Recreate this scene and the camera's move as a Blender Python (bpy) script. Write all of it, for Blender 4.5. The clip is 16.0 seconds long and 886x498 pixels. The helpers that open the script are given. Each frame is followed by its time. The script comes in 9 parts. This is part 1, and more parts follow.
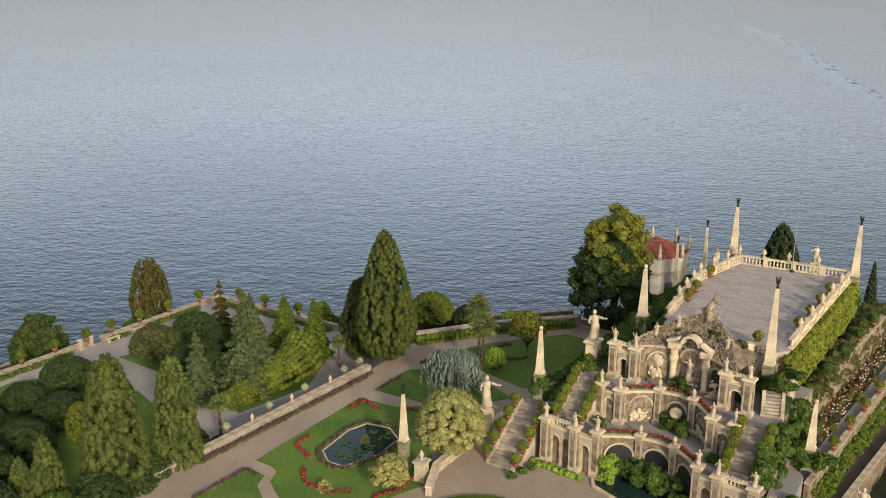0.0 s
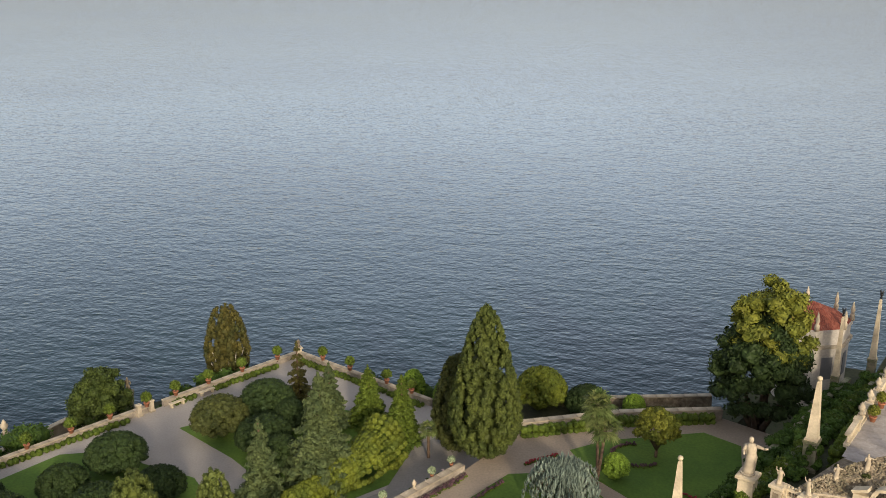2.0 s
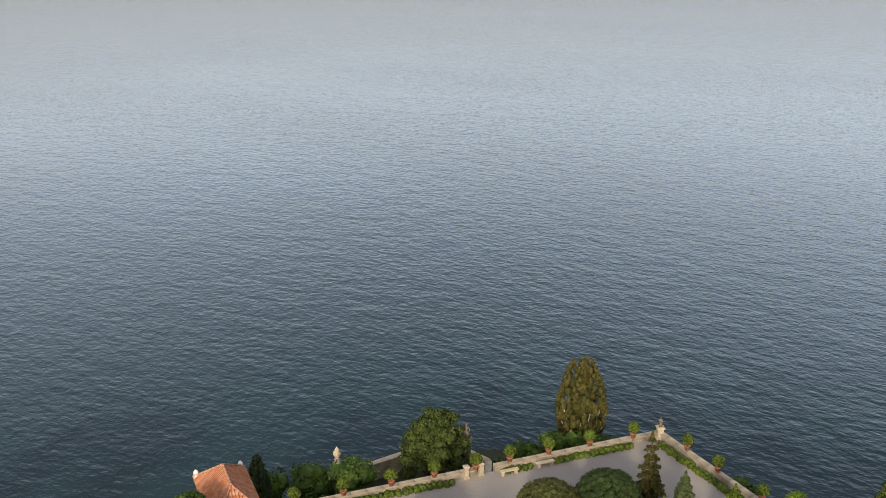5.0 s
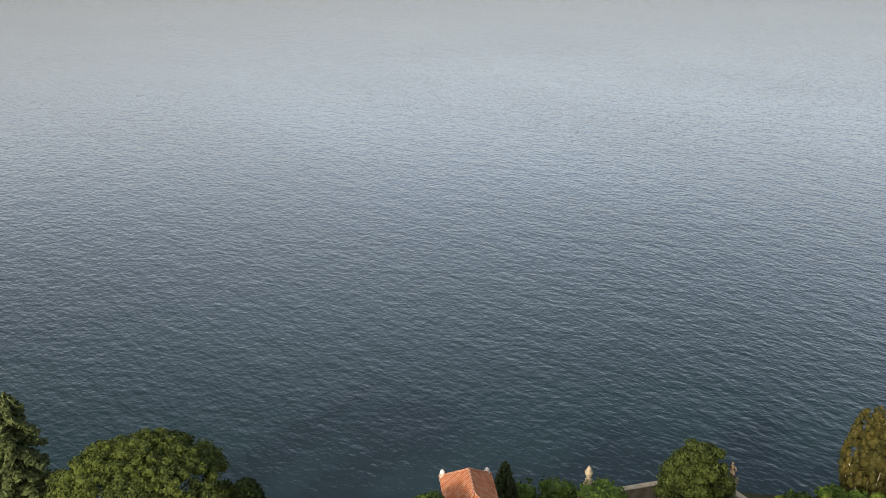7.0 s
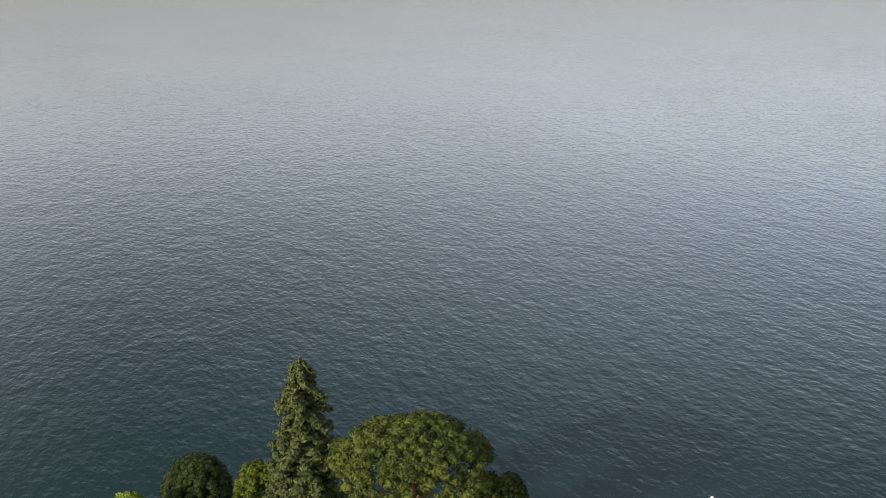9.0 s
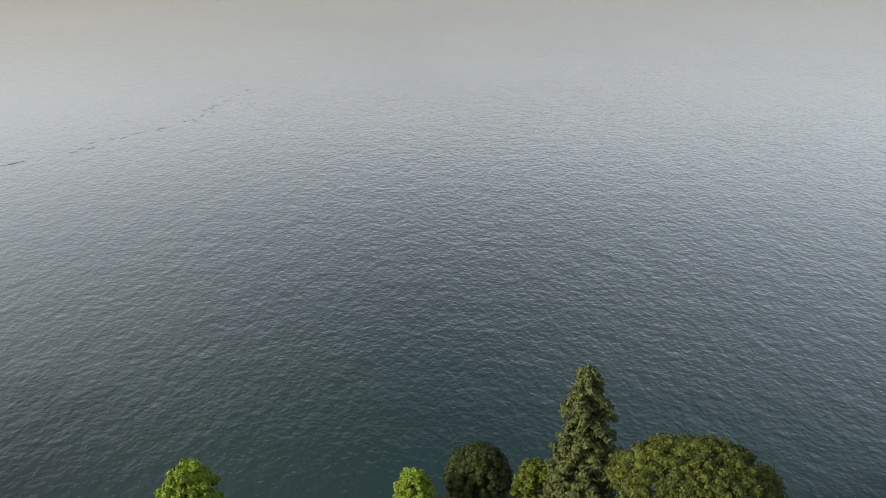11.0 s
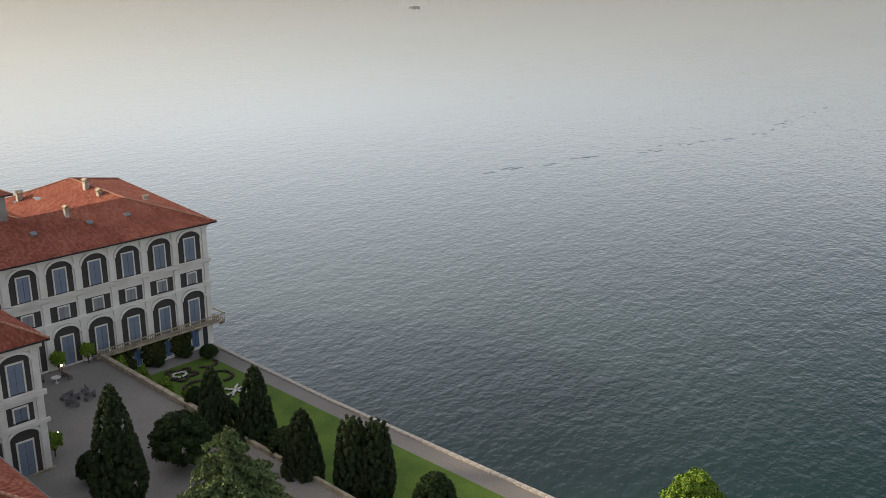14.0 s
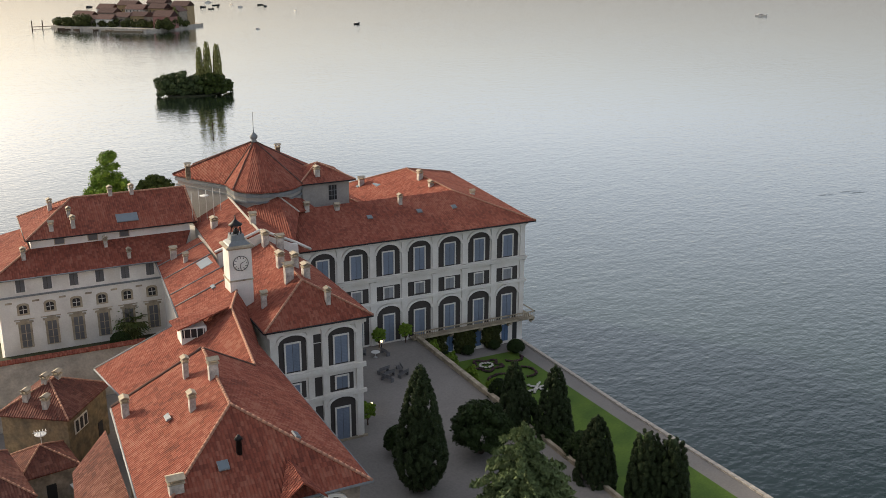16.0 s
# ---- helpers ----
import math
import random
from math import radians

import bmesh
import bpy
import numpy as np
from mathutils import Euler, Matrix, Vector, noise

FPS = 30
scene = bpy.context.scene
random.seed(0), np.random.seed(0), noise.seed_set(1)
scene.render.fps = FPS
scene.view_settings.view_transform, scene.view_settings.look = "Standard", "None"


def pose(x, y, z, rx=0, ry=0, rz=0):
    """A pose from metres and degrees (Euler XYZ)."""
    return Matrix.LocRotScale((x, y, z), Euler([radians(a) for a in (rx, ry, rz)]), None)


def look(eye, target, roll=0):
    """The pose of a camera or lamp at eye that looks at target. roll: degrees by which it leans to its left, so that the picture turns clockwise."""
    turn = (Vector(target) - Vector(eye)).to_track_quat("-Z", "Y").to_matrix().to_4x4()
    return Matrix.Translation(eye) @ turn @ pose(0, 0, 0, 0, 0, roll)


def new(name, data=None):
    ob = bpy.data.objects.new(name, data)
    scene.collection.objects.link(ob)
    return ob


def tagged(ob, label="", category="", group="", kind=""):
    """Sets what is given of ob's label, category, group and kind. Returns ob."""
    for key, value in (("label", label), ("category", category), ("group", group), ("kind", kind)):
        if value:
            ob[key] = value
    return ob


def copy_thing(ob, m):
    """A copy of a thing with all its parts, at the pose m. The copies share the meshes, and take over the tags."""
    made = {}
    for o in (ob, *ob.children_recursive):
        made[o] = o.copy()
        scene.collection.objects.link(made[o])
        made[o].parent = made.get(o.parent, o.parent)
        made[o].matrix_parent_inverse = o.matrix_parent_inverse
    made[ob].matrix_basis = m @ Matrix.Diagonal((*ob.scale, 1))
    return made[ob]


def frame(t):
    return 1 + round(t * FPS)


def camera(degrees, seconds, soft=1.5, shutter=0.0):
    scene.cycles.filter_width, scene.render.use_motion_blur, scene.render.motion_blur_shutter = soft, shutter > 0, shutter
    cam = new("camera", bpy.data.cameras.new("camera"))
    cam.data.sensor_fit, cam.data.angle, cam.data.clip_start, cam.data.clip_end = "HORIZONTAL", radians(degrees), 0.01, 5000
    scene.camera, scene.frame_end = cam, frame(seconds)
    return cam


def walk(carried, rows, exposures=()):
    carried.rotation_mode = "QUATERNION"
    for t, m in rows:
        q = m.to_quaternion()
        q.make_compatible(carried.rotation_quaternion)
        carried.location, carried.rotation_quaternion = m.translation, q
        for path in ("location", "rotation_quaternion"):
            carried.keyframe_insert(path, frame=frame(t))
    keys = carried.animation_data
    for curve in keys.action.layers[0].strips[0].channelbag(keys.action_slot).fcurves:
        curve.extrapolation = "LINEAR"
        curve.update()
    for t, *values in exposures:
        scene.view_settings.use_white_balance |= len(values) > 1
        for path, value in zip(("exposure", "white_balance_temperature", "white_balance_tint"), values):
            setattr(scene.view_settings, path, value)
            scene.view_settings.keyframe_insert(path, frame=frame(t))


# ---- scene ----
cam = camera(48.67, 16.0, 0.85)
PATH = [
    (0, (-0.00, 0.01, 55.60), (-0.03, 95.39, 25.54), -0.05),
    (0.5, (0.16, 5.21, 55.78), (-0.02, 100.58, 25.68), -0.08),
    (1, (0.42, 10.17, 56.03), (-0.05, 105.54, 25.95), -0.12),
    (1.5, (0.33, 14.71, 56.28), (-3.08, 110.04, 26.26), -0.05),
    (2, (-0.16, 18.72, 56.75), (-11.90, 113.35, 26.62), 0.04),
    (2.5, (-0.19, 22.87, 56.92), (-19.63, 116.22, 26.80), -0.02),
    (3, (-0.33, 26.33, 57.23), (-26.37, 118.04, 27.05), -0.09),
    (5.5, (-3.06, 38.14, 57.67), (-59.06, 114.94, 26.58), 0.11),
    (6, (-3.40, 39.09, 57.68), (-65.09, 111.37, 26.51), 0.09),
    (6.5, (-3.62, 40.15, 57.59), (-70.83, 107.29, 26.36), 0.12),
    (7, (-4.16, 40.90, 57.31), (-76.28, 102.73, 26.07), 0.00),
    (7.5, (-4.30, 41.03, 57.23), (-80.88, 97.32, 26.14), -0.02),
    (8, (-4.46, 41.15, 57.11), (-85.14, 91.47, 26.14), 0.01),
    (8.5, (-4.56, 41.21, 57.00), (-88.87, 85.24, 26.13), 0.09),
    (9, (-4.63, 41.25, 56.95), (-92.14, 78.57, 26.15), 0.08),
    (11.5, (-4.72, 42.04, 56.99), (-100.01, 40.70, 26.69), 0.05),
    (12, (-4.73, 42.08, 56.98), (-99.55, 31.90, 26.89), -0.05),
    (12.5, (-4.73, 42.10, 56.97), (-98.23, 23.04, 27.05), -0.06),
    (13, (-4.73, 42.12, 56.97), (-96.08, 14.40, 27.20), -0.10),
    (13.5, (-4.74, 42.04, 56.98), (-93.12, 5.88, 27.31), -0.09),
    (14, (-4.75, 41.97, 56.98), (-88.81, -3.42, 27.44), -0.03),
    (14.5, (-4.77, 41.93, 56.96), (-83.66, -12.02, 27.53), -0.06),
    (15, (-4.82, 41.91, 56.94), (-77.74, -19.92, 27.64), 0.01),
    (15.5, (-4.85, 41.95, 57.01), (-72.08, -26.07, 27.78), 0.08),
    (16, (-4.90, 42.02, 57.04), (-69.49, -28.55, 27.94), 0.16),
]
walk(cam, [(t, look(eye, target, roll)) for t, eye, target, roll in PATH],
     [(0, -0.10, 6450, 10), (3, -0.06, 6450, 10), (6, 0.0, 6600, 11), (9, 0.03, 6700, 11), (12, 0.10, 6950, 10), (14, 0.08, 6800, 10), (16, 0.0, 6550, 10)])

# ---- light: a low, veiled sun behind a bright hazy sky ----
SUN_AZ, SUN_EL = radians(160), radians(20)
TO_SUN = Vector((math.sin(SUN_AZ) * math.cos(SUN_EL), math.cos(SUN_AZ) * math.cos(SUN_EL), math.sin(SUN_EL)))
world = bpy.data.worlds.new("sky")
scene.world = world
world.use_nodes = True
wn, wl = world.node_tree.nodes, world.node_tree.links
sky = wn.new("ShaderNodeTexSky")
sky.sky_type = "NISHITA"
sky.sun_disc = False
sky.sun_elevation, sky.sun_rotation = SUN_EL, SUN_AZ
sky.air_density, sky.dust_density, sky.ozone_density = 1.0, 4.8, 1.5
wl.new(sky.outputs[0], wn["Background"].inputs[0])
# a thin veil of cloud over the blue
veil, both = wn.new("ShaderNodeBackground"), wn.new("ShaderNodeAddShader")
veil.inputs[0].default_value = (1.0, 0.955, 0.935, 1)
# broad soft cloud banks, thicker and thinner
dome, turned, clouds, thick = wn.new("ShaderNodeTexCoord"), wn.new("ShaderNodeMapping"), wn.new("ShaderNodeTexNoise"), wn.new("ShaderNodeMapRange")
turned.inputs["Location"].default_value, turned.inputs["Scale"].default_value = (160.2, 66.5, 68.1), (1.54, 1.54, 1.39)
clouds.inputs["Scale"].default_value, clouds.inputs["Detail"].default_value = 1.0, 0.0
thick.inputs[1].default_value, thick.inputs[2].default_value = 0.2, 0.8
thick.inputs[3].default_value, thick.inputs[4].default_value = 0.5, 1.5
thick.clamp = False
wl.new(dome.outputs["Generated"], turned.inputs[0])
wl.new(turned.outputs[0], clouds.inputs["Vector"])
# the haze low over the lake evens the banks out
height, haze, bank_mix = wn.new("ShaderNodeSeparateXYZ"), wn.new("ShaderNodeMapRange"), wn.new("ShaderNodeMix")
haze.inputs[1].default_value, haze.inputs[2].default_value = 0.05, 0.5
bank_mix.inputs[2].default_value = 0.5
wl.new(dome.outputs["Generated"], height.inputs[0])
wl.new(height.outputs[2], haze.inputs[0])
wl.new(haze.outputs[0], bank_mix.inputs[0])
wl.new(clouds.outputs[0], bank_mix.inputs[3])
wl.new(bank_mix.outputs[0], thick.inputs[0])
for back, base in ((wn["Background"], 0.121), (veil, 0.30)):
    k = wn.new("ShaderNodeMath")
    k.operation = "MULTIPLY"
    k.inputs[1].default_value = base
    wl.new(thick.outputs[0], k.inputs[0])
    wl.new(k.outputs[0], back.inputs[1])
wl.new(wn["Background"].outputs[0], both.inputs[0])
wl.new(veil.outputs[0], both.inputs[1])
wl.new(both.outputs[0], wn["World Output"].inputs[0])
sun = new("sun", bpy.data.lights.new("sun", "SUN"))
sun.data.energy, sun.data.angle, sun.data.color = 3.5, radians(5), (1.0, 0.86, 0.66)
sun.matrix_world = look((0, 0, 200), Vector((0, 0, 200)) - TO_SUN)
scene.view_settings.exposure = 0.0

# ---- materials ----
def material(name, colour, rough=0.8, spread=0.25, scale=3.0, fine=30.0, bump=0.3, second=None, metal=0.0, per_object=0.0, per_island=0.0, dist=0.02):
    """A surface with variation at two scales: large stains towards a second colour, and fine grain with relief."""
    m = bpy.data.materials.new(name)
    m.use_nodes = True
    n, l = m.node_tree.nodes, m.node_tree.links
    b = n["Principled BSDF"]
    b.inputs["Roughness"].default_value, b.inputs["Metallic"].default_value = rough, metal
    co = n.new("ShaderNodeTexCoord")
    big, small = n.new("ShaderNodeTexNoise"), n.new("ShaderNodeTexNoise")
    big.inputs["Scale"].default_value, big.inputs["Detail"].default_value = 1.0 / scale, 5
    small.inputs["Scale"].default_value, small.inputs["Detail"].default_value = fine, 3
    l.new(co.outputs["Object"], big.inputs["Vector"])
    l.new(co.outputs["Object"], small.inputs["Vector"])
    ramp = n.new("ShaderNodeMapRange")
    ramp.inputs[1].default_value, ramp.inputs[2].default_value = 0.38, 0.66
    l.new(big.outputs[0], ramp.inputs[0])
    mix = n.new("ShaderNodeMix")
    mix.data_type = "RGBA"
    second = second or tuple(c * (1 - 1.4 * spread) for c in colour)
    mix.inputs[6].default_value, mix.inputs[7].default_value = (*colour, 1), (*second, 1)
    l.new(ramp.outputs[0], mix.inputs[0])
    hsv = n.new("ShaderNodeHueSaturation")
    val = n.new("ShaderNodeMapRange")
    val.inputs[1].default_value, val.inputs[2].default_value = 0.25, 0.75
    val.inputs[3].default_value, val.inputs[4].default_value = 1 - spread, 1 + spread
    l.new(small.outputs[0], val.inputs[0])
    last = val.outputs[0]
    for amount, node, out in ((per_object, "ShaderNodeObjectInfo", "Random"), (per_island, "ShaderNodeNewGeometry", "Random Per Island")):
        if amount:
            r, k, mul = n.new(node), n.new("ShaderNodeMapRange"), n.new("ShaderNodeMath")
            k.inputs[3].default_value, k.inputs[4].default_value = 1 - amount, 1 + amount
            l.new(r.outputs[out], k.inputs[0])
            mul.operation = "MULTIPLY"
            l.new(last, mul.inputs[0])
            l.new(k.outputs[0], mul.inputs[1])
            last = mul.outputs[0]
    l.new(last, hsv.inputs["Value"])
    l.new(mix.outputs[2], hsv.inputs["Color"])
    l.new(hsv.outputs[0], b.inputs["Base Color"])
    if bump:
        bp = n.new("ShaderNodeBump")
        bp.inputs["Strength"].default_value, bp.inputs["Distance"].default_value = bump, dist
        l.new(small.outputs[0], bp.inputs["Height"])
        l.new(bp.outputs[0], b.inputs["Normal"])
    return m


def leaf_material(name, colour, second, spread=0.32):
    """Foliage: each leaf clump a little different, with a drift between two greens over the crown."""
    m = material(name, colour, rough=0.55, spread=0.2, scale=1.6, fine=5.0, bump=0.0, second=second, per_island=spread, per_object=0.12)
    b = m.node_tree.nodes["Principled BSDF"]
    b.inputs["Specular IOR Level"].default_value = 0.1
    return m


def tile_material(name, tones):
    """Half-round clay tiles: rows of them run down each slope, every tile a little different."""
    m = bpy.data.materials.new(name)
    m.use_nodes = True
    n, l = m.node_tree.nodes, m.node_tree.links
    b = n["Principled BSDF"]
    b.inputs["Roughness"].default_value = 0.9
    b.inputs["Specular IOR Level"].default_value = 0.2
    uv = n.new("ShaderNodeUVMap")
    uv.uv_map = "run"
    sep = n.new("ShaderNodeSeparateXYZ")
    l.new(uv.outputs[0], sep.inputs[0])

    def calc(op, a, c=None):
        q = n.new("ShaderNodeMath")
        q.operation = op
        l.new(a, q.inputs[0])
        if isinstance(c, float):
            q.inputs[1].default_value = c
        elif c is not None:
            l.new(c, q.inputs[1])
        return q.outputs[0]

    col = calc("DIVIDE", sep.outputs[0], 0.26)
    row = calc("DIVIDE", sep.outputs[1], 0.40)
    cell = n.new("ShaderNodeCombineXYZ")
    l.new(calc("FLOOR", col), cell.inputs[0])
    l.new(calc("FLOOR", row), cell.inputs[1])
    rnd = n.new("ShaderNodeTexWhiteNoise")
    rnd.noise_dimensions = "2D"
    l.new(cell.outputs[0], rnd.inputs["Vector"])
    co, big = n.new("ShaderNodeTexCoord"), n.new("ShaderNodeTexNoise")
    big.inputs["Scale"].default_value, big.inputs["Detail"].default_value = 0.35, 6
    l.new(co.outputs["Object"], big.inputs["Vector"])
    tone = calc("ADD", calc("MULTIPLY", rnd.outputs["Value"], 0.5), calc("MULTIPLY", calc("SUBTRACT", big.outputs[0], 0.2), 0.9))
    ramp = n.new("ShaderNodeValToRGB")
    ramp.color_ramp.elements[0].color, ramp.color_ramp.elements[0].position = (*tones[0], 1), 0.08
    ramp.color_ramp.elements[1].color, ramp.color_ramp.elements[1].position = (*tones[2], 1), 0.98
    ramp.color_ramp.elements.new(0.5).color = (*tones[1], 1)
    l.new(tone, ramp.inputs[0])
    l.new(ramp.outputs[0], b.inputs["Base Color"])
    wave = calc("ABSOLUTE", calc("SINE", calc("MULTIPLY", col, math.pi)))
    height = calc("ADD", wave, calc("MULTIPLY", calc("FRACT", row), 0.75))
    bp = n.new("ShaderNodeBump")
    bp.inputs["Strength"].default_value, bp.inputs["Distance"].default_value = 1.0, 0.08
    l.new(height, bp.inputs["Height"])
    l.new(bp.outputs[0], b.inputs["Normal"])
    return m


def water_material():
    """Lake water: a dark green-blue body under a rippled gloss that grows towards the horizon."""
    m = bpy.data.materials.new("lake_water")
    m.use_nodes = True
    n, l = m.node_tree.nodes, m.node_tree.links
    n.remove(n["Principled BSDF"])
    body, gloss, mix = n.new("ShaderNodeBsdfDiffuse"), n.new("ShaderNodeBsdfGlossy"), n.new("ShaderNodeMixShader")
    gloss.inputs["Color"].default_value = (0.97, 0.98, 1.0, 1)
    gloss.inputs["Roughness"].default_value = 0.06
    co = n.new("ShaderNodeTexCoord")

    def noise_at(scale, stretch, turn, detail, rough=0.55):
        mp, tx = n.new("ShaderNodeMapping"), n.new("ShaderNodeTexNoise")
        mp.inputs["Rotation"].default_value = (0, 0, radians(turn))
        mp.inputs["Scale"].default_value = (scale, scale * stretch, scale)
        tx.inputs["Scale"].default_value, tx.inputs["Detail"].default_value = 1.0, detail
        tx.inputs["Roughness"].default_value = rough
        l.new(co.outputs["Object"], mp.inputs[0])
        l.new(mp.outputs[0], tx.inputs["Vector"])
        return tx.outputs[0]

    def calc(op, p, q):
        k = n.new("ShaderNodeMath")
        k.operation = op
        for i, v in enumerate((p, q)):
            if isinstance(v, (int, float)):
                k.inputs[i].default_value = v
            else:
                l.new(v, k.inputs[i])
        return k.outputs[0]

    ripples = calc("ADD", calc("MULTIPLY", noise_at(0.50, 1.45, 28, 2, 0.5), 1.8), calc("MULTIPLY", noise_at(1.15, 1.3, -14, 1.5, 0.5), 0.75))
    ripples = calc("ADD", ripples, calc("MULTIPLY", noise_at(0.13, 1.6, 8, 2), 2.4))
    calm = n.new("ShaderNodeMapRange")
    calm.inputs[1].default_value, calm.inputs[2].default_value = 0.35, 0.68
    calm.inputs[3].default_value, calm.inputs[4].default_value = 0.65, 1.0
    l.new(noise_at(0.006, 2.0, 50, 4), calm.inputs[0])
    bp, soft = n.new("ShaderNodeBump"), n.new("ShaderNodeBump")
    soft.inputs["Distance"].default_value = 0.072
    bp.inputs["Distance"].default_value = 0.115
    place, lee = n.new("ShaderNodeSeparateXYZ"), n.new("ShaderNodeMapRange")
    l.new(co.outputs["Object"], place.inputs[0])
    l.new(place.outputs[1], lee.inputs[0])
    lee.inputs[1].default_value, lee.inputs[2].default_value = -170, 60
    lee.inputs[3].default_value, lee.inputs[4].default_value = 0.36, 1.0
    l.new(calc("MULTIPLY", calm.outputs[0], lee.outputs[0]), bp.inputs["Strength"])
    l.new(lee.outputs[0], soft.inputs["Strength"])
    l.new(ripples, bp.inputs["Height"])
    tint = n.new("ShaderNodeMix")
    tint.data_type = "RGBA"
    tint.inputs[6].default_value, tint.inputs[7].default_value = (0.0075, 0.028, 0.037, 1), (0.010, 0.034, 0.033, 1)
    l.new(noise_at(0.012, 1.0, 0, 3), tint.inputs[0])
    shallow, silt = n.new("ShaderNodeMapRange"), n.new("ShaderNodeMix")
    shallow.inputs[1].default_value, shallow.inputs[2].default_value = 50, -40
    l.new(place.outputs[1], shallow.inputs[0])
    silt.data_type = "RGBA"
    silt.inputs[7].default_value = (0.040, 0.066, 0.056, 1)
    l.new(shallow.outputs[0], silt.inputs[0])
    l.new(tint.outputs[2], silt.inputs[6])
    l.new(silt.outputs[2], body.inputs["Color"])
    fr = n.new("ShaderNodeFresnel")
    fr.inputs["IOR"].default_value = 1.33
    l.new(ripples, soft.inputs["Height"])
    l.new(soft.outputs[0], fr.inputs["Normal"])
    l.new(bp.outputs[0], gloss.inputs["Normal"])
    grow = n.new("ShaderNodeMapRange")
    grow.inputs[1].default_value, grow.inputs[2].default_value = 0.06, 0.36
    grow.inputs[3].default_value, grow.inputs[4].default_value = 0.055, 0.95
    l.new(fr.outputs[0], grow.inputs[0])
    l.new(grow.outputs[0], mix.inputs[0])
    l.new(body.outputs[0], mix.inputs[1])
    l.new(gloss.outputs[0], mix.inputs[2])
    l.new(mix.outputs[0], n["Material Output"].inputs["Surface"])
    return m


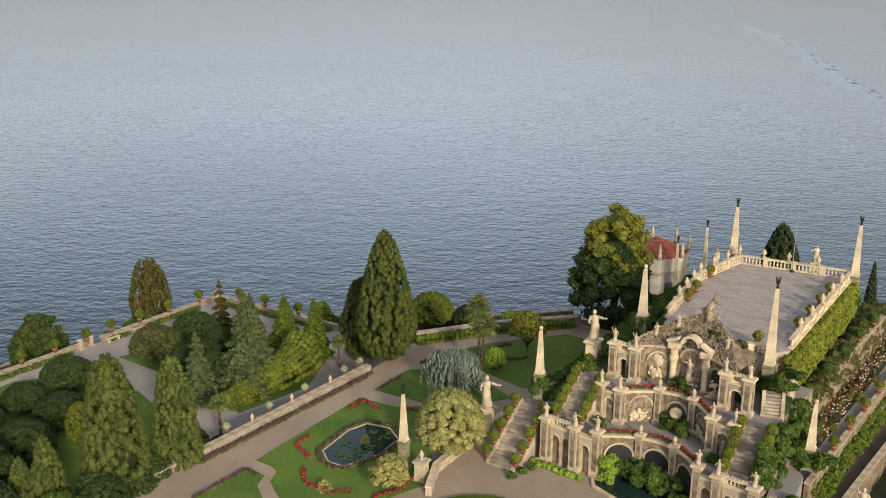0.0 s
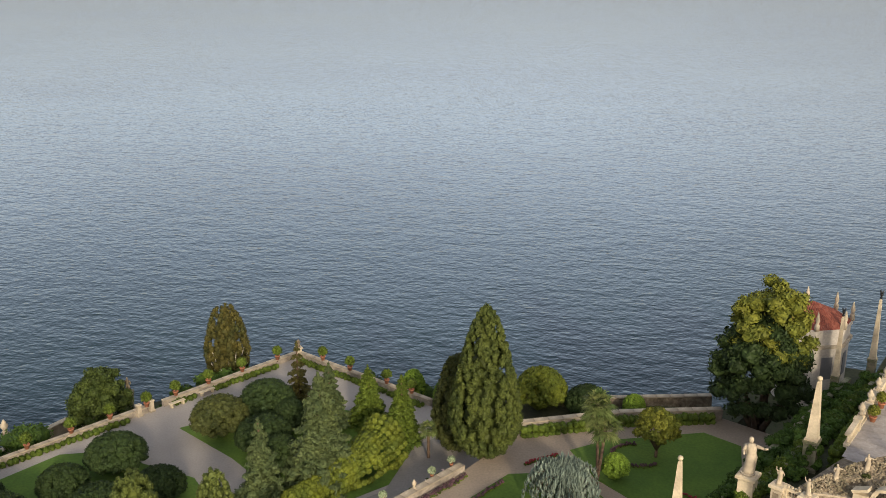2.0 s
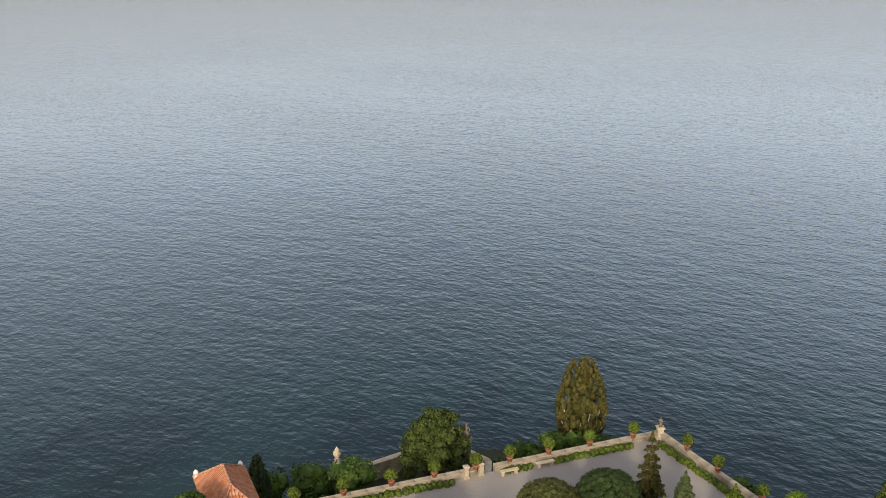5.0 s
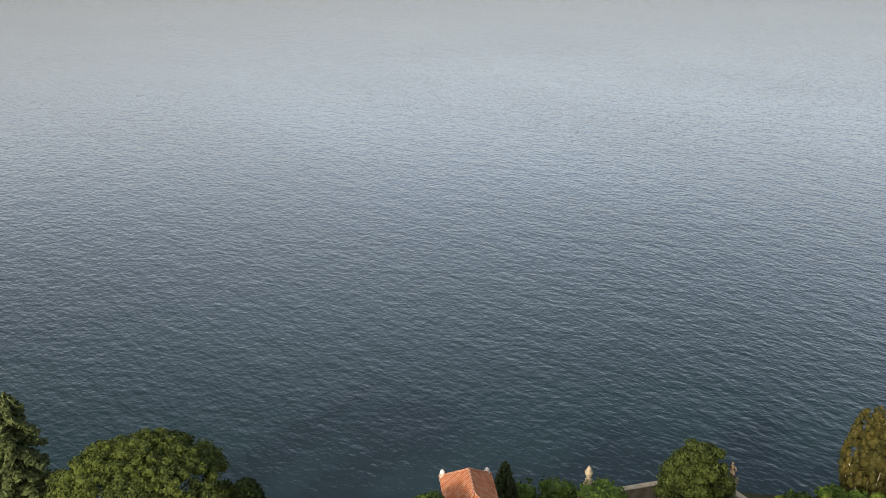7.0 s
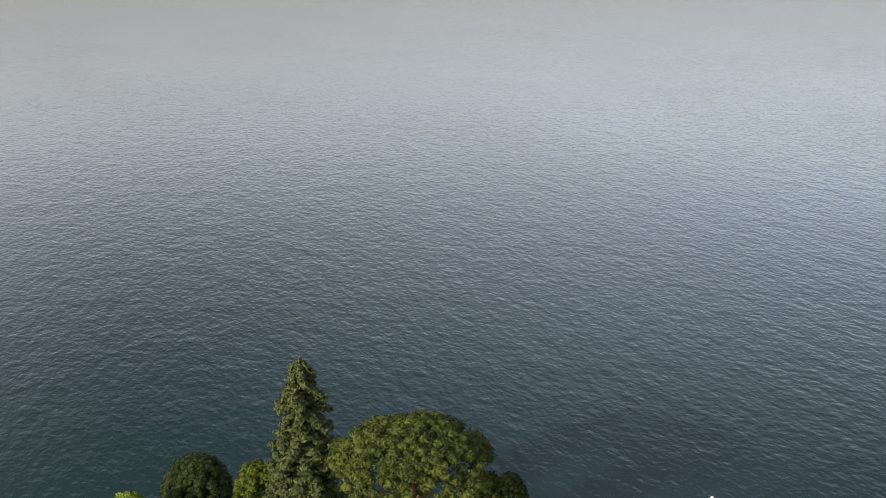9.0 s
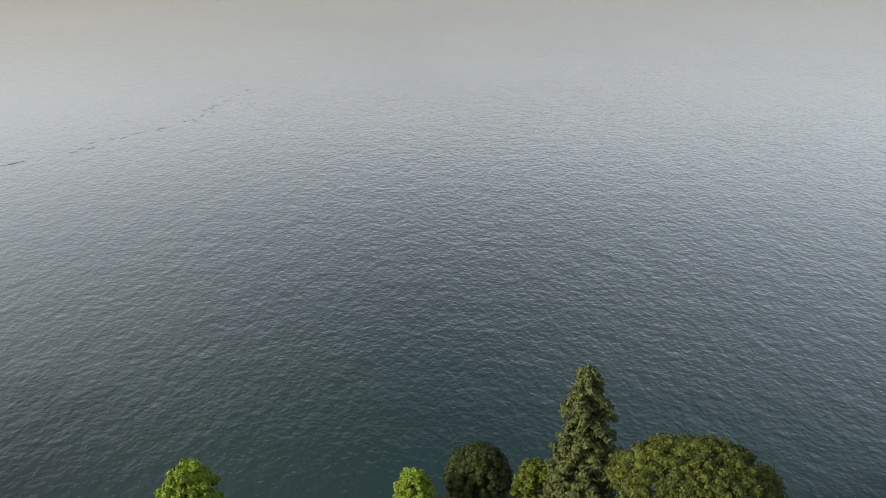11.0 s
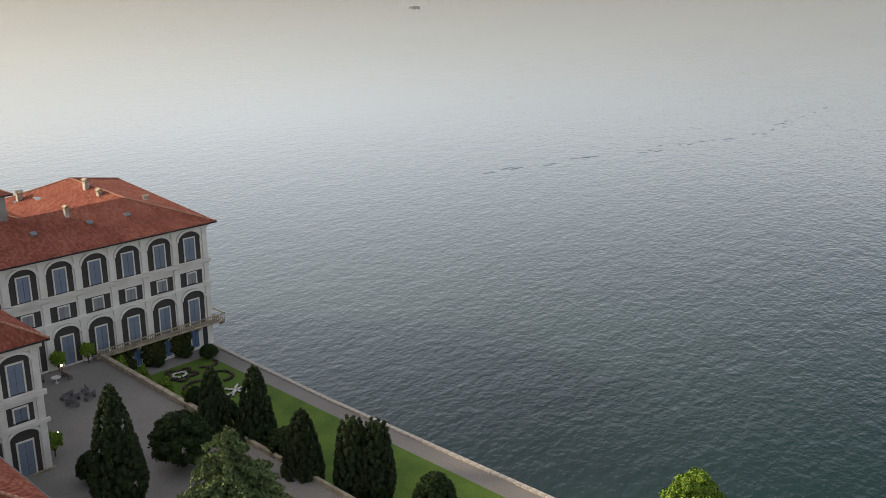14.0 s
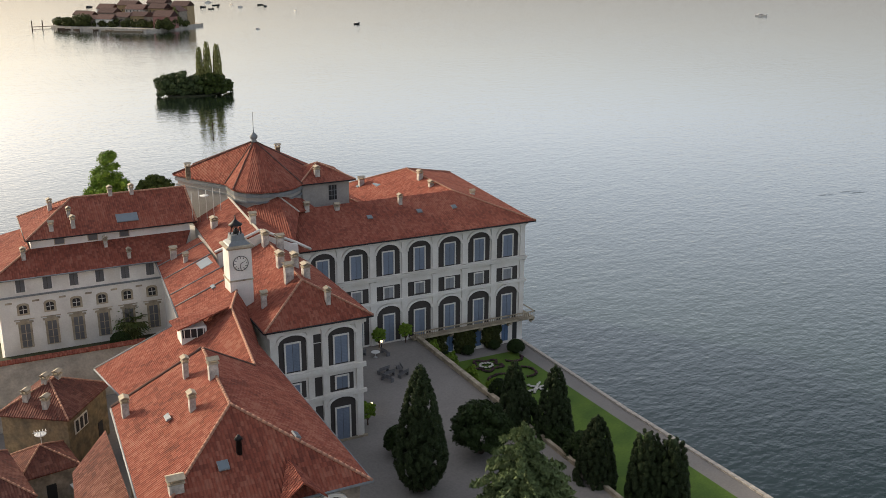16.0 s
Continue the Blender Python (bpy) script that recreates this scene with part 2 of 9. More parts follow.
M = {
    "water": water_material(),
    "gravel": material("pale_gravel", (0.36, 0.325, 0.29), rough=0.95, spread=0.12, scale=6, fine=6, bump=0.2),
    "dirt": material("earth_path", (0.33, 0.265, 0.20), rough=0.95, spread=0.15, scale=5, fine=5, bump=0.2),
    "court": material("grey_gravel", (0.255, 0.235, 0.215), rough=0.95, spread=0.12, scale=8, fine=5, bump=0.2),
    "grass": material("lawn", (0.098, 0.168, 0.017), rough=0.95, spread=0.22, scale=4, fine=4, bump=0.4, second=(0.062, 0.122, 0.012)),
    "earth": material("planted_earth", (0.05, 0.055, 0.022), rough=0.95, spread=0.3, scale=3, fine=3, bump=0.6),
    "stone": material("weathered_stone", (0.47, 0.40, 0.295), rough=0.9, spread=0.25, scale=1.0, fine=4, bump=0.5, second=(0.27, 0.225, 0.165)),
    "pale_stone": material("sunlit_granite", (0.60, 0.51, 0.36), rough=0.85, spread=0.12, scale=1.2, fine=6, bump=0.25, second=(0.40, 0.33, 0.23)),
    "rustic": material("shell_rockwork", (0.135, 0.105, 0.068), rough=0.95, spread=0.45, scale=0.7, fine=3, bump=0.8, second=(0.25, 0.205, 0.145), dist=0.1),
    "paving": material("stone_paving", (0.36, 0.325, 0.30), rough=0.85, spread=0.2, scale=1.6, fine=3, bump=0.2, per_object=0.10, second=(0.28, 0.25, 0.225)),
    "plaster": material("white_plaster", (0.83, 0.80, 0.75), rough=0.85, spread=0.06, scale=3, fine=6, bump=0.1, second=(0.70, 0.66, 0.60)),
    "grey_plaster": material("dark_grey_plaster", (0.062, 0.054, 0.05), rough=0.85, spread=0.15, scale=3, fine=5, bump=0.1),
    "pink": material("faded_pink_plaster", (0.42, 0.20, 0.17), rough=0.9, spread=0.12, scale=2, fine=5, bump=0.1),
    "ochre": material("ochre_plaster", (0.42, 0.31, 0.17), rough=0.9, spread=0.15, scale=2, fine=5, bump=0.1),
    "tile": tile_material("terracotta_roof_tiles", ((0.145, 0.046, 0.034), (0.285, 0.082, 0.053), (0.38, 0.155, 0.105))),
    "tile_orange": tile_material("orange_roof_tiles", ((0.36, 0.11, 0.055), (0.52, 0.19, 0.085), (0.60, 0.34, 0.22))),
    "blue_louvre": material("blue_louvres", (0.10, 0.17, 0.30), rough=0.6, spread=0.08, scale=2, fine=4, bump=0.0),
    "grey_shutter": material("grey_shutters", (0.14, 0.14, 0.145), rough=0.6, spread=0.1, scale=2, fine=4, bump=0.0, per_object=0.1),
    "lead_plaster": material("grey_plaster", (0.40, 0.38, 0.35), rough=0.9, spread=0.1, scale=2, fine=5, bump=0.1),
    "render": material("worn_grey_render", (0.56, 0.51, 0.44), rough=0.95, spread=0.15, scale=1.5, fine=4, bump=0.3, second=(0.40, 0.36, 0.31)),
    "old_plaster": material("stained_shaded_plaster", (0.36, 0.31, 0.25), rough=0.95, spread=0.25, scale=1.2, fine=3, bump=0.3, second=(0.20, 0.17, 0.14)),
    "glass": material("skylight_glass", (0.18, 0.22, 0.25), rough=0.08, spread=0.05, scale=2, fine=3, bump=0.0),
    "ridge": material("ridge_tiles", (0.46, 0.24, 0.16), rough=0.9, spread=0.2, scale=1, fine=4, bump=0.2),
    "shutter": material("blue_grey_shutters", (0.21, 0.255, 0.33), rough=0.6, spread=0.08, scale=2, fine=4, bump=0.0, per_object=0.12),
    # near-black for openings; on the theatre niches it paints in the shade
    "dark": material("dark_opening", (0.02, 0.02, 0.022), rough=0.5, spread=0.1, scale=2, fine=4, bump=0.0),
    "iron": material("dark_iron", (0.03, 0.03, 0.032), rough=0.5, spread=0.15, scale=1, fine=10, bump=0.1, metal=0.6),
    "lead": material("lead_sheet", (0.22, 0.24, 0.25), rough=0.5, spread=0.12, scale=1, fine=5, bump=0.1),
    "bark": material("bark", (0.13, 0.085, 0.055), rough=0.95, spread=0.3, scale=0.5, fine=8, bump=0.6),
    "terracotta": material("terracotta_pot", (0.42, 0.17, 0.09), rough=0.85, spread=0.15, scale=0.4, fine=10, bump=0.2),
    "white_metal": material("pale_painted_metal", (0.70, 0.70, 0.68), rough=0.4, spread=0.06, scale=1, fine=8, bump=0.0),
    "red_flower": material("red_bedding_flowers", (0.30, 0.03, 0.035), rough=0.8, spread=0.4, scale=0.5, fine=8, bump=0.3, per_island=0.4),
    "white_flower": material("white_flowers", (0.75, 0.72, 0.66), rough=0.8, spread=0.2, scale=0.5, fine=8, bump=0.3, per_island=0.25),
    "pink_flower": material("pink_flowers", (0.62, 0.33, 0.30), rough=0.8, spread=0.3, scale=0.5, fine=8, bump=0.3, per_island=0.4),
    "pond": material("pond_water", (0.015, 0.035, 0.03), rough=0.06, spread=0.2, scale=2, fine=2, bump=0.05),
}
LEAF = {
    "cypress": leaf_material("cypress_foliage", (0.084, 0.104, 0.025), (0.050, 0.068, 0.020)),
    "dark_cypress": leaf_material("dark_cypress_foliage", (0.045, 0.063, 0.027), (0.032, 0.048, 0.021)),
    "spruce": leaf_material("spruce_needles", (0.082, 0.105, 0.040), (0.055, 0.078, 0.034)),
    "pine": leaf_material("pine_needles", (0.076, 0.100, 0.022), (0.046, 0.066, 0.018)),
    "blue": leaf_material("blue_cedar_needles", (0.105, 0.135, 0.080), (0.078, 0.104, 0.062)),
    "box": leaf_material("clipped_box", (0.090, 0.125, 0.018), (0.062, 0.092, 0.016)),
    "golden": leaf_material("golden_clipped_leaf", (0.112, 0.132, 0.018), (0.074, 0.098, 0.017)),
    "broad": leaf_material("broad_green_leaves", (0.066, 0.112, 0.020), (0.042, 0.076, 0.017)),
    # evergreen green lowered further to include the garden's deep shade
    "dark": leaf_material("dark_shaded_evergreen_leaves", (0.034, 0.054, 0.017), (0.024, 0.040, 0.014)),
    "lime": leaf_material("fresh_lime_leaves", (0.17, 0.26, 0.035), (0.13, 0.21, 0.030)),
    "yellow": leaf_material("yellow_green_leaves", (0.155, 0.16, 0.025), (0.095, 0.115, 0.022)),
    "olive": leaf_material("silvery_olive_leaves", (0.25, 0.25, 0.09), (0.18, 0.19, 0.065)),
    "palm": leaf_material("palm_fronds", (0.085, 0.125, 0.035), (0.12, 0.13, 0.05)),
}

# ---- building kit ----
def mesh_of(name, bm, mat):
    me = bpy.data.meshes.new(name)
    bm.to_mesh(me)
    bm.free()
    me.materials.append(mat)
    return me


def part(name, bm, mat, parent=None, label=""):
    """One mesh object under a thing or a part; bm may also be a ready mesh."""
    me = bm if isinstance(bm, bpy.types.Mesh) else mesh_of(name, bm, mat)
    ob = new(name, me)
    if parent:
        ob.parent = parent
    if label:
        ob["label"] = label
    return ob


def thing(name, m, label, category, group="", kind=""):
    ob = new(name)
    ob.matrix_world = m
    return tagged(ob, label, category, group, kind)


def poly(bm, pts):
    return bm.faces.new([bm.verts.new(p) for p in pts])


def box(bm, x0, x1, y0, y1, z0, z1, bevel=0.0):
    g = bmesh.ops.create_cube(bm, size=1)
    bmesh.ops.scale(bm, vec=(x1 - x0, y1 - y0, z1 - z0), verts=g["verts"])
    bmesh.ops.translate(bm, vec=((x0 + x1) / 2, (y0 + y1) / 2, (z0 + z1) / 2), verts=g["verts"])
    if bevel:
        es = {e for v in g["verts"] for e in v.link_edges}
        bmesh.ops.bevel(bm, geom=list(es), offset=bevel, segments=1, affect="EDGES")


def boxed(*args, bevel=0.0):
    bm = bmesh.new()
    box(bm, *args, bevel=bevel)
    return bm


def prism(bm, pts, z0, z1):
    """An upright solid on a plan outline."""
    if sum(a[0] * b[1] - b[0] * a[1] for a, b in zip(pts, pts[1:] + pts[:1])) < 0:
        pts = pts[::-1]
    lo, hi = [bm.verts.new((x, y, z0)) for x, y in pts], [bm.verts.new((x, y, z1)) for x, y in pts]
    bm.faces.new(hi)
    bm.faces.new(lo[::-1])
    for k in range(len(pts)):
        j = (k + 1) % len(pts)
        bm.faces.new((lo[k], lo[j], hi[j], hi[k]))


def prismed(pts, z0, z1):
    bm = bmesh.new()
    prism(bm, pts, z0, z1)
    return bm


def lathe(bm, profile, seg=12, at=(0, 0, 0), square=False, smooth=True):
    """A turned solid from (radius, height) pairs; square: four-sided, with flat sides to x and y."""
    n, off = (4, math.pi / 4) if square else (seg, 0)
    k = math.sqrt(2) if square else 1
    rings = []
    for r, z in profile:
        rings.append([bm.verts.new((at[0] + r * k * math.cos(off + 2 * math.pi * i / n), at[1] + r * k * math.sin(off + 2 * math.pi * i / n), at[2] + z)) for i in range(n)])
    for a, b in zip(rings, rings[1:]):
        for i in range(n):
            f = bm.faces.new((a[i], a[(i + 1) % n], b[(i + 1) % n], b[i]))
            f.smooth = smooth and not square
    bm.faces.new(rings[0][::-1])
    bm.faces.new(rings[-1])


def lathed(profile, seg=12, at=(0, 0, 0), square=False):
    bm = bmesh.new()
    lathe(bm, profile, seg, at, square)
    return bm


def tube(bm, a, b, ra, rb, seg=6):
    a, b = Vector(a), Vector(b)
    q = (b - a).to_track_quat("Z", "Y").to_matrix()
    rings = [[bm.verts.new(p + q @ Vector((r * math.cos(2 * math.pi * i / seg), r * math.sin(2 * math.pi * i / seg), 0))) for i in range(seg)] for p, r in ((a, ra), (b, rb))]
    for i in range(seg):
        bm.faces.new((rings[0][i], rings[0][(i + 1) % seg], rings[1][(i + 1) % seg], rings[1][i])).smooth = True
    bm.faces.new(rings[0][::-1])
    bm.faces.new(rings[1])


def along(pts, step):
    """Points and headings at even steps along a plan line."""
    out = []
    for (ax, ay), (bx, by) in zip(pts, pts[1:]):
        d = math.hypot(bx - ax, by - ay)
        k = max(1, round(d / step))
        for i in range(k):
            out.append((ax + (bx - ax) * i / k, ay + (by - ay) * i / k, math.degrees(math.atan2(by - ay, bx - ax)), d / k))
    return out


def strip(pts, half, z0, z1):
    """A wall of some thickness along a plan line."""
    bm = bmesh.new()
    left, right = [], []
    for i, p in enumerate(pts):
        a, b = pts[max(i - 1, 0)], pts[min(i + 1, len(pts) - 1)]
        d = Vector((b[0] - a[0], b[1] - a[1])).normalized()
        left.append((p[0] - d.y * half, p[1] + d.x * half))
        right.append((p[0] + d.y * half, p[1] - d.x * half))
    prism(bm, left + right[::-1], z0, z1)
    return bm


def mesh_np(name, verts, faces, mat, smooth=False):
    me = bpy.data.meshes.new(name)
    me.from_pydata(verts.tolist() if hasattr(verts, "tolist") else verts, [], faces.tolist() if hasattr(faces, "tolist") else faces)
    if smooth:
        me.polygons.foreach_set("use_smooth", [True] * len(me.polygons))
    me.materials.append(mat)
    me.update()
    return me


# ---- foliage: clumps of small leaves ----
ICO = bmesh.new()
bmesh.ops.create_icosphere(ICO, subdivisions=2, radius=1)
ICO_V = np.array([v.co[:] for v in ICO.verts])
ICO_F = np.array([[v.index for v in f.verts] for f in ICO.faces])
ICO.free()


def foliage(name, clumps, mat, leaf=0.2, per=60, core=0.82, seed=0, droop=0.0):
    """One crown from clumps (x, y, z, rx, ry, rz): a rough body under a coat of small leaf blades of many tilts."""
    rng = np.random.default_rng(seed)
    V, F, base = [], [], 0
    cl = np.array(clumps, float)
    for c in cl:
        v = ICO_V * (1 + rng.normal(0, 0.13, (len(ICO_V), 1))) * c[3:6] * core + c[:3]
        V.append(v)
        F.extend((ICO_F + base).tolist())
        base += len(v)
    n = len(cl) * per
    which = np.repeat(np.arange(len(cl)), per)
    d = rng.normal(0, 1, (n, 3))
    d /= np.linalg.norm(d, axis=1, keepdims=True)
    d[:, 2] = np.where(rng.random(n) < 0.6, np.abs(d[:, 2]), d[:, 2])
    c = cl[which]
    p = c[:, :3] + d * c[:, 3:6] * (0.80 + 0.3 * rng.random((n, 1)))
    nrm = d + rng.normal(0, 0.55, (n, 3))
    nrm /= np.linalg.norm(nrm, axis=1, keepdims=True)
    t = np.cross(nrm, rng.normal(0, 1, (n, 3)))
    t /= np.linalg.norm(t, axis=1, keepdims=True)
    b = np.cross(nrm, t)
    t[:, 2] -= droop
    s = leaf * (0.6 + 0.8 * rng.random((n, 1)))
    q = np.stack([p - t * s, p + b * s * 0.5, p + t * s, p - b * s * 0.5], 1).reshape(-1, 3)
    f = np.arange(4 * n).reshape(-1, 4) + base
    return mesh_np(name, np.concatenate(V + [q]), F + f.tolist(), mat)


def column_clumps(h, r, z0=0.3, power=0.6, tip=0.05, size=0.34, count=90, seed=0, belly=0.3, flat=1.0):
    """Clumps over a tall crown: widest at the given share of its height."""
    rng = np.random.default_rng(seed)
    out = []
    for k in range(count):
        u = (k + 0.5) / count
        u = 1 - (1 - u) ** 0.75
        prof = (u / belly) ** 0.3 if u < belly else ((1 - u) / (1 - belly)) ** power
        R = r * (tip + (1 - tip) * prof)
        a = k * 2.39996 + rng.normal(0, 0.2)
        s = size * r * (0.45 + 0.55 * prof) * (0.8 + 0.4 * rng.random())
        out.append((max(R - s * 0.6, 0) * math.cos(a), max(R - s * 0.6, 0) * math.sin(a), z0 + u * (h - z0 - s * 0.5), s, s, s * 1.25 * flat))
    for k in range(10):
        u = (k + 0.5) / 10
        prof = (u / belly) ** 0.3 if u < belly else ((1 - u) / (1 - belly)) ** power
        R = r * prof * 0.8
        out.append((0, 0, z0 + u * (h - z0) * 0.97, R, R, (h - z0) / 10))
    return out


def dome_clumps(r, h, z0=0.0, size=0.3, count=60, seed=0):
    rng = np.random.default_rng(seed)
    out = [(0, 0, z0 + h * 0.38, r * 0.8, r * 0.8, h * 0.45)]
    for k in range(count):
        w = (k + 0.5) / count
        el = math.asin(1 - w * 1.15) if 1 - w * 1.15 > -1 else 0
        a = k * 2.39996 + rng.normal(0, 0.15)
        s = size * r * (0.8 + 0.4 * rng.random())
        out.append(((r - s * 0.6) * math.cos(el) * math.cos(a), (r - s * 0.6) * math.cos(el) * math.sin(a), z0 + h * 0.42 + (h * 0.58 - s * 0.4) * math.sin(el), s, s, s * 0.85))
    return out


def trunk(h, r, lean=0.0, limbs=(), seed=0):
    bm = bmesh.new()
    rng = random.Random(seed)
    p, k = Vector((0, 0, -0.3)), 5
    for i in range(k):
        q = Vector((lean * (i + 1) / k + rng.uniform(-1, 1) * r * 0.3, rng.uniform(-1, 1) * r * 0.3, h * (i + 1) / k))
        tube(bm, p, q, r * (1.15 - 0.6 * i / k), r * (1.15 - 0.6 * (i + 1) / k), 8)
        p = q
    for a, b, ra in limbs:
        tube(bm, a, b, ra, ra * 0.35, 6)
    return bm


TREES = {}


def tree(kind, x, y, z, h, r, label, category="tree", group="", turn=0, mat=None, **kw):
    """A tree or shrub of a kind, of height h and crown radius r; alike ones share their meshes."""
    key = (kind, round(h * 2), round(r * 4), mat, str(kw))
    if key in TREES:
        ob = copy_thing(TREES[key], pose(x, y, z, 0, 0, turn))
        return tagged(ob, label, category, group)
    seed = len(TREES) + 3
    names = {"cypress": "cypress", "bush": "clipped_shrub", "spruce": "spruce", "pine": "umbrella_pine", "broad": "tree", "standard": "ball_tree"}
    ob = thing(names.get(kind, kind), pose(x, y, z, 0, 0, turn), label, category, group)
    if kind == "cypress":
        part("trunk", trunk(h * 0.3, 0.035 * h), M["bark"], ob)
        kw = dict(kw)
        kw["size"], kw["count"] = kw.get("size", 0.34) * 0.62, int(kw.get("count", 90) * 2.3)
        kw["flat"] = kw.get("flat", 1.35)
        cl = column_clumps(h, r, z0=h * 0.04, seed=seed, **kw)
        part("crown", foliage("crown", cl, LEAF[mat or "cypress"], leaf=0.05 + 0.018 * r, per=80, core=0.74, seed=seed), None, ob)
    elif kind == "bush":
        part("trunk", trunk(h * 0.4, 0.04 * h + 0.03), M["bark"], ob)
        cl = dome_clumps(r, h, size=0.17, count=150, seed=seed)
        part("crown", foliage("crown", cl, LEAF[mat or "box"], leaf=0.055 + 0.012 * r, per=80, core=0.76, seed=seed), None, ob)
    elif kind == "spruce":
        rng = random.Random(seed)
        bm = trunk(h * 0.97, 0.018 * h)
        cl = []
        rows = kw.get("rows", 13)
        for i in range(rows):
            u = (i + 0.5) / rows
            R = r * (1 - u) ** kw.get("taper", 0.8) * rng.uniform(0.85, 1.1) + 0.12
            nb = max(5, int(9 * (1 - u) + 3))
            for j in range(nb):
                a = 2 * math.pi * (j + rng.random() * 0.7) / nb + i
                zc = h * (0.06 + 0.92 * u)
                Rj = R * rng.uniform(0.75, 1.12)
                tube(bm, (0, 0, zc + 0.1 * R), (Rj * 0.8 * math.cos(a), Rj * 0.8 * math.sin(a), zc - 0.18 * R), 0.012 * h * (1 - u) + 0.015, 0.01, 4)
                for k in kw.get("steps", (0.35, 0.65, 0.92)):
                    s = (0.20 * R + 0.10) * (1.25 - 0.5 * k) * kw.get("fluff", 1.0)
                    cl.append((Rj * k * math.cos(a), Rj * k * math.sin(a), zc - 0.28 * R * k * k, s * 1.2, s * 1.2, s * 0.62))
        cl.append((0, 0, h * 0.97, 0.10, 0.10, 0.5))
        part("trunk", bm, M["bark"], ob)
        part("crown", foliage("crown", cl, LEAF[mat or "spruce"], leaf=0.10 + 0.02 * r, per=40, core=0.72, seed=seed, droop=0.35), None, ob)
    elif kind == "pine":
        rng = random.Random(seed)
        cl, limbs = [], []
        for k in range(300):
            w = (k + 0.5) / 300
            a, q = k * 2.39996 + rng.uniform(-0.12, 0.12), math.sqrt(w)
            if rng.random() < 0.05:
                continue
            s = r * 0.095 * rng.uniform(0.7, 1.3)
            q *= 1 + 0.10 * math.sin(5 * a) + rng.uniform(-0.05, 0.05)
            zz = h * (1 - 0.17 * q ** 2.2) - s - (rng.random() * 0.06 * h)
            cl.append((r * q * math.cos(a), r * q * math.sin(a), zz, s, s, s * 0.8))
            if k % 3 == 0:
                cl.append((r * q * 0.93 * math.cos(a), r * q * 0.93 * math.sin(a), zz - h * 0.045, s, s, s * 0.7))
        for k in range(9):
            a = 2 * math.pi * k / 9 + 0.3 * rng.random()
            limbs.append(((0, 0, h * (0.45 + 0.02 * k)), (r * 0.7 * math.cos(a), r * 0.7 * math.sin(a), h * 0.80), 0.16))
        part("trunk", trunk(h * 0.8, 0.38, 0.3, limbs, seed), M["bark"], ob)
        part("crown", foliage("crown", cl, LEAF[mat or "pine"], leaf=0.12, per=85, core=0.7, seed=seed), None, ob)
    elif kind in ("broad", "standard"):
        rng = random.Random(seed)
        base = kw.get("base", 0.25)
        cl, limbs = [], []
        for c in dome_clumps(r, h * (1 - base), h * base, size=0.25, count=kw.get("count", 75), seed=seed):
            w = kw.get("loose", 0.2)
            j = 1 + rng.uniform(-w, w)
            cl.append((c[0] * j, c[1] * j, c[2] + rng.uniform(-0.3, 0.3) * w * h, c[3], c[4], c[5]))
        for k in range(6):
            a = 2 * math.pi * k / 6
            limbs.append(((0, 0, h * base * 0.9), (r * 0.6 * math.cos(a), r * 0.6 * math.sin(a), h * (base + 0.35)), 0.03 * h))
        part("trunk", trunk(h * (base + 0.2), 0.03 * h, 0.0, limbs, seed), M["bark"], ob)
        part("crown", foliage("crown", cl[1:] if kind == "broad" else cl, LEAF[mat or "broad"], leaf=0.10 + 0.02 * r, per=120, core=0.72, seed=seed), None, ob)
    TREES[key] = ob
    return ob

# ---- water and ground ----
def sheet(name, size, z, mat, label, category):
    bm = bmesh.new()
    bmesh.ops.create_grid(bm, x_segments=8, y_segments=8, size=size)
    ob = part(name, bm, mat)
    ob.location = (-40, 0, z)
    return tagged(ob, label, category, kind="structure")


sheet("water", 4800, 0.0, M["water"], "rippled grey-blue lake water reaching the horizon", "lake")


def level(name, pts, z0, z1, mat, label, category="ground"):
    return tagged(part(name, prismed(pts, z0, z1), mat), label, category, kind="structure")


SHORE = [(-66, 96), (-58, 104.5), (-52.5, 117.5), (-44, 124), (-36, 131), (-28, 126), (-20, 119.5), (-10, 114), (2, 111.5), (16, 114), (22, 130), (30, 144), (44, 140), (56, 120), (62, 104), (62, 40), (40, -20), (10, -70), (-40, -110), (-80, -86), (-100.5, -46), (-86.1, 11.4), (-88.5, 42), (-92, 52), (-86, 72)]
level("ground", SHORE, -3, 3.4, M["earth"], "dark planted earth along the island shore", "ground")
TERRACE = [(-29.4, 119.6), (-52.5, 89), (-64, 73), (-40, 50), (-21.3, 74.8), (-7.7, 93.0), (-5.2, 103.4), (-12.6, 109.0)]
level("terrace_floor", TERRACE, 3.2, 11.0, M["gravel"], "pale raked gravel of the garden terrace", "terrace")
PARTERRE = [(-21.6, 74.6), (-7.6, 92.9), (-3.1, 100.4), (6.1, 103.7), (16, 105.6), (24, 100), (30, 60), (18, 40), (-30, 45), (-34, 60)]
level("parterre_path", PARTERRE, 3.1, 13.2, M["dirt"], "trodden pale earth paths of the parterre garden", "path")
level("far_bank", [(-6, 104.2), (-3.1, 100.5), (6.1, 103.8), (16, 105.7), (20, 112), (10, 111.5), (2, 110), (-10, 112)], 3.0, 11.2, M["earth"], "dark planted bank beyond the parterre wall", "ground")
level("lawn", [(-36.4, 101.2), (-27.5, 108.6), (-19, 106.5), (-12.8, 101.8), (-14.2, 93.5), (-20.2, 87.6), (-29.4, 96.2)], 10.9, 11.06, M["grass"], "clipped green lawn under the rounded shrubs", "lawn")
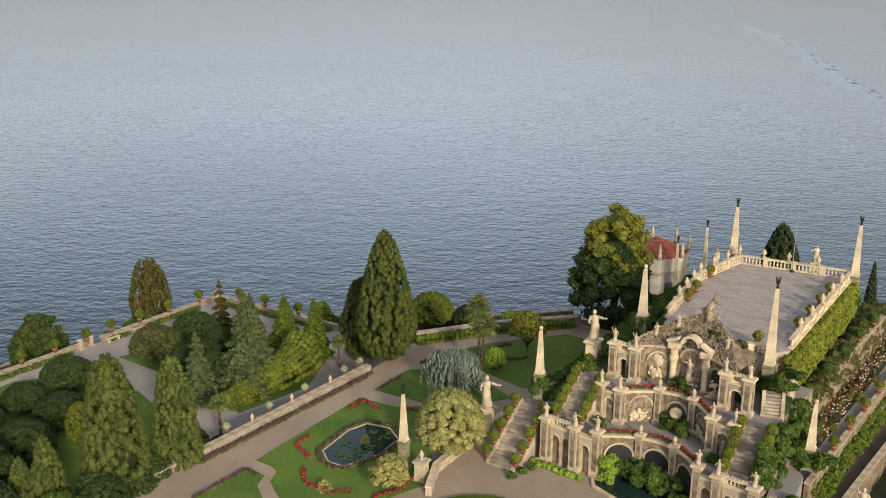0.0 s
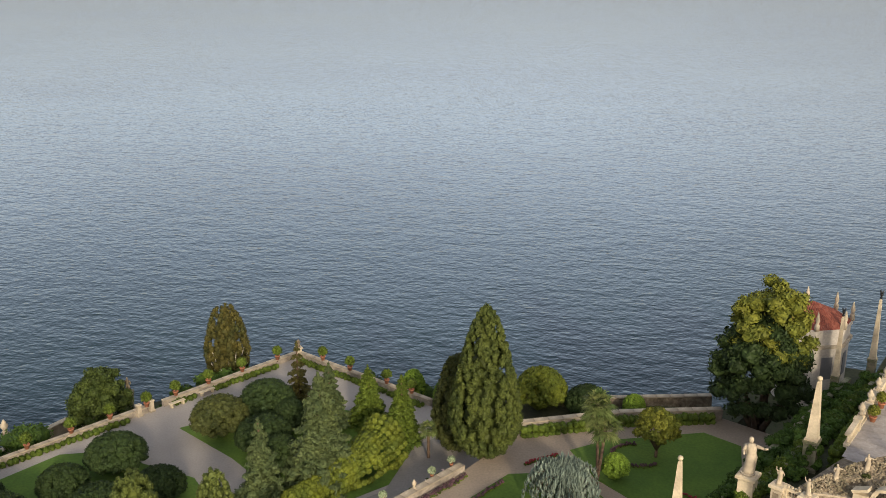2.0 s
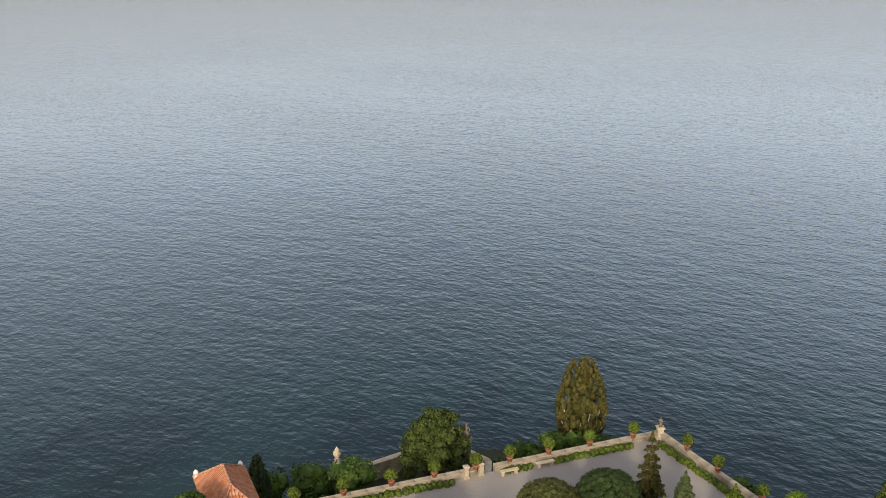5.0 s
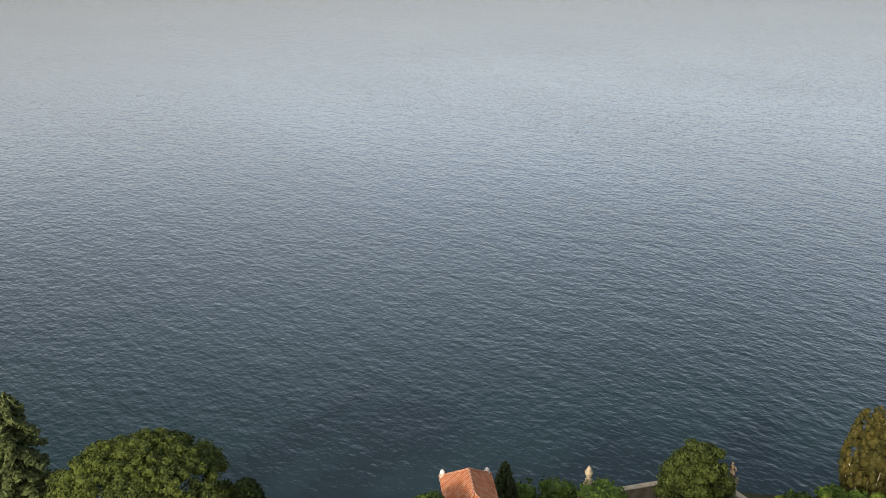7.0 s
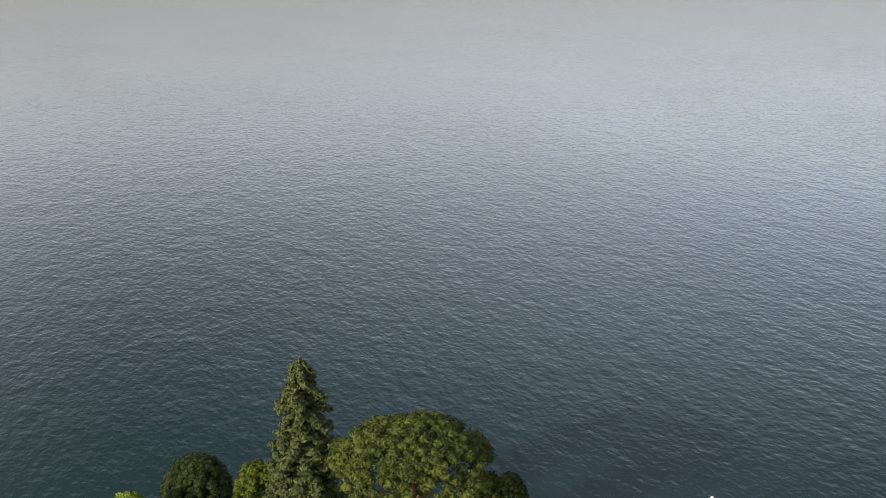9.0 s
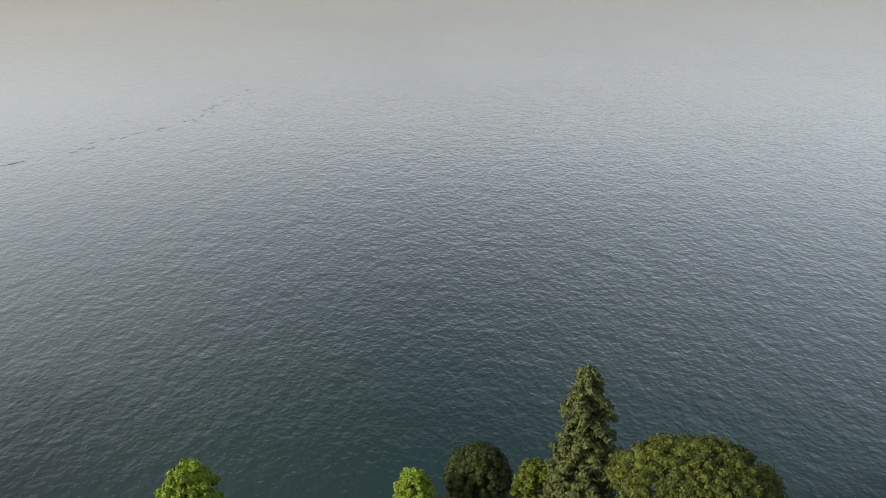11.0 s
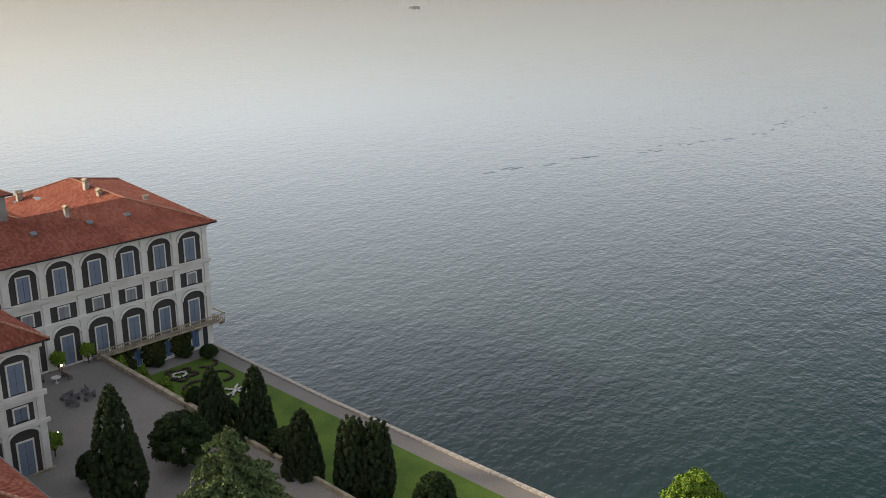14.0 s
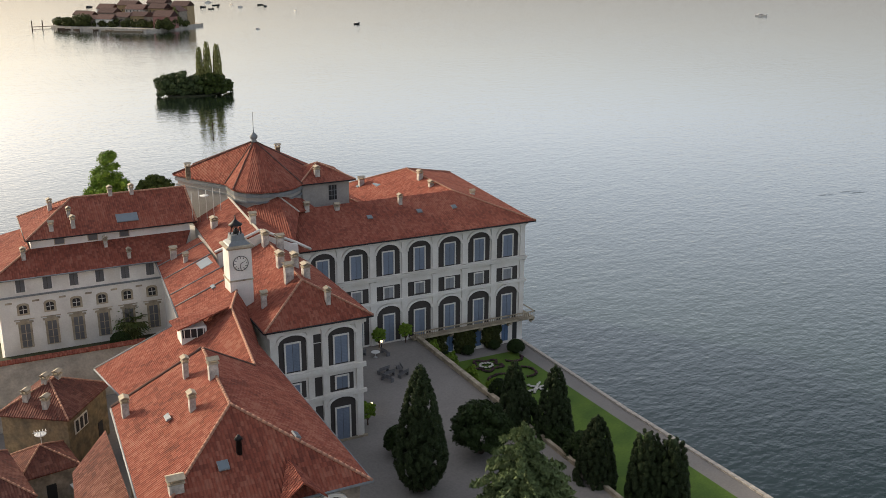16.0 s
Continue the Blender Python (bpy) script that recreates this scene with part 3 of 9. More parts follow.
level("lawn", [(-45.5, 94.8), (-42, 95.8), (-31.6, 92.4), (-26.5, 86), (-22, 79.5), (-40, 52), (-60, 72)], 10.9, 11.06, M["grass"], "clipped green lawn beside the gravel terrace", "lawn")
level("stone_path", [(-13.0, 100.5), (-10.6, 103), (-8.6, 94.5), (-21.6, 76.8), (-24.5, 79.5), (-20.2, 86.8), (-14.4, 92.4)], 10.9, 11.05, M["court"], "grey stone path below the parterre wall", "path")
level("lawn", [(-8.1, 86.4), (-14.2, 77.2), (-16.0, 74.4), (-14.6, 73.5), (-13.9, 72.6), (-14.2, 70.9), (-13.4, 69.1), (-12, 66.5), (-9, 65), (-1.6, 70.4), (-0.9, 74), (-1.9, 84.6), (-4.5, 84.4)], 13.1, 13.26, M["grass"], "mown parterre lawn around the lily pond", "lawn")
level("lawn", [(-6.9, 88.2), (-3.7, 92.8), (0.5, 93.6), (3.2, 91.6), (6.6, 86.4), (2.0, 84.4), (-2.4, 85.6)], 13.1, 13.26, M["grass"], "mown parterre lawn with the weeping tree", "lawn")
level("lawn", [(1.5, 97.6), (4.8, 99.8), (13.8, 102.4), (16.8, 100.2), (15.6, 92), (11, 88), (7.8, 88.6), (3.6, 93.0)], 13.1, 13.26, M["grass"], "mown parterre lawn with a round flower bed", "lawn")
level("lawn", [(-16.6, 73.2), (-14.9, 71.9), (-15.2, 70.4), (-14.4, 68.4), (-12.8, 65), (-15, 56), (-26, 58), (-20.6, 67.6)], 13.1, 13.26, M["grass"], "mown parterre lawn beside the long path", "lawn")
level("lawn", [(2.6 + 5.4 * math.cos(2 * math.pi * i / 28), 63.6 + 4.6 * math.sin(2 * math.pi * i / 28)) for i in range(28)], 13.1, 13.28, M["grass"], "oval mown lawn before the garden theatre", "lawn")
tagged(part("trim", strip([(2.6 + 5.4 * math.cos(2 * math.pi * i / 28), 63.6 + 4.6 * math.sin(2 * math.pi * i / 28)) for i in range(29)], 0.3, 13.1, 13.5), LEAF["box"]), "low clipped box edging round an oval lawn", "hedge", kind="structure")


# ---- walls and parapets along the terraces ----
def coped_wall(name, line, z0, z1, label, half=0.22, mat="stone", piece=1.4, cope="pale_stone"):
    """A wall along a plan line, with coping stones laid end to end."""
    ob = thing(name, pose(0, 0, 0), label, "wall")
    part("wall", strip(line, half, z0, z1), M[mat], ob)
    for x, y, a, d in along(line, piece):
        c = part("coping_stone", boxed(0.01, d - 0.01, -half - 0.07, half + 0.07, 0, 0.14, bevel=0.02), M[cope], ob)
        c.matrix_local = pose(x, y, z1, 0, 0, a)
    return ob


coped_wall("terrace_parapet", [(-52.4, 89.2), (-41.0, 104.2)], 3, 11.55, "pale stone parapet at the lake edge of the terrace", mat="old_plaster", cope="stone")
coped_wall("terrace_parapet", [(-39.9, 105.6), (-29.4, 119.6), (-12.6, 109.2)], 3, 11.55, "pale stone parapet round the terrace corner", mat="old_plaster", cope="stone")
coped_wall("terrace_parapet", [(-64, 73.5), (-52.4, 89.2)], 3, 11.55, "pale stone parapet beside the gravel terrace", mat="old_plaster", cope="stone")
coped_wall("parterre_wall", [(-30, 63.2), (-21.2, 74.8), (-7.7, 92.9)], 3, 13.75, "old stone retaining wall between terrace and parterre", 0.3, "old_plaster", cope="stone")
coped_wall("parterre_wall", [(-3.1, 100.5), (6.1, 103.8), (15.8, 105.6)], 3, 14.15, "old stone wall at the far end of the parterre", 0.3, "old_plaster", cope="stone")
coped_wall("shore_wall", [(-11, 113.4), (2, 110.6), (16, 113)], 3, 12.0, "low stone wall along the shore bank", 0.25, "rustic", cope="stone")
coped_wall("bastion_wall", [(-58.2, 103.6), (-52.2, 117.0), (-46.0, 115.6), (-42.0, 108.0)], -1, 5.2, "dark weathered stone bastion wall at the lake", 0.3)
coped_wall("court_edge_wall", [(-1.2, 68.8), (-0.6, 72.5), (2.6, 77.6), (6.2, 82.6)], 12, 13.9, "low stone wall beside the theatre court", 0.25)


# ---- shared garden pieces ----
def hedge(name, line, half, z0, z1, mat, label, seed=1, leaf=0.10):
    """A clipped hedge: a run of overlapping clumps, with an uneven outline."""
    rng = random.Random(seed)
    cl = []
    for x, y, a, d in along(line, 0.55):
        for w in (-0.5, 0.5):
            k = math.radians(a + 90)
            zz = z0
            while zz < z1:
                s = 0.42 * max(half, 0.3) + 0.16 + rng.uniform(-0.04, 0.06)
                cl.append((x + w * half * math.cos(k) + rng.uniform(-0.1, 0.1), y + w * half * math.sin(k) + rng.uniform(-0.1, 0.1), min(zz + s * 0.6, z1 - s * 0.5), s, s, s))
                zz += 0.6
    ob = thing(name, pose(0, 0, 0), label, "hedge")
    part("foliage", foliage("foliage", cl, LEAF[mat], leaf=leaf, per=26, seed=seed, core=0.9), None, ob)
    return ob


def scrub(name, spots, mat, label, seed=1, leaf=0.13, per=45, category="shrubs"):
    """Loose planting nobody could count: clumps (x, y, z, r) under small leaves."""
    cl = []
    rng = random.Random(seed)
    for x, y, z, r in spots:
        for k in range(7):
            a = rng.uniform(0, 6.3)
            s = r * rng.uniform(0.35, 0.6)
            cl.append((x + r * 0.6 * math.cos(a) * rng.random(), y + r * 0.6 * math.sin(a) * rng.random(), z + r * rng.uniform(0.1, 0.75), s, s, s * 0.85))
    return tagged(part(name, foliage(name, cl, LEAF[mat], leaf=leaf, per=per, seed=seed, core=0.75), None), label, category, kind="stuff")


def flower_bed(line, half, z, mat, label, seed=1, size=0.11, name="flower_bed", green="box", step=0.22):
    """A ribbon of bedding: low green tufts with blooms over them."""
    rng = random.Random(seed)
    ob = thing(name, pose(0, 0, 0), label, "flower bed")
    cl, bl = [], []
    for x, y, a, d in along(line, step):
        k = math.radians(a + 90)
        for _ in range(2):
            w = rng.uniform(-1, 1) * half
            px, py = x + w * math.cos(k), y + w * math.sin(k)
            cl.append((px, py, z + 0.06, 0.16, 0.16, 0.12))
            bl.append((px + rng.uniform(-0.1, 0.1), py + rng.uniform(-0.1, 0.1), z + 0.2, size, size, size * 0.8))
    part("greenery", foliage("greenery", cl, LEAF[green], leaf=0.07, per=6, seed=seed), None, ob)
    tagged(part("bloom_cover", foliage("bloom_cover", bl, M[mat], leaf=0.06, per=5, seed=seed + 1, core=0.9), None, ob), kind="stuff")
    return ob


POTS = {}


def potted(x, y, z, mat="lime", r=0.55, pot=0.5, label="terracotta pot with a small leafy lemon tree", ball=False, group="potted plants"):
    key = (mat, r, pot, ball)
    if key in POTS:
        return copy_thing(POTS[key], pose(x, y, z, 0, 0, random.uniform(0, 360)))
    ob = thing("potted_plant", pose(x, y, z), label, "plant", group)
    p = part("pot", lathed([(0.5 * pot, 0), (0.78 * pot, 1.15 * pot), (0.86 * pot, 1.15 * pot), (0.86 * pot, 1.35 * pot), (0.74 * pot, 1.35 * pot), (0.7 * pot, 1.2 * pot)], 12), M["terracotta"], ob)
    part("stem", trunk(1.35 * pot + r * 0.8, 0.04), M["bark"], ob)
    zz = 1.35 * pot + r * 0.75
    cl = dome_clumps(r, 2 * r, 1.3 * pot, size=0.24 if ball else 0.4, count=70 if ball else 24, seed=len(POTS) + 5)
    part("crown", foliage("crown", cl, LEAF[mat], leaf=0.05 if ball else 0.09, per=22, seed=4, core=0.9 if ball else 0.7), None, ob)
    POTS[key] = ob
    return ob


def figure(h, pose_kind=0, seed=0):
    """A draped standing stone figure, one plain mesh of height h."""
    rng = random.Random(seed)
    bm = bmesh.new()
    k = h / 1.85
    lathe(bm, [(0.34 * k, 0), (0.34 * k, 0.08 * k)], 10)
    prof = [(0.27, 0.08), (0.29, 0.2), (0.24, 0.55), (0.25, 0.85), (0.19, 1.05), (0.24, 1.32), (0.2, 1.47), (0.08, 1.55)]
    lathe(bm, [(r * k, z * k) for r, z in prof], 12)
    for v in bm.verts:
        z = v.co.z / k
        if 0.1 < z < 1.1:
            a = math.atan2(v.co.y, v.co.x)
            f = 1 + 0.10 * math.sin(5 * a + 3 * z + seed)
            v.co.x, v.co.y = v.co.x * f, v.co.y * f * 0.85
        v.co.x += 0.05 * k * math.sin(z * 2.6 + seed)
    g = bmesh.ops.create_icosphere(bm, subdivisions=2, radius=0.135 * k)
    bmesh.ops.scale(bm, vec=(0.9, 1.0, 1.2), verts=g["verts"])
    bmesh.ops.translate(bm, vec=(0.02 * k, 0, 1.70 * k), verts=g["verts"])
    arms = {0: ((0.5, 0.15, 1.25), (-0.32, 0.2, 0.95)), 1: ((0.75, 0.1, 1.55), (-0.35, 0.1, 1.0)), 2: ((0.3, 0.3, 1.1), (-0.72, 0.1, 1.35)), 3: ((0.42, 0.1, 1.95), (-0.35, 0.2, 1.0))}[pose_kind]
    for s, hand in zip((1, -1), arms):
        el = ((s * 0.24 + hand[0]) / 2 + s * 0.08, hand[1] / 2 - 0.04, (1.4 + hand[2]) / 2 - 0.08)
        tube(bm, (s * 0.2 * k, 0, 1.42 * k), tuple(c * k for c in el), 0.085 * k, 0.07 * k, 7)
        tube(bm, tuple(c * k for c in el), tuple(c * k for c in hand), 0.07 * k, 0.045 * k, 7)
    tube(bm, (0.2 * k, -0.05 * k, 1.4 * k), (-0.12 * k, -0.2 * k, 0.3 * k), 0.16 * k, 0.12 * k, 7)
    return bm


def statue(x, y, z, h, turn, kind=0, label="weathered grey stone statue of a draped standing figure", mat="stone"):
    ob = part("statue", figure(h, kind, int(abs(x * 7 + y))), M[mat])
    ob.matrix_world = pose(x, y, z, 0, 0, turn)
    return tagged(ob, label, "statue", "garden statues")


def pedestal(x, y, z0, z1, w, turn, label="moulded pale stone statue pedestal", mat="pale_stone"):
    h = z1 - z0
    ob = thing("pedestal", pose(x, y, z0, 0, 0, turn), label, "pedestal")
    part("base", lathed([(w * 0.72, -0.2), (w * 0.72, h * 0.12), (w * 0.60, h * 0.2)], square=True), M[mat], ob)
    part("die", lathed([(w * 0.5, h * 0.2), (w * 0.5, h * 0.85)], square=True), M[mat], ob)
    part("cornice", lathed([(w * 0.5, h * 0.85), (w * 0.66, h * 0.9), (w * 0.66, h * 0.97), (w * 0.56, h)], square=True), M[mat], ob)
    return ob


def urn(x, y, z, h, label="small carved stone urn finial on the balustrade", mat="stone"):
    k = h
    ob = part("urn", lathed([(0.22 * k, 0), (0.22 * k, 0.1 * k), (0.1 * k, 0.2 * k), (0.24 * k, 0.45 * k), (0.26 * k, 0.62 * k), (0.14 * k, 0.74 * k), (0.16 * k, 0.8 * k), (0.05 * k, 0.95 * k), (0.02 * k, k)], 10), M[mat])
    ob.location = (x, y, z)
    return tagged(ob, label, "urn", "stone urns")


def obelisk(x, y, z, h, w, turn, foot=0.0, crown="lamp", label="tall slender pale stone obelisk"):
    """An obelisk on a plinth that reaches down to its ground by foot metres."""
    ob = thing("obelisk", pose(x, y, z, 0, 0, turn), label, "obelisk", "garden obelisks")
    w *= 0.8
    if foot:
        part("plinth", lathed([(w * 0.84, -foot - 0.1), (w * 0.84, -foot + 0.35), (w * 0.7, -foot + 0.5), (w * 0.7, -0.25), (w * 0.8, -0.18), (w * 0.8, 0)], square=True), M["mossy_stone"], ob)
    part("shaft", lathed([(w * 0.66, 0), (w * 0.66, 0.14), (w * 0.56, 0.2), (w * 0.21, h * 0.97), (w * 0.04, h)], square=True), M["pale_stone"], ob)
    if crown == "ball":
        part("ball", lathed([(0.06, h - 0.05), (0.16, h + 0.04), (0.2, h + 0.15), (0.16, h + 0.27), (0.04, h + 0.33)], 10), M["pale_stone"], ob)
    else:
        bm = bmesh.new()
        lathe(bm, [(0.08, h - 0.04), (0.16, h + 0.06), (0.07, h + 0.2), (0.15, h + 0.4), (0.18, h + 0.55), (0.05, h + 0.6)], 8)
        for k in range(6):
            a = k * math.pi / 3
            tube(bm, (0.08 * math.cos(a), 0.08 * math.sin(a), h + 0.5), (0.22 * math.cos(a), 0.22 * math.sin(a), h + 0.95), 0.05, 0.02, 5)
        part("iron_crown", bm, M["iron"], ob)
    return ob


BALUSTER = mesh_of("baluster", lathed([(0.10, 0), (0.10, 0.07), (0.06, 0.11), (0.115, 0.28), (0.055, 0.52), (0.09, 0.58), (0.09, 0.64)], 8), M["pale_stone"])


def balustrade(line, z, label, step=0.36, posts=3.0, tops=True, h=0.64, mat="pale_stone"):
    """Posts, rail and turned balusters along a plan line."""
    ob = thing("balustrade", pose(0, 0, 0), label, "balustrade")
    part("plinth", strip(line, 0.2, z - 0.1, z + 0.16), M[mat], ob)
    part("hand_rail", strip(line, 0.19, z + 0.16 + h, z + 0.32 + h), M[mat], ob)
    for x, y, a, d in along(line, posts):
        p = part("post", lathed([(0.26, 0), (0.26, 0.2), (0.22, 0.24), (0.22, h + 0.1), (0.28, h + 0.16), (0.28, h + 0.36)], square=True), M[mat], ob)
        p.matrix_local = pose(x, y, z, 0, 0, a)
    for x, y, a, d in along(line, step):
        b = part("baluster", BALUSTER, None, ob)
        b.location = (x, y, z + 0.16)
    return ob

M["dark_bloom"] = material("dark_bedding", (0.10, 0.05, 0.06), rough=0.9, spread=0.4, scale=0.5, fine=8, bump=0.3, per_island=0.5)
LEAF["white_mix"] = leaf_material("white_flowering_leaves", (0.34, 0.38, 0.26), (0.10, 0.16, 0.06), 0.6)
LEAF["cedar"] = leaf_material("pale_cedar_needles", (0.175, 0.225, 0.095), (0.12, 0.165, 0.07))
LEAF["broad_dark"] = leaf_material("holm_oak_leaves", (0.060, 0.082, 0.020), (0.036, 0.054, 0.016))
LEAF["blue_grey"] = leaf_material("blue_grey_cedar_needles", (0.19, 0.235, 0.19), (0.13, 0.17, 0.14))
M["pale_rose"] = material("pale_roses", (0.62, 0.50, 0.46), rough=0.8, spread=0.2, scale=0.5, fine=8, bump=0.3, per_island=0.4)
M["pale_shutter"] = material("faded_grey_shutters", (0.30, 0.31, 0.33), rough=0.6, spread=0.1, scale=2, fine=4, bump=0.0, per_object=0.15)
M["old_tile"] = material("dark_old_tiles", (0.15, 0.080, 0.064), rough=0.9, spread=0.3, scale=1, fine=4, bump=0.3, per_object=0.2)
LEAF["bronze"] = leaf_material("bronze_rose_leaves", (0.105, 0.095, 0.030), (0.070, 0.072, 0.024))
LEAF["dark_olive"] = leaf_material("olive_evergreen_leaves", (0.068, 0.076, 0.022), (0.046, 0.056, 0.019))
LEAF["rusty"] = leaf_material("browning_cypress", (0.098, 0.086, 0.024), (0.052, 0.058, 0.020))
M["sooty_plaster"] = material("weathered_chimney_plaster", (0.58, 0.54, 0.49), rough=0.9, spread=0.25, scale=0.6, fine=5, bump=0.2, second=(0.34, 0.30, 0.27))
M["crest_stone"] = material("mossy_crest_stones", (0.27, 0.225, 0.155), rough=0.95, spread=0.3, scale=0.8, fine=4, bump=0.5, second=(0.15, 0.13, 0.080), per_island=0.25)
M["mossy_stone"] = material("mossy_plinth_stone", (0.25, 0.22, 0.15), rough=0.95, spread=0.35, scale=0.8, fine=4, bump=0.5, second=(0.12, 0.13, 0.06))
M["soil"] = material("bare_brown_soil", (0.105, 0.078, 0.052), rough=0.97, spread=0.25, scale=2, fine=4, bump=0.5, second=(0.07, 0.06, 0.035))
# worn tiles and ochre for the lane houses, darkened to hold its shade
M["tile_worn_shaded"] = tile_material("sooty_worn_shaded_tiles", ((0.085, 0.040, 0.034), (0.165, 0.062, 0.046), (0.27, 0.125, 0.09)))
M["old_ochre"] = material("stained_shaded_ochre", (0.30, 0.225, 0.135), rough=0.95, spread=0.25, scale=1.2, fine=3, bump=0.3, second=(0.16, 0.13, 0.09))
M["step_stone"] = material("worn_step_stone", (0.34, 0.295, 0.235), rough=0.92, spread=0.25, scale=1.0, fine=4, bump=0.4, second=(0.20, 0.175, 0.14), per_object=0.3)
LEAF["hedge_gold"] = leaf_material("yellow_green_hedge", (0.150, 0.172, 0.020), (0.105, 0.132, 0.018))

# ---- palace: local u runs inland along the long front, v towards the garden ----
PAL = pose(-101, -46.3, 0, 0, 0, -15.66)


def plan(*uv):
    return [tuple((PAL @ Vector((u, v, 0)))[:2]) for u, v in uv]


def slopes(faces, under=True, thick=0.14):
    """Roof planes with the tiles' run laid down each slope."""
    bm = bmesh.new()
    uvl = bm.loops.layers.uv.new("run")
    for pts in faces:
        f = poly(bm, pts)
        f.normal_update()
        n = f.normal
        if n.z < 0:
            f.normal_flip()
            n = f.normal
        a = Vector((-n.y, n.x, 0))
        a = a.normalized() if a.length > 1e-6 else Vector((1, 0, 0))
        d = n.cross(a)
        for lp in f.loops:
            lp[uvl].uv = (lp.vert.co.dot(a), lp.vert.co.dot(d))
    bmesh.ops.remove_doubles(bm, verts=bm.verts[:], dist=0.001)
    if under:
        g = bmesh.ops.extrude_face_region(bm, geom=bm.faces[:] + bm.edges[:] + bm.verts[:])
        lowered = [v for v in g["geom"] if isinstance(v, bmesh.types.BMVert)]
        bmesh.ops.translate(bm, vec=(0, 0, -thick), verts=lowered)
    return bm


def hip_faces(u0, u1, v0, v1, z, rise, over=0.6, ends=(1, 1)):
    """Planes and ridge lines of a hipped roof; its ridge runs along the longer side."""
    u0, u1, v0, v1 = u0 - over, u1 + over, v0 - over, v1 + over
    h = z + rise
    if u1 - u0 >= v1 - v0:
        k, c = (v1 - v0) / 2, (v0 + v1) / 2
        a, b = (u0 + k * ends[0], c, h), (u1 - k * ends[1], c, h)
        A, B, C, D = (u0, v0, z), (u1, v0, z), (u1, v1, z), (u0, v1, z)
        f = [(A, B, b, a), (C, D, a, b), (B, C, b), (D, A, a)]
        lines = [(a, b), (a, A), (a, D), (b, B), (b, C)]
    else:
        k, c = (u1 - u0) / 2, (u0 + u1) / 2
        a, b = (c, v0 + k * ends[0], h), (c, v1 - k * ends[1], h)
        A, B, C, D = (u0, v0, z), (u1, v0, z), (u1, v1, z), (u0, v1, z)
        f = [(B, C, b, a), (D, A, a, b), (A, B, a), (C, D, b)]
        lines = [(a, b), (a, A), (a, B), (b, C), (b, D)]
    return f, lines


RIDGE = {}


def ridge_caps(lines, ob, r=0.13, mat="ridge"):
    """Overlapping half-round tiles laid end to end along ridges and hips."""
    if (r, mat) not in RIDGE:
        bm = bmesh.new()
        tube(bm, (0, 0, 0), (0, 0, 0.5), r * 1.12, r * 0.92, 6)
        RIDGE[r, mat] = mesh_of("ridge_tile", bm, M[mat])
    for a, b in lines:
        a, b = Vector(a), Vector(b)
        d = b - a
        if d.length < 0.5:
            continue
        n = max(1, int(d.length / 0.45))
        q = d.to_track_quat("Z", "Y")
        for i in range(n):
            part("ridge_tile", RIDGE[r, mat], None, ob).matrix_local = Matrix.LocRotScale(a.lerp(b, i / n), q, (1, 1, d.length / n / 0.463))


def roof_on(ob, u0, u1, v0, v1, z, rise, over=0.6, ends=(1, 1), mat="tile", caps=True):
    f, lines = hip_faces(u0, u1, v0, v1, z, rise, over, ends)
    roof = part("roof", slopes(f), M[mat], ob)
    if caps:
        ridge_caps(lines, roof)
    gut = bmesh.new()
    for a, b in (((u0, v0), (u1, v0)), ((u1, v0), (u1, v1)), ((u1, v1), (u0, v1)), ((u0, v1), (u0, v0))):
        su, sv = (lambda q, lo, hi: q - over if q == lo else q + over), None
        pa = (su(a[0], u0, u1), su(a[1], v0, v1), z - 0.1)
        pb = (su(b[0], u0, u1), su(b[1], v0, v1), z - 0.1)
        tube(gut, pa, pb, 0.09, 0.09, 6)
    part("gutter", gut, M["iron"], roof)
    return roof


def arch_shape(w, h, rise, n=9):
    """Outline of an opening with a flat segmental head, from its foot's middle."""
    pts = [(-w / 2, 0), (w / 2, 0)]
    for i in range(n + 1):
        a = math.pi * i / n
        pts.append((w / 2 * math.cos(a), h - rise + rise * math.sin(a)))
    return pts


def plate(pts, y0, y1):
    """An upright plate in the x-z plane with some thickness."""
    bm = bmesh.new()
    a = [bm.verts.new((x, y0, z)) for x, z in pts]
    b = [bm.verts.new((x, y1, z)) for x, z in pts]
    bm.faces.new(a)
    bm.faces.new(b[::-1])
    for i in range(len(pts)):
        j = (i + 1) % len(pts)
        bm.faces.new((a[j], a[i], b[i], b[j]))
    bmesh.ops.recalc_face_normals(bm, faces=bm.faces)
    return bm


def arch_band(w, h, rise, t, y0, y1, n=12):
    """A moulded band over the head of an opening."""
    bm = bmesh.new()
    rings = []
    for i in range(n + 1):
        a = math.pi * i / n
        p = (w / 2 * math.cos(a), h - rise + rise * math.sin(a))
        q = ((w / 2 + t) * math.cos(a), h - rise + (rise + t) * math.sin(a))
        rings.append([bm.verts.new((x, y, z)) for (x, z), y in ((p, y0), (p, y1), (q, y1), (q, y0))])
    for a, b in zip(rings, rings[1:]):
        for k in range(4):
            bm.faces.new((a[k], a[(k + 1) % 4], b[(k + 1) % 4], b[k]))
    bm.faces.new(rings[0])
    bm.faces.new(rings[-1])
    bmesh.ops.recalc_face_normals(bm, faces=bm.faces)
    return bm


WIN = {}


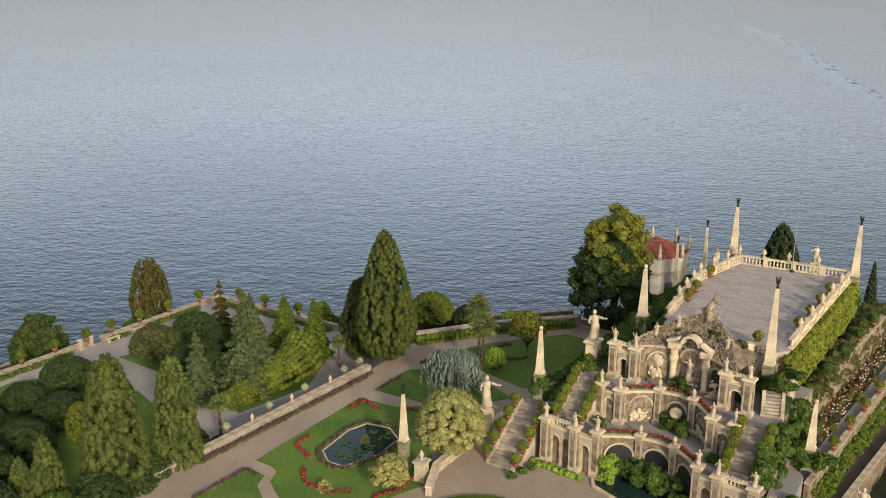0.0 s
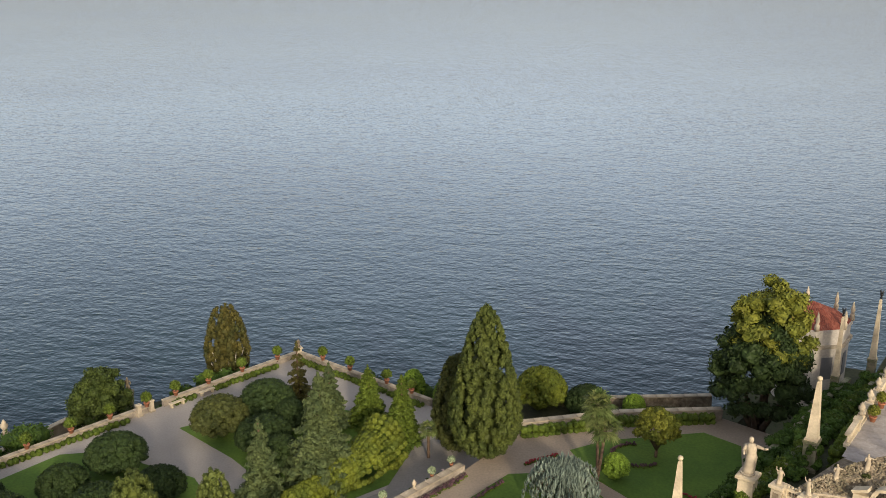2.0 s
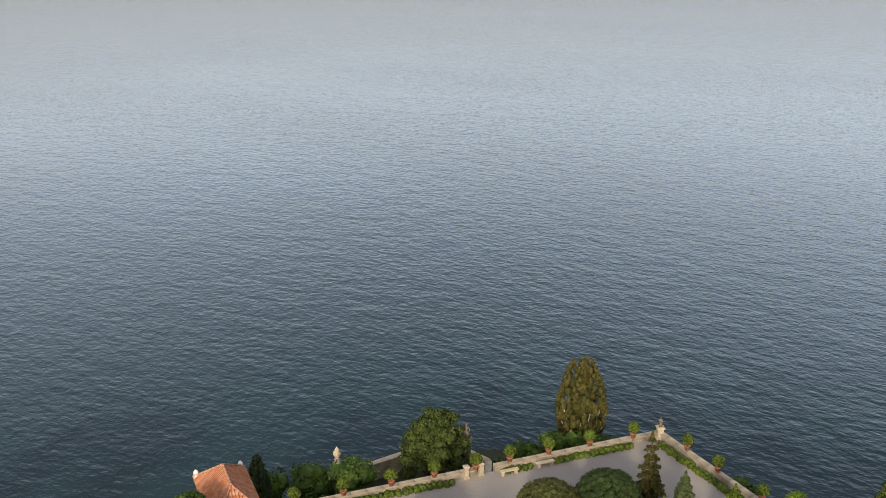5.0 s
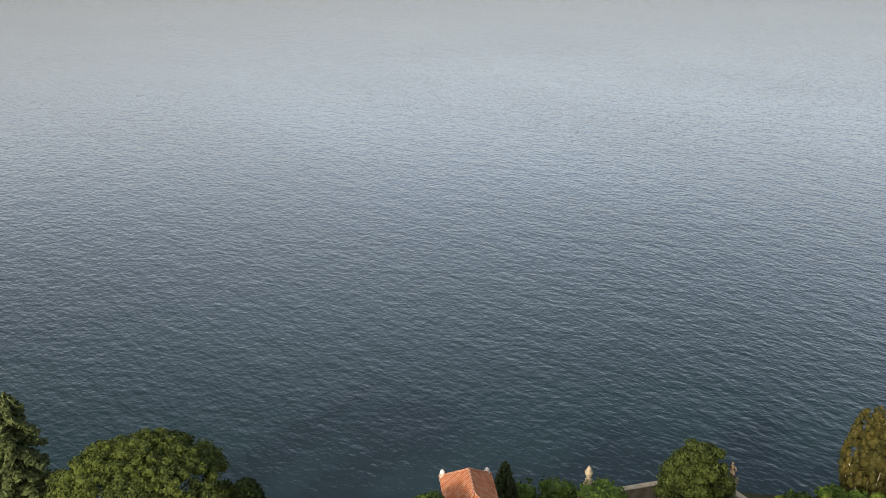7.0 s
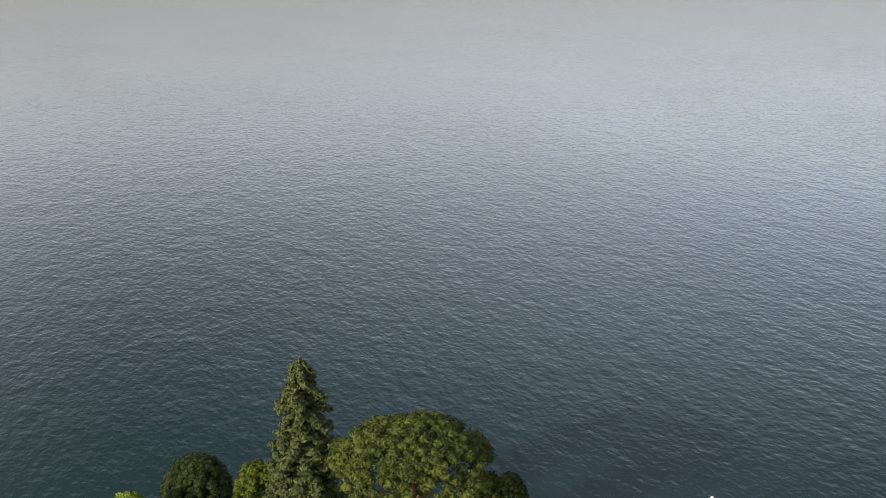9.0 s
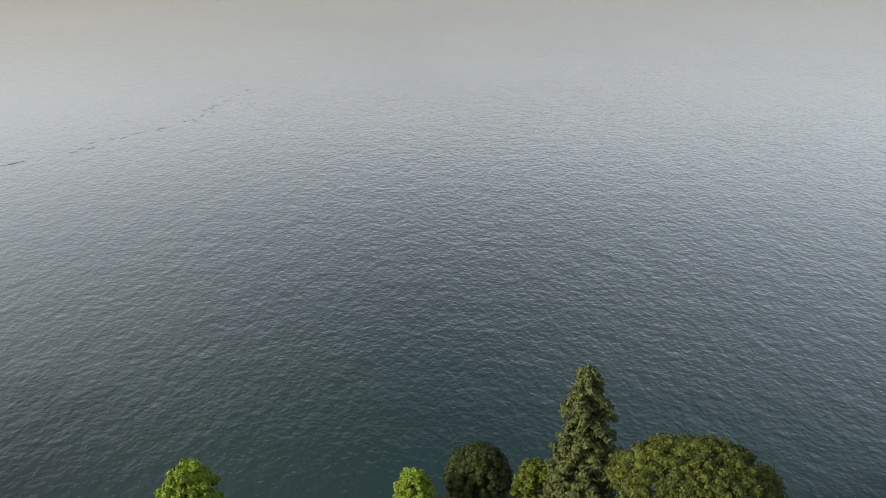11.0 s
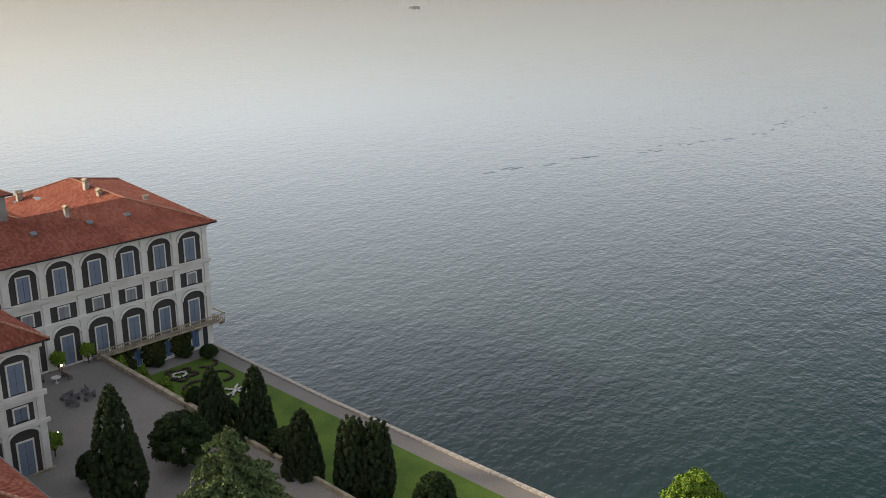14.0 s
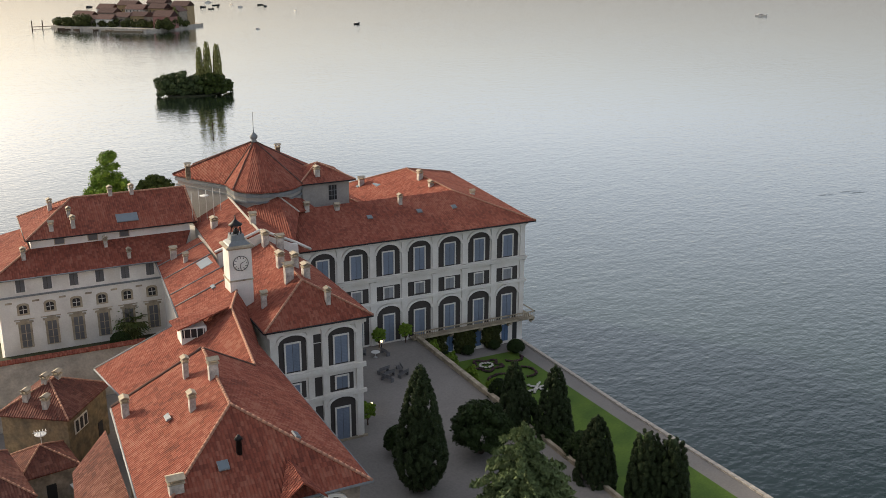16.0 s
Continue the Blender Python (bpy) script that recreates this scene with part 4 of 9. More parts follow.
def window(ob, m, w, h, pw, ph, rise, sill=0.0, mat="shutter", head=True):
    """A tall shuttered window before a dark arched panel. w, h: shutters; pw, ph: panel."""
    key = (w, h, pw, ph, rise, mat, head)
    if key not in WIN:
        surround = bmesh.new()
        for x0, x1, z0, z1 in ((-w / 2 - 0.16, -w / 2, -0.05, h + 0.16), (w / 2, w / 2 + 0.16, -0.05, h + 0.16), (-w / 2, w / 2, h, h + 0.16)):
            box(surround, x0, x1, 0.02, 0.14, z0, z1)
        leaf = bmesh.new()
        n = max(4, int(h / 0.16))
        box(leaf, -w / 4 + 0.02, w / 4 - 0.02, 0.0, 0.05, 0, h)
        for i in range(n):
            box(leaf, -w / 4 + 0.07, w / 4 - 0.07, 0.045, 0.075, 0.05 + (h - 0.08) * i / n, 0.05 + (h - 0.08) * (i + 0.55) / n)
        WIN[key] = (
            mesh_of("panel", plate(arch_shape(pw, ph, rise), 0.0, 0.02), M["grey_plaster"]) if rise else mesh_of("panel", boxed(-pw / 2, pw / 2, 0, 0.02, 0, ph), M["grey_plaster"]),
            mesh_of("frame", surround, M["plaster"]), mesh_of("shutter", leaf, M[mat]),
            mesh_of("arch", arch_band(pw, ph, rise, 0.3, 0.0, 0.24), M["plaster"]) if rise and head else None)
    panel, frame_mesh, leaf, arch = WIN[key]
    win = new("window")
    win.parent = ob
    win.matrix_local = m
    part("panel", panel, None, win)
    f = part("frame", frame_mesh, None, win)
    f.location = (0, 0.0, sill)
    for s in (-1, 1):
        q = part("shutter", leaf, None, win)
        q.location = (s * w / 4, 0.03, sill)
    if arch:
        part("arch", arch, None, win)
    return win


def front(ob, u0, u1, v, bays, z0, pilasters, heights, top, width=3.3):
    """The palace front: two arched storeys with a low storey between, pilasters and string courses. It faces +v."""
    lowz, midz, highz = heights
    for u in bays:
        window(ob, pose(u, v, lowz), 1.45, 3.7, width, 5.0, 1.15, 0.0)
        window(ob, pose(u, v, midz), 1.25, 1.45, width, 1.95, 0, 0.25, mat="pale_shutter", head=False)
        window(ob, pose(u, v, highz), 1.45, 3.0, width, 4.15, 1.25, 0.15)
    for u in pilasters:
        for a, b in ((lowz - 0.2, midz - 0.35), (midz - 0.1, highz - 0.7), (highz, top - 0.55)):
            bm = bmesh.new()
            box(bm, u - 0.36, u + 0.36, v - 0.02, v + 0.17, a, b)
            box(bm, u - 0.46, u + 0.46, v - 0.02, v + 0.24, b - 0.22, b)
            box(bm, u - 0.44, u + 0.44, v - 0.02, v + 0.22, a, a + 0.2)
            part("pilaster", bm, M["plaster"], ob)
    for z, h, out in ((midz - 0.42, 0.34, 0.3), (highz - 0.62, 0.30, 0.26), (highz - 0.28, 0.16, 0.36), (top - 0.5, 0.5, 0.34)):
        part("string_course", boxed(u0 - out, u1 + (out if u1 < 40 else 0), v - 0.02, v + out, z, z + h), M["plaster"], ob)


def chimney(ob, u, v, z, h=1.5, w=0.55, kind=0, turn=0):
    c = new("chimney")
    c.parent = ob
    c.matrix_local = pose(u, v, z, 0, 0, turn)
    h *= 0.64
    part("shaft", boxed(-w / 2, w / 2, -w * 0.4, w * 0.4, -0.8, h, bevel=0.02), M["sooty_plaster"] if kind != 2 else M["rustic"], c)
    bm = bmesh.new()
    box(bm, -w / 2 - 0.08, w / 2 + 0.08, -w * 0.4 - 0.08, w * 0.4 + 0.08, h, h + 0.1)
    for sx in (-1, 1):
        for sy in (-1, 1):
            box(bm, sx * w * 0.4 - 0.05, sx * w * 0.4 + 0.05, sy * w * 0.3 - 0.05, sy * w * 0.3 + 0.05, h + 0.1, h + 0.38)
    part("collar", bm, M["stone"], c)
    f, _ = hip_faces(-w / 2 - 0.06, w / 2 + 0.06, -w * 0.4 - 0.06, w * 0.4 + 0.06, h + 0.38, 0.2, 0.06, (0, 0))
    part("cap", slopes(f, thick=0.05), M["stone"], c)
    return c


def skylight(ob, u, v, z, w, l, tilt, turn=0):
    s = new("skylight")
    s.parent = ob
    s.matrix_local = pose(u, v, z, tilt[0], tilt[1], turn)
    part("frame", boxed(-w / 2, w / 2, -l / 2, l / 2, -0.05, 0.08), M["lead"], s)
    part("pane", boxed(-w / 2 + 0.06, w / 2 - 0.06, -l / 2 + 0.06, l / 2 - 0.06, 0.08, 0.1), M["glass"], s)


BAYS = [2.7 + 4.47 * i for i in range(7)]
PIL = [0.37] + [2.7 + 4.47 * (i + 0.5) for i in range(7)]

# lake block with the long front
long_front = thing("palace_lake_block", PAL, "white palace block with dark arched panels, blue shutters, red roof", "palace")
part("wall", boxed(0, 46, -14.4, 0, 2.5, 21.4), M["plaster"], long_front)
part("wall", prismed([(0.02, -0.02), (-4.0, -31.8), (14.9, -31.8), (14.9, -14.4)], 2.5, 20.88), M["plaster"], long_front)
front(long_front, 0, 33, 0, BAYS, 4, PIL, (7.55, 13.35, 16.75), 21.7)
f, lines = [], []
A0, A1, A2, A3 = (-1.2, 0.9, 21.75), (33.2, 0.9, 21.75), (-5.0, -32.4, 21.6), (15.6, -32.4, 21.15)
RN, RF, RM = (7.45, -7.4, 25.1), (7.45, -22.7, 25.25), (33.0, -7.4, 24.9)
VAL = (15.6, -15.1, 21.15)
f += [(A0, A1, RM, RN), (A0, RN, RF, A2), (A2, RF, A3), (A3, RF, RN, VAL), (VAL, RN, RM, (33.0, -15.1, 21.15))]
roof = part("roof", slopes(f), M["tile"], long_front)
ridge_caps([(RN, RF), (A0, RN), (RF, A2), (RF, A3)], roof)
bm = bmesh.new()
tube(bm, (A0[0], A0[1], 21.62), (33.2, A0[1], 21.62), 0.1, 0.1)
tube(bm, (A0[0], A0[1], 21.62), (A2[0], A2[1], 21.47), 0.1, 0.1)
part("gutter", bm, M["iron"], roof)
for v in (-4.5, -9, -13.5, -18, -22.5, -27):
    window(long_front, pose(0, v, 7.55, 0, 0, 90), 1.45, 3.7, 2.5, 5.0, 0.75)
    window(long_front, pose(0, v, 16.75, 0, 0, 90), 1.45, 3.0, 2.5, 4.1, 0.75, 0.15)
# balcony with balusters
balc = part("balcony", boxed(-1.3, 17.6, -0.02, 1.25, 7.45, 7.7, bevel=0.03), M["stone"], long_front)
bm = bmesh.new()
box(bm, -1.3, 17.6, 1.1, 1.25, 8.5, 8.62)
box(bm, -1.3, -1.15, -8, 1.25, 8.5, 8.62)
part("hand_rail", bm, M["stone"], balc)
BAL = mesh_of("baluster", lathed([(0.06, 0), (0.06, 0.08), (0.035, 0.12), (0.075, 0.32), (0.035, 0.62), (0.06, 0.7), (0.06, 0.8)], 6), M["stone"])
for i in range(62):
    part("baluster", BAL, None, balc).location = (-1.2 + i * 0.306, 1.17, 7.7)
for u in (-1.2, 2.5, 7.1, 11.6, 16.0):
    bm = bmesh.new()
    box(bm, u - 0.12, u + 0.12, 0, 1.1, 7.1, 7.45)
    box(bm, u - 0.12, u + 0.12, 0, 0.5, 6.7, 7.1)
    part("bracket", bm, M["stone"], balc)
part("balcony", boxed(-1.3, 0.0, -8, 0.0, 7.45, 7.7), M["stone"], long_front)
# garden-level openings under the balcony
for u in (2.9, 7.2, 11.6):
    window(long_front, pose(u, 0, 4.4), 1.1, 2.5, 1.5, 2.75, 0, 0.0, mat="blue_louvre", head=False)
part("door", boxed(0.9, 1.6, -0.02, 0.05, 4.4, 6.9), M["dark"], long_front)
# court wing
wing = thing("palace_court_wing", PAL, "white plaster palace wing with dark arched panels and hipped red roof", "palace")
part("wall", boxed(33.4, 43.3, 0.1, 22.6, 4, 21.1), M["plaster"], wing)
for u, full in ((35.8, True), (41.0, True)):
    window(wing, pose(u, 22.6, 7.4), 1.45, 3.7, 2.9, 5.0, 0.8)
    window(wing, pose(u, 22.6, 13.1), 1.25, 1.35, 2.6, 1.85, 0, 0.25, head=False)
    window(wing, pose(u, 22.6, 16.1), 1.45, 3.0, 2.9, 4.1, 0.8, 0.15)
for z, h in ((7.6, 4.2), (12.95, 2.1), (16.2, 2.6), (18.9, 0.9)):
    part("panel", boxed(37.95, 38.75, 22.58, 22.63, z, z + h), M["grey_plaster"], wing)
for u in (33.85, 37.55, 39.15, 43.0):
    for a, b in ((7.3, 12.6), (12.9, 15.5), (16.1, 20.4)):
        bm = bmesh.new()
        box(bm, u - 0.33, u + 0.33, 22.58, 22.76, a, b)
        box(bm, u - 0.42, u + 0.42, 22.58, 22.82, b - 0.2, b)
        part("pilaster", bm, M["plaster"], wing)
for z, h, out in ((12.5, 0.36, 0.3), (15.4, 0.5, 0.28), (20.4, 0.6, 0.34), (7.2, 0.3, 0.3)):
    part("string_course", boxed(33.4 - out, 43.3 + out, 22.58, 22.6 + out, z, z + h), M["plaster"] if z > 8 else M["stone"], wing)
for v in (4, 8.5, 13, 17.5):
    window(wing, pose(33.4, v, 7.4, 0, 0, 90), 1.45, 3.7, 2.5, 5.0, 0.75)
    window(wing, pose(33.4, v, 16.1, 0, 0, 90), 1.45, 3.0, 2.5, 4.1, 0.75, 0.15)
WA, WB, WC, WD = (32.4, 23.3, 21.15), (44.0, 23.3, 21.15), (38.4, 18.6, 24.45), (37.4, 2.9, 24.5)
WE, WF = (44.0, 2.9, 21.3), (32.4, 2.9, 21.15)
roof_w = part("roof", slopes([(WA, WB, WC), (WA, WC, WD, WF), (WB, WE, WD, WC)]), M["tile"], wing)
ridge_caps([(WC, WD), (WC, WA), (WC, WB)], roof_w)
bm = bmesh.new()
tube(bm, (32.4, 23.35, 21.03), (44.0, 23.35, 21.03), 0.09, 0.09)
tube(bm, (44.05, 23.3, 21.03), (44.05, 3.0, 21.2), 0.09, 0.09)
part("gutter", bm, M["iron"], roof_w)

# garden gallery with the nearest roof
gallery = thing("palace_gallery", PAL, "long palace gallery under a weathered red tiled hip roof", "palace")
# darker plaster puts the lane's shade into this wall
part("wall", prismed([(45.2, 31.5), (58.9, 31.5), (59.8, 51.0), (45.2, 51.0)], 4, 19.75), M["old_plaster"], gallery)
part("wall", prismed([(44.9, 23.5), (47.2, 23.5), (47.2, 31.5), (45.2, 31.5)], 4, 19.7), M["plaster"], gallery)
GE, GF = (52.8, 44.25, 24.6), (52.0, 32.4, 24.5)
GN, GW, GX, GV, GU = (44.5, 51.7, 19.9), (60.6, 51.7, 19.9), (59.7, 30.9, 19.95), (47.4, 31.8, 21.75), (44.5, 22.9, 19.95)
roof_g = part("roof", slopes([(GW, GE, GF, GX), (GN, GW, GE), (GN, GE, GF, GV, GU)]), M["tile"], gallery)
ridge_caps([(GE, GF), (GE, GN), (GE, GW)], roof_g)
# dark tubes along the far edge draw the eave's shadow line
bm = bmesh.new()
tube(bm, GX, GF, 0.16, 0.16, 4)
tube(bm, GF, GV, 0.12, 0.12, 4)
part("verge", bm, M["old_tile"], roof_g)
gab = bmesh.new()
for y in (31.5, 31.9):
    poly(gab, [(58.9, y, 14), (58.9, y, 19.85), (52.0, y, 24.3), (47.4, y, 21.6), (47.4, y, 14)])
part("gable", gab, M["old_plaster"], gallery)
bm = bmesh.new()
for a, b in (((44.45, 51.75), (60.65, 51.75)), ((44.45, 22.9), (44.45, 51.75)), ((59.75, 30.9), (60.65, 51.75))):
    tube(bm, (*a, 19.8), (*b, 19.8), 0.1, 0.1)
part("gutter", bm, M["lead"], roof_g)
for u in (47.6, 51.0, 54.4, 57.8):
    window(gallery, pose(u, 51.0, 15.2), 1.3, 2.8, 2.2, 3.8, 0.7, 0.1)
# link roof behind the gallery, one slope long and low
link = thing("palace_link_block", PAL, "older palace block with a long low red roof", "palace")
part("wall", prismed([(43.2, -6.4), (48.0, -6.4), (49.8, 15.4), (49.8, 31.4), (47.4, 31.4), (46.0, 23.5), (43.2, 16)], 4, 20.3), M["plaster"], link)
# lane side again in the darker plaster that carries the shade
part("wall", prismed([(49.7, 15.8), (56.9, 14.2), (56.9, 31.4), (49.7, 31.4)], 4, 16.6), M["old_plaster"], link)
DF, DN = (46.3, 20.2, 23.2), (47.4, 31.8, 21.8)
LB, LC, LE, LG = (43.2, -6.4, 23.15), (44.6, 16.0, 23.4), (50.4, 15.4, 20.8), (48.5, -7.0, 20.7)
roof_l = part("roof", slopes([(LB, LC, LE, LG), (LC, DF, LE), (DF, DN, (57.6, 31.4, 16.9), (57.8, 22.0, 16.9), (58.9, 13.1, 16.3), LE), (DF, DN, (44.5, 22.9, 20.0)), (LC, DF, (44.5, 22.9, 20.0), (43.6, 16.0, 21.4))]), M["tile"], link)
ridge_caps([(DF, DN), (LC, DF)], roof_l)
bm = bmesh.new()
tube(bm, (57.65, 31.4, 16.8), (57.85, 22.0, 16.8), 0.1, 0.1)
tube(bm, (57.85, 22.0, 16.8), (58.95, 13.1, 16.2), 0.1, 0.1)
tube(bm, (58.9, 13.1, 16.3), LE, 0.1, 0.1)
tube(bm, (48.6, -7.0, 20.6), (50.5, 15.4, 20.7), 0.1, 0.1)
for q in (0.12, 0.36, 0.62, 0.80):
    tube(bm, Vector(LG).lerp(Vector(LE), q) + Vector((0, 0, 0.06)), Vector(LB).lerp(Vector(LC), q) + Vector((0, 0, 0.06)), 0.06, 0.06, 5)
part("gutter", bm, M["lead"], roof_l)
# high roof against the round hall, with a coped gable to the garden
part("high_wall", prismed([(33.4, -15), (42.4, -12), (43.0, 2.4), (33.4, 2.4)], 18, 23.3), M["plaster"], link)
HR, HS = (37.7, -12.0, 26.3), (38.0, 2.6, 25.4)
high = part("high_roof", slopes([(HR, HS, (43.4, 2.6, 23.5), (42.6, -12.4, 23.6)), (HR, HS, (33.4, 1.6, 23.2), (36.2, -8.6, 25.5))]), M["tile"], link)
ridge_caps([(HR, HS)], high, 0.15, "render")
gb = bmesh.new()
for y in (2.0, 2.58):
    poly(gb, [(43.2, y, 19), (43.2, y, 23.4), (38.0, y, 25.3), (33.4, y, 23.1), (33.4, y, 19)])
part("gable", gb, M["plaster"], high)
bm = bmesh.new()
for a, b in (((43.5, 2.8, 23.75), (38.0, 2.7, 25.7)), ((38.0, 2.7, 25.7), (33.6, 1.7, 23.45)), ((33.6, 1.7, 23.45), (31.3, 1.0, 22.0))):
    tube(bm, a, b, 0.17, 0.17, 4)
part("coping", bm, M["plaster"], high)
# step between the high roof and the long slope below it
part("step_wall", boxed(43.1, 43.3, -6.4, 2.6, 20, 23.4), M["render"], link)
dm = new("dormer")
dm.parent = link
part("wall", prismed([(49.0, 18.0), (51.4, 18.4), (51.4, 20.4), (49.0, 20.8)], 19.0, 21.9), M["plaster"], dm)
part("roof", slopes([((46.6, 20.6, 23.5), (47.2, 17.9, 23.0), (52.0, 17.7, 21.9), (51.8, 20.9, 22.0))]), M["tile"], dm)
part("pane", prismed([(49.2, 20.78), (51.3, 20.43), (51.32, 20.5), (49.22, 20.85)], 20.9, 21.75), M["dark"], dm)
bm = bmesh.new()
for k in range(4):
    box(bm, 49.3 + 0.6 * k, 49.38 + 0.6 * k, 20.8 - 0.1 * k, 20.9 - 0.1 * k, 20.85, 21.8)
part("window_bars", bm, M["plaster"], dm)

# clock tower
tower = thing("clock_tower", PAL, "square white clock tower with lead cap and iron bell cage", "tower")
part("shaft", boxed(42.75, 45.15, 13.4, 15.8, 17, 27.7, bevel=0.03), M["plaster"], tower)
part("string_course", boxed(42.65, 45.25, 13.3, 15.9, 24.3, 24.45), M["stone"], tower)
cap = part("cornice", lathed([(1.2, 26.9), (1.45, 27.05), (1.45, 27.2), (1.25, 27.3)], at=(43.95, 14.6, 0.8), square=True), M["stone"], tower)
part("lead_cap", lathed([(1.2, 27.25), (1.05, 27.45), (0.72, 27.7), (0.66, 28.3)], at=(43.95, 14.6, 0.8), square=True), M["lead"], tower)
bm = bmesh.new()
for k in range(8):
    a = 2 * math.pi * k / 8
    p = [(43.95 + r * math.cos(a), 14.6 + r * math.sin(a), z + 0.8) for r, z in ((0.60, 28.2), (0.52, 28.6), (0.46, 29.0), (0.66, 29.25))]
    for q, w in zip(p, p[1:]):
        tube(bm, q, w, 0.045, 0.045, 5)
lathe(bm, [(0.70, 29.2), (0.74, 29.27), (0.36, 29.55), (0.10, 29.8), (0.04, 30.3)], 10, (43.95, 14.6, 0.8))
part("bell_cage", bm, M["iron"], tower)
part("bell", lathed([(0.30, 28.35), (0.26, 28.5), (0.18, 28.85), (0.05, 28.95)], 10, (43.95, 14.6, 0.8)), M["iron"], tower)
face = part("clock_face", plate([(0.78 * math.cos(2 * math.pi * i / 24), 0.78 * math.sin(2 * math.pi * i / 24)) for i in range(24)], 0, 0.05), M["plaster"], tower)
face.location = (43.95, 15.8, 26.2)
bm = bmesh.new()
for i in range(24):
    a, b = 2 * math.pi * i / 24, 2 * math.pi * (i + 1) / 24
    tube(bm, (0.78 * math.cos(a), 0.06, 0.78 * math.sin(a)), (0.78 * math.cos(b), 0.06, 0.78 * math.sin(b)), 0.035, 0.035, 4)
part("dial_ring", bm, M["iron"], face)
for i in range(12):
    a = 2 * math.pi * i / 12
    bm = bmesh.new()
    tube(bm, (0.52 * math.cos(a), 0.06, 0.52 * math.sin(a)), (0.68 * math.cos(a), 0.06, 0.68 * math.sin(a)), 0.03, 0.03, 4)
    part("hour_mark", bm, M["iron"], face)
bm = bmesh.new()
tube(bm, (0, 0.08, 0), (-0.42, 0.08, 0.18), 0.035, 0.02, 4)
tube(bm, (0, 0.08, 0), (0.1, 0.08, -0.55), 0.03, 0.02, 4)
part("clock_pointer", bm, M["iron"], face)

# round hall with its conical roof, and the square block beside it
hall = thing("palace_round_hall", PAL, "round palace hall under a low conical red tiled roof", "palace")
eave = [(42.6, -22.8), (37.7, -13.9), (37.6, -10.2), (36.5, -8.3), (34.8, -7.2), (32.5, -6.9), (30.4, -7.6), (28.6, -9.4), (26.6, -12.2), (24.4, -16), (23.6, -20.5), (26.5, -25), (32, -28), (38.6, -28)]
part("drum", prismed([(33.8 + (u - 33.8) * 0.94, -15.0 + (v + 15.0) * 0.94) for u, v in eave], 4, 27.6), M["lead_plaster"], hall)
APEX = (33.3, -14.6, 33.0)
roof_h = part("roof", slopes([((*p, 27.75), (*q, 27.75), APEX) for p, q in zip(eave, eave[1:] + eave[:1])], thick=0.2), M["tile"], hall)
ridge_caps([(APEX, (*eave[k], 27.8)) for k in (0, 1, 2, 7, 9, 11, 13)], roof_h, 0.1, "old_tile")
part("cornice", prismed([(33.8 + (u - 33.8) * 0.975, -15.0 + (v + 15.0) * 0.975) for u, v in eave], 26.9, 27.4), M["lead"], hall)
part("cornice", prismed([(33.8 + (u - 33.8) * 0.97, -15.0 + (v + 15.0) * 0.97) for u, v in eave], 26.2, 26.4), M["lead"], hall)
part("finial", lathed([(0.35, 0), (0.42, 0.15), (0.3, 0.3), (0.5, 0.55), (0.55, 0.8), (0.3, 1.1), (0.1, 1.3), (0.05, 1.6), (0.03, 4.0)], 8, (APEX[0], APEX[1], 32.8)), M["lead"], hall)
sq = thing("palace_square_turret", PAL, "plain grey plastered roof turret with a small red roof", "palace")
part("wall", boxed(21.8, 28.4, -16.6, -10.1, 20, 27.6), M["lead_plaster"], sq)
roof_on(sq, 21.8, 28.4, -16.6, -10.1, 27.65, 1.9, 0.7)
part("window", boxed(23.6, 24.7, -10.12, -10.03, 25.0, 27.0), M["dark"], sq)
bm = bmesh.new()
for x in (23.95, 24.3):
    box(bm, x - 0.03, x + 0.03, -10.05, -9.99, 25.0, 27.0)
for z in (25.6, 26.3):
    box(bm, 23.6, 24.7, -10.05, -9.99, z - 0.03, z + 0.03)
part("window_bars", bm, M["lead"], sq)
low = thing("palace_low_roofs", PAL, "low red tiled roofs stepping between the palace blocks", "palace")
part("wall", boxed(14.9, 46, -30, -14.4, 4, 20.9), M["plaster"], low)
roof_on(low, 15.0, 34, -29, -15, 20.95, 3.2, 0.3)
LR, LS = (32.6, -7.6, 27.0), (30.3, -6.0, 24.95)
low_roof = part("roof", slopes([(LR, LS, (33.4, 1.4, 23.1), (36.4, -8.4, 25.6)), (LR, LS, (27.6, -7.3, 24.9), (29.0, -8.6, 26.0))]), M["tile"], low)
ridge_caps([(LR, LS)], low_roof, 0.13, "render")

# white rear wing with three rows of windows
rear = thing("palace_rear_wing", PAL, "white palace rear wing with window rows and stepped red roof", "palace")
part("wall", boxed(46.2, 66.6, -24, -6.4, 3, 20.9), M["plaster"], rear)
part("wall", boxed(43.5, 62.2, -21, -9.9, 20, 24.35), M["plaster"], rear)
rf = [((45.6, -5.8, 21.0), (67.2, -5.8, 21.0), (62.4, -9.9, 23.2), (43.5, -9.9, 23.2)), ((67.2, -5.8, 21.0), (67.2, -24.6, 21.0), (62.4, -20, 23.2), (62.4, -9.9, 23.2))]
r1 = part("roof", slopes(rf), M["tile"], rear)
ridge_caps([((67.2, -5.8, 21.05), (62.4, -9.9, 23.25))], r1)
r2 = roof_on(rear, 43.2, 62.2, -21, -9.9, 24.4, 3.2, 0.55, (0, 1))
bm = bmesh.new()
tube(bm, (45.6, -5.75, 20.9), (67.2, -5.75, 20.9), 0.09, 0.09)
part("gutter", bm, M["lead"], r1)
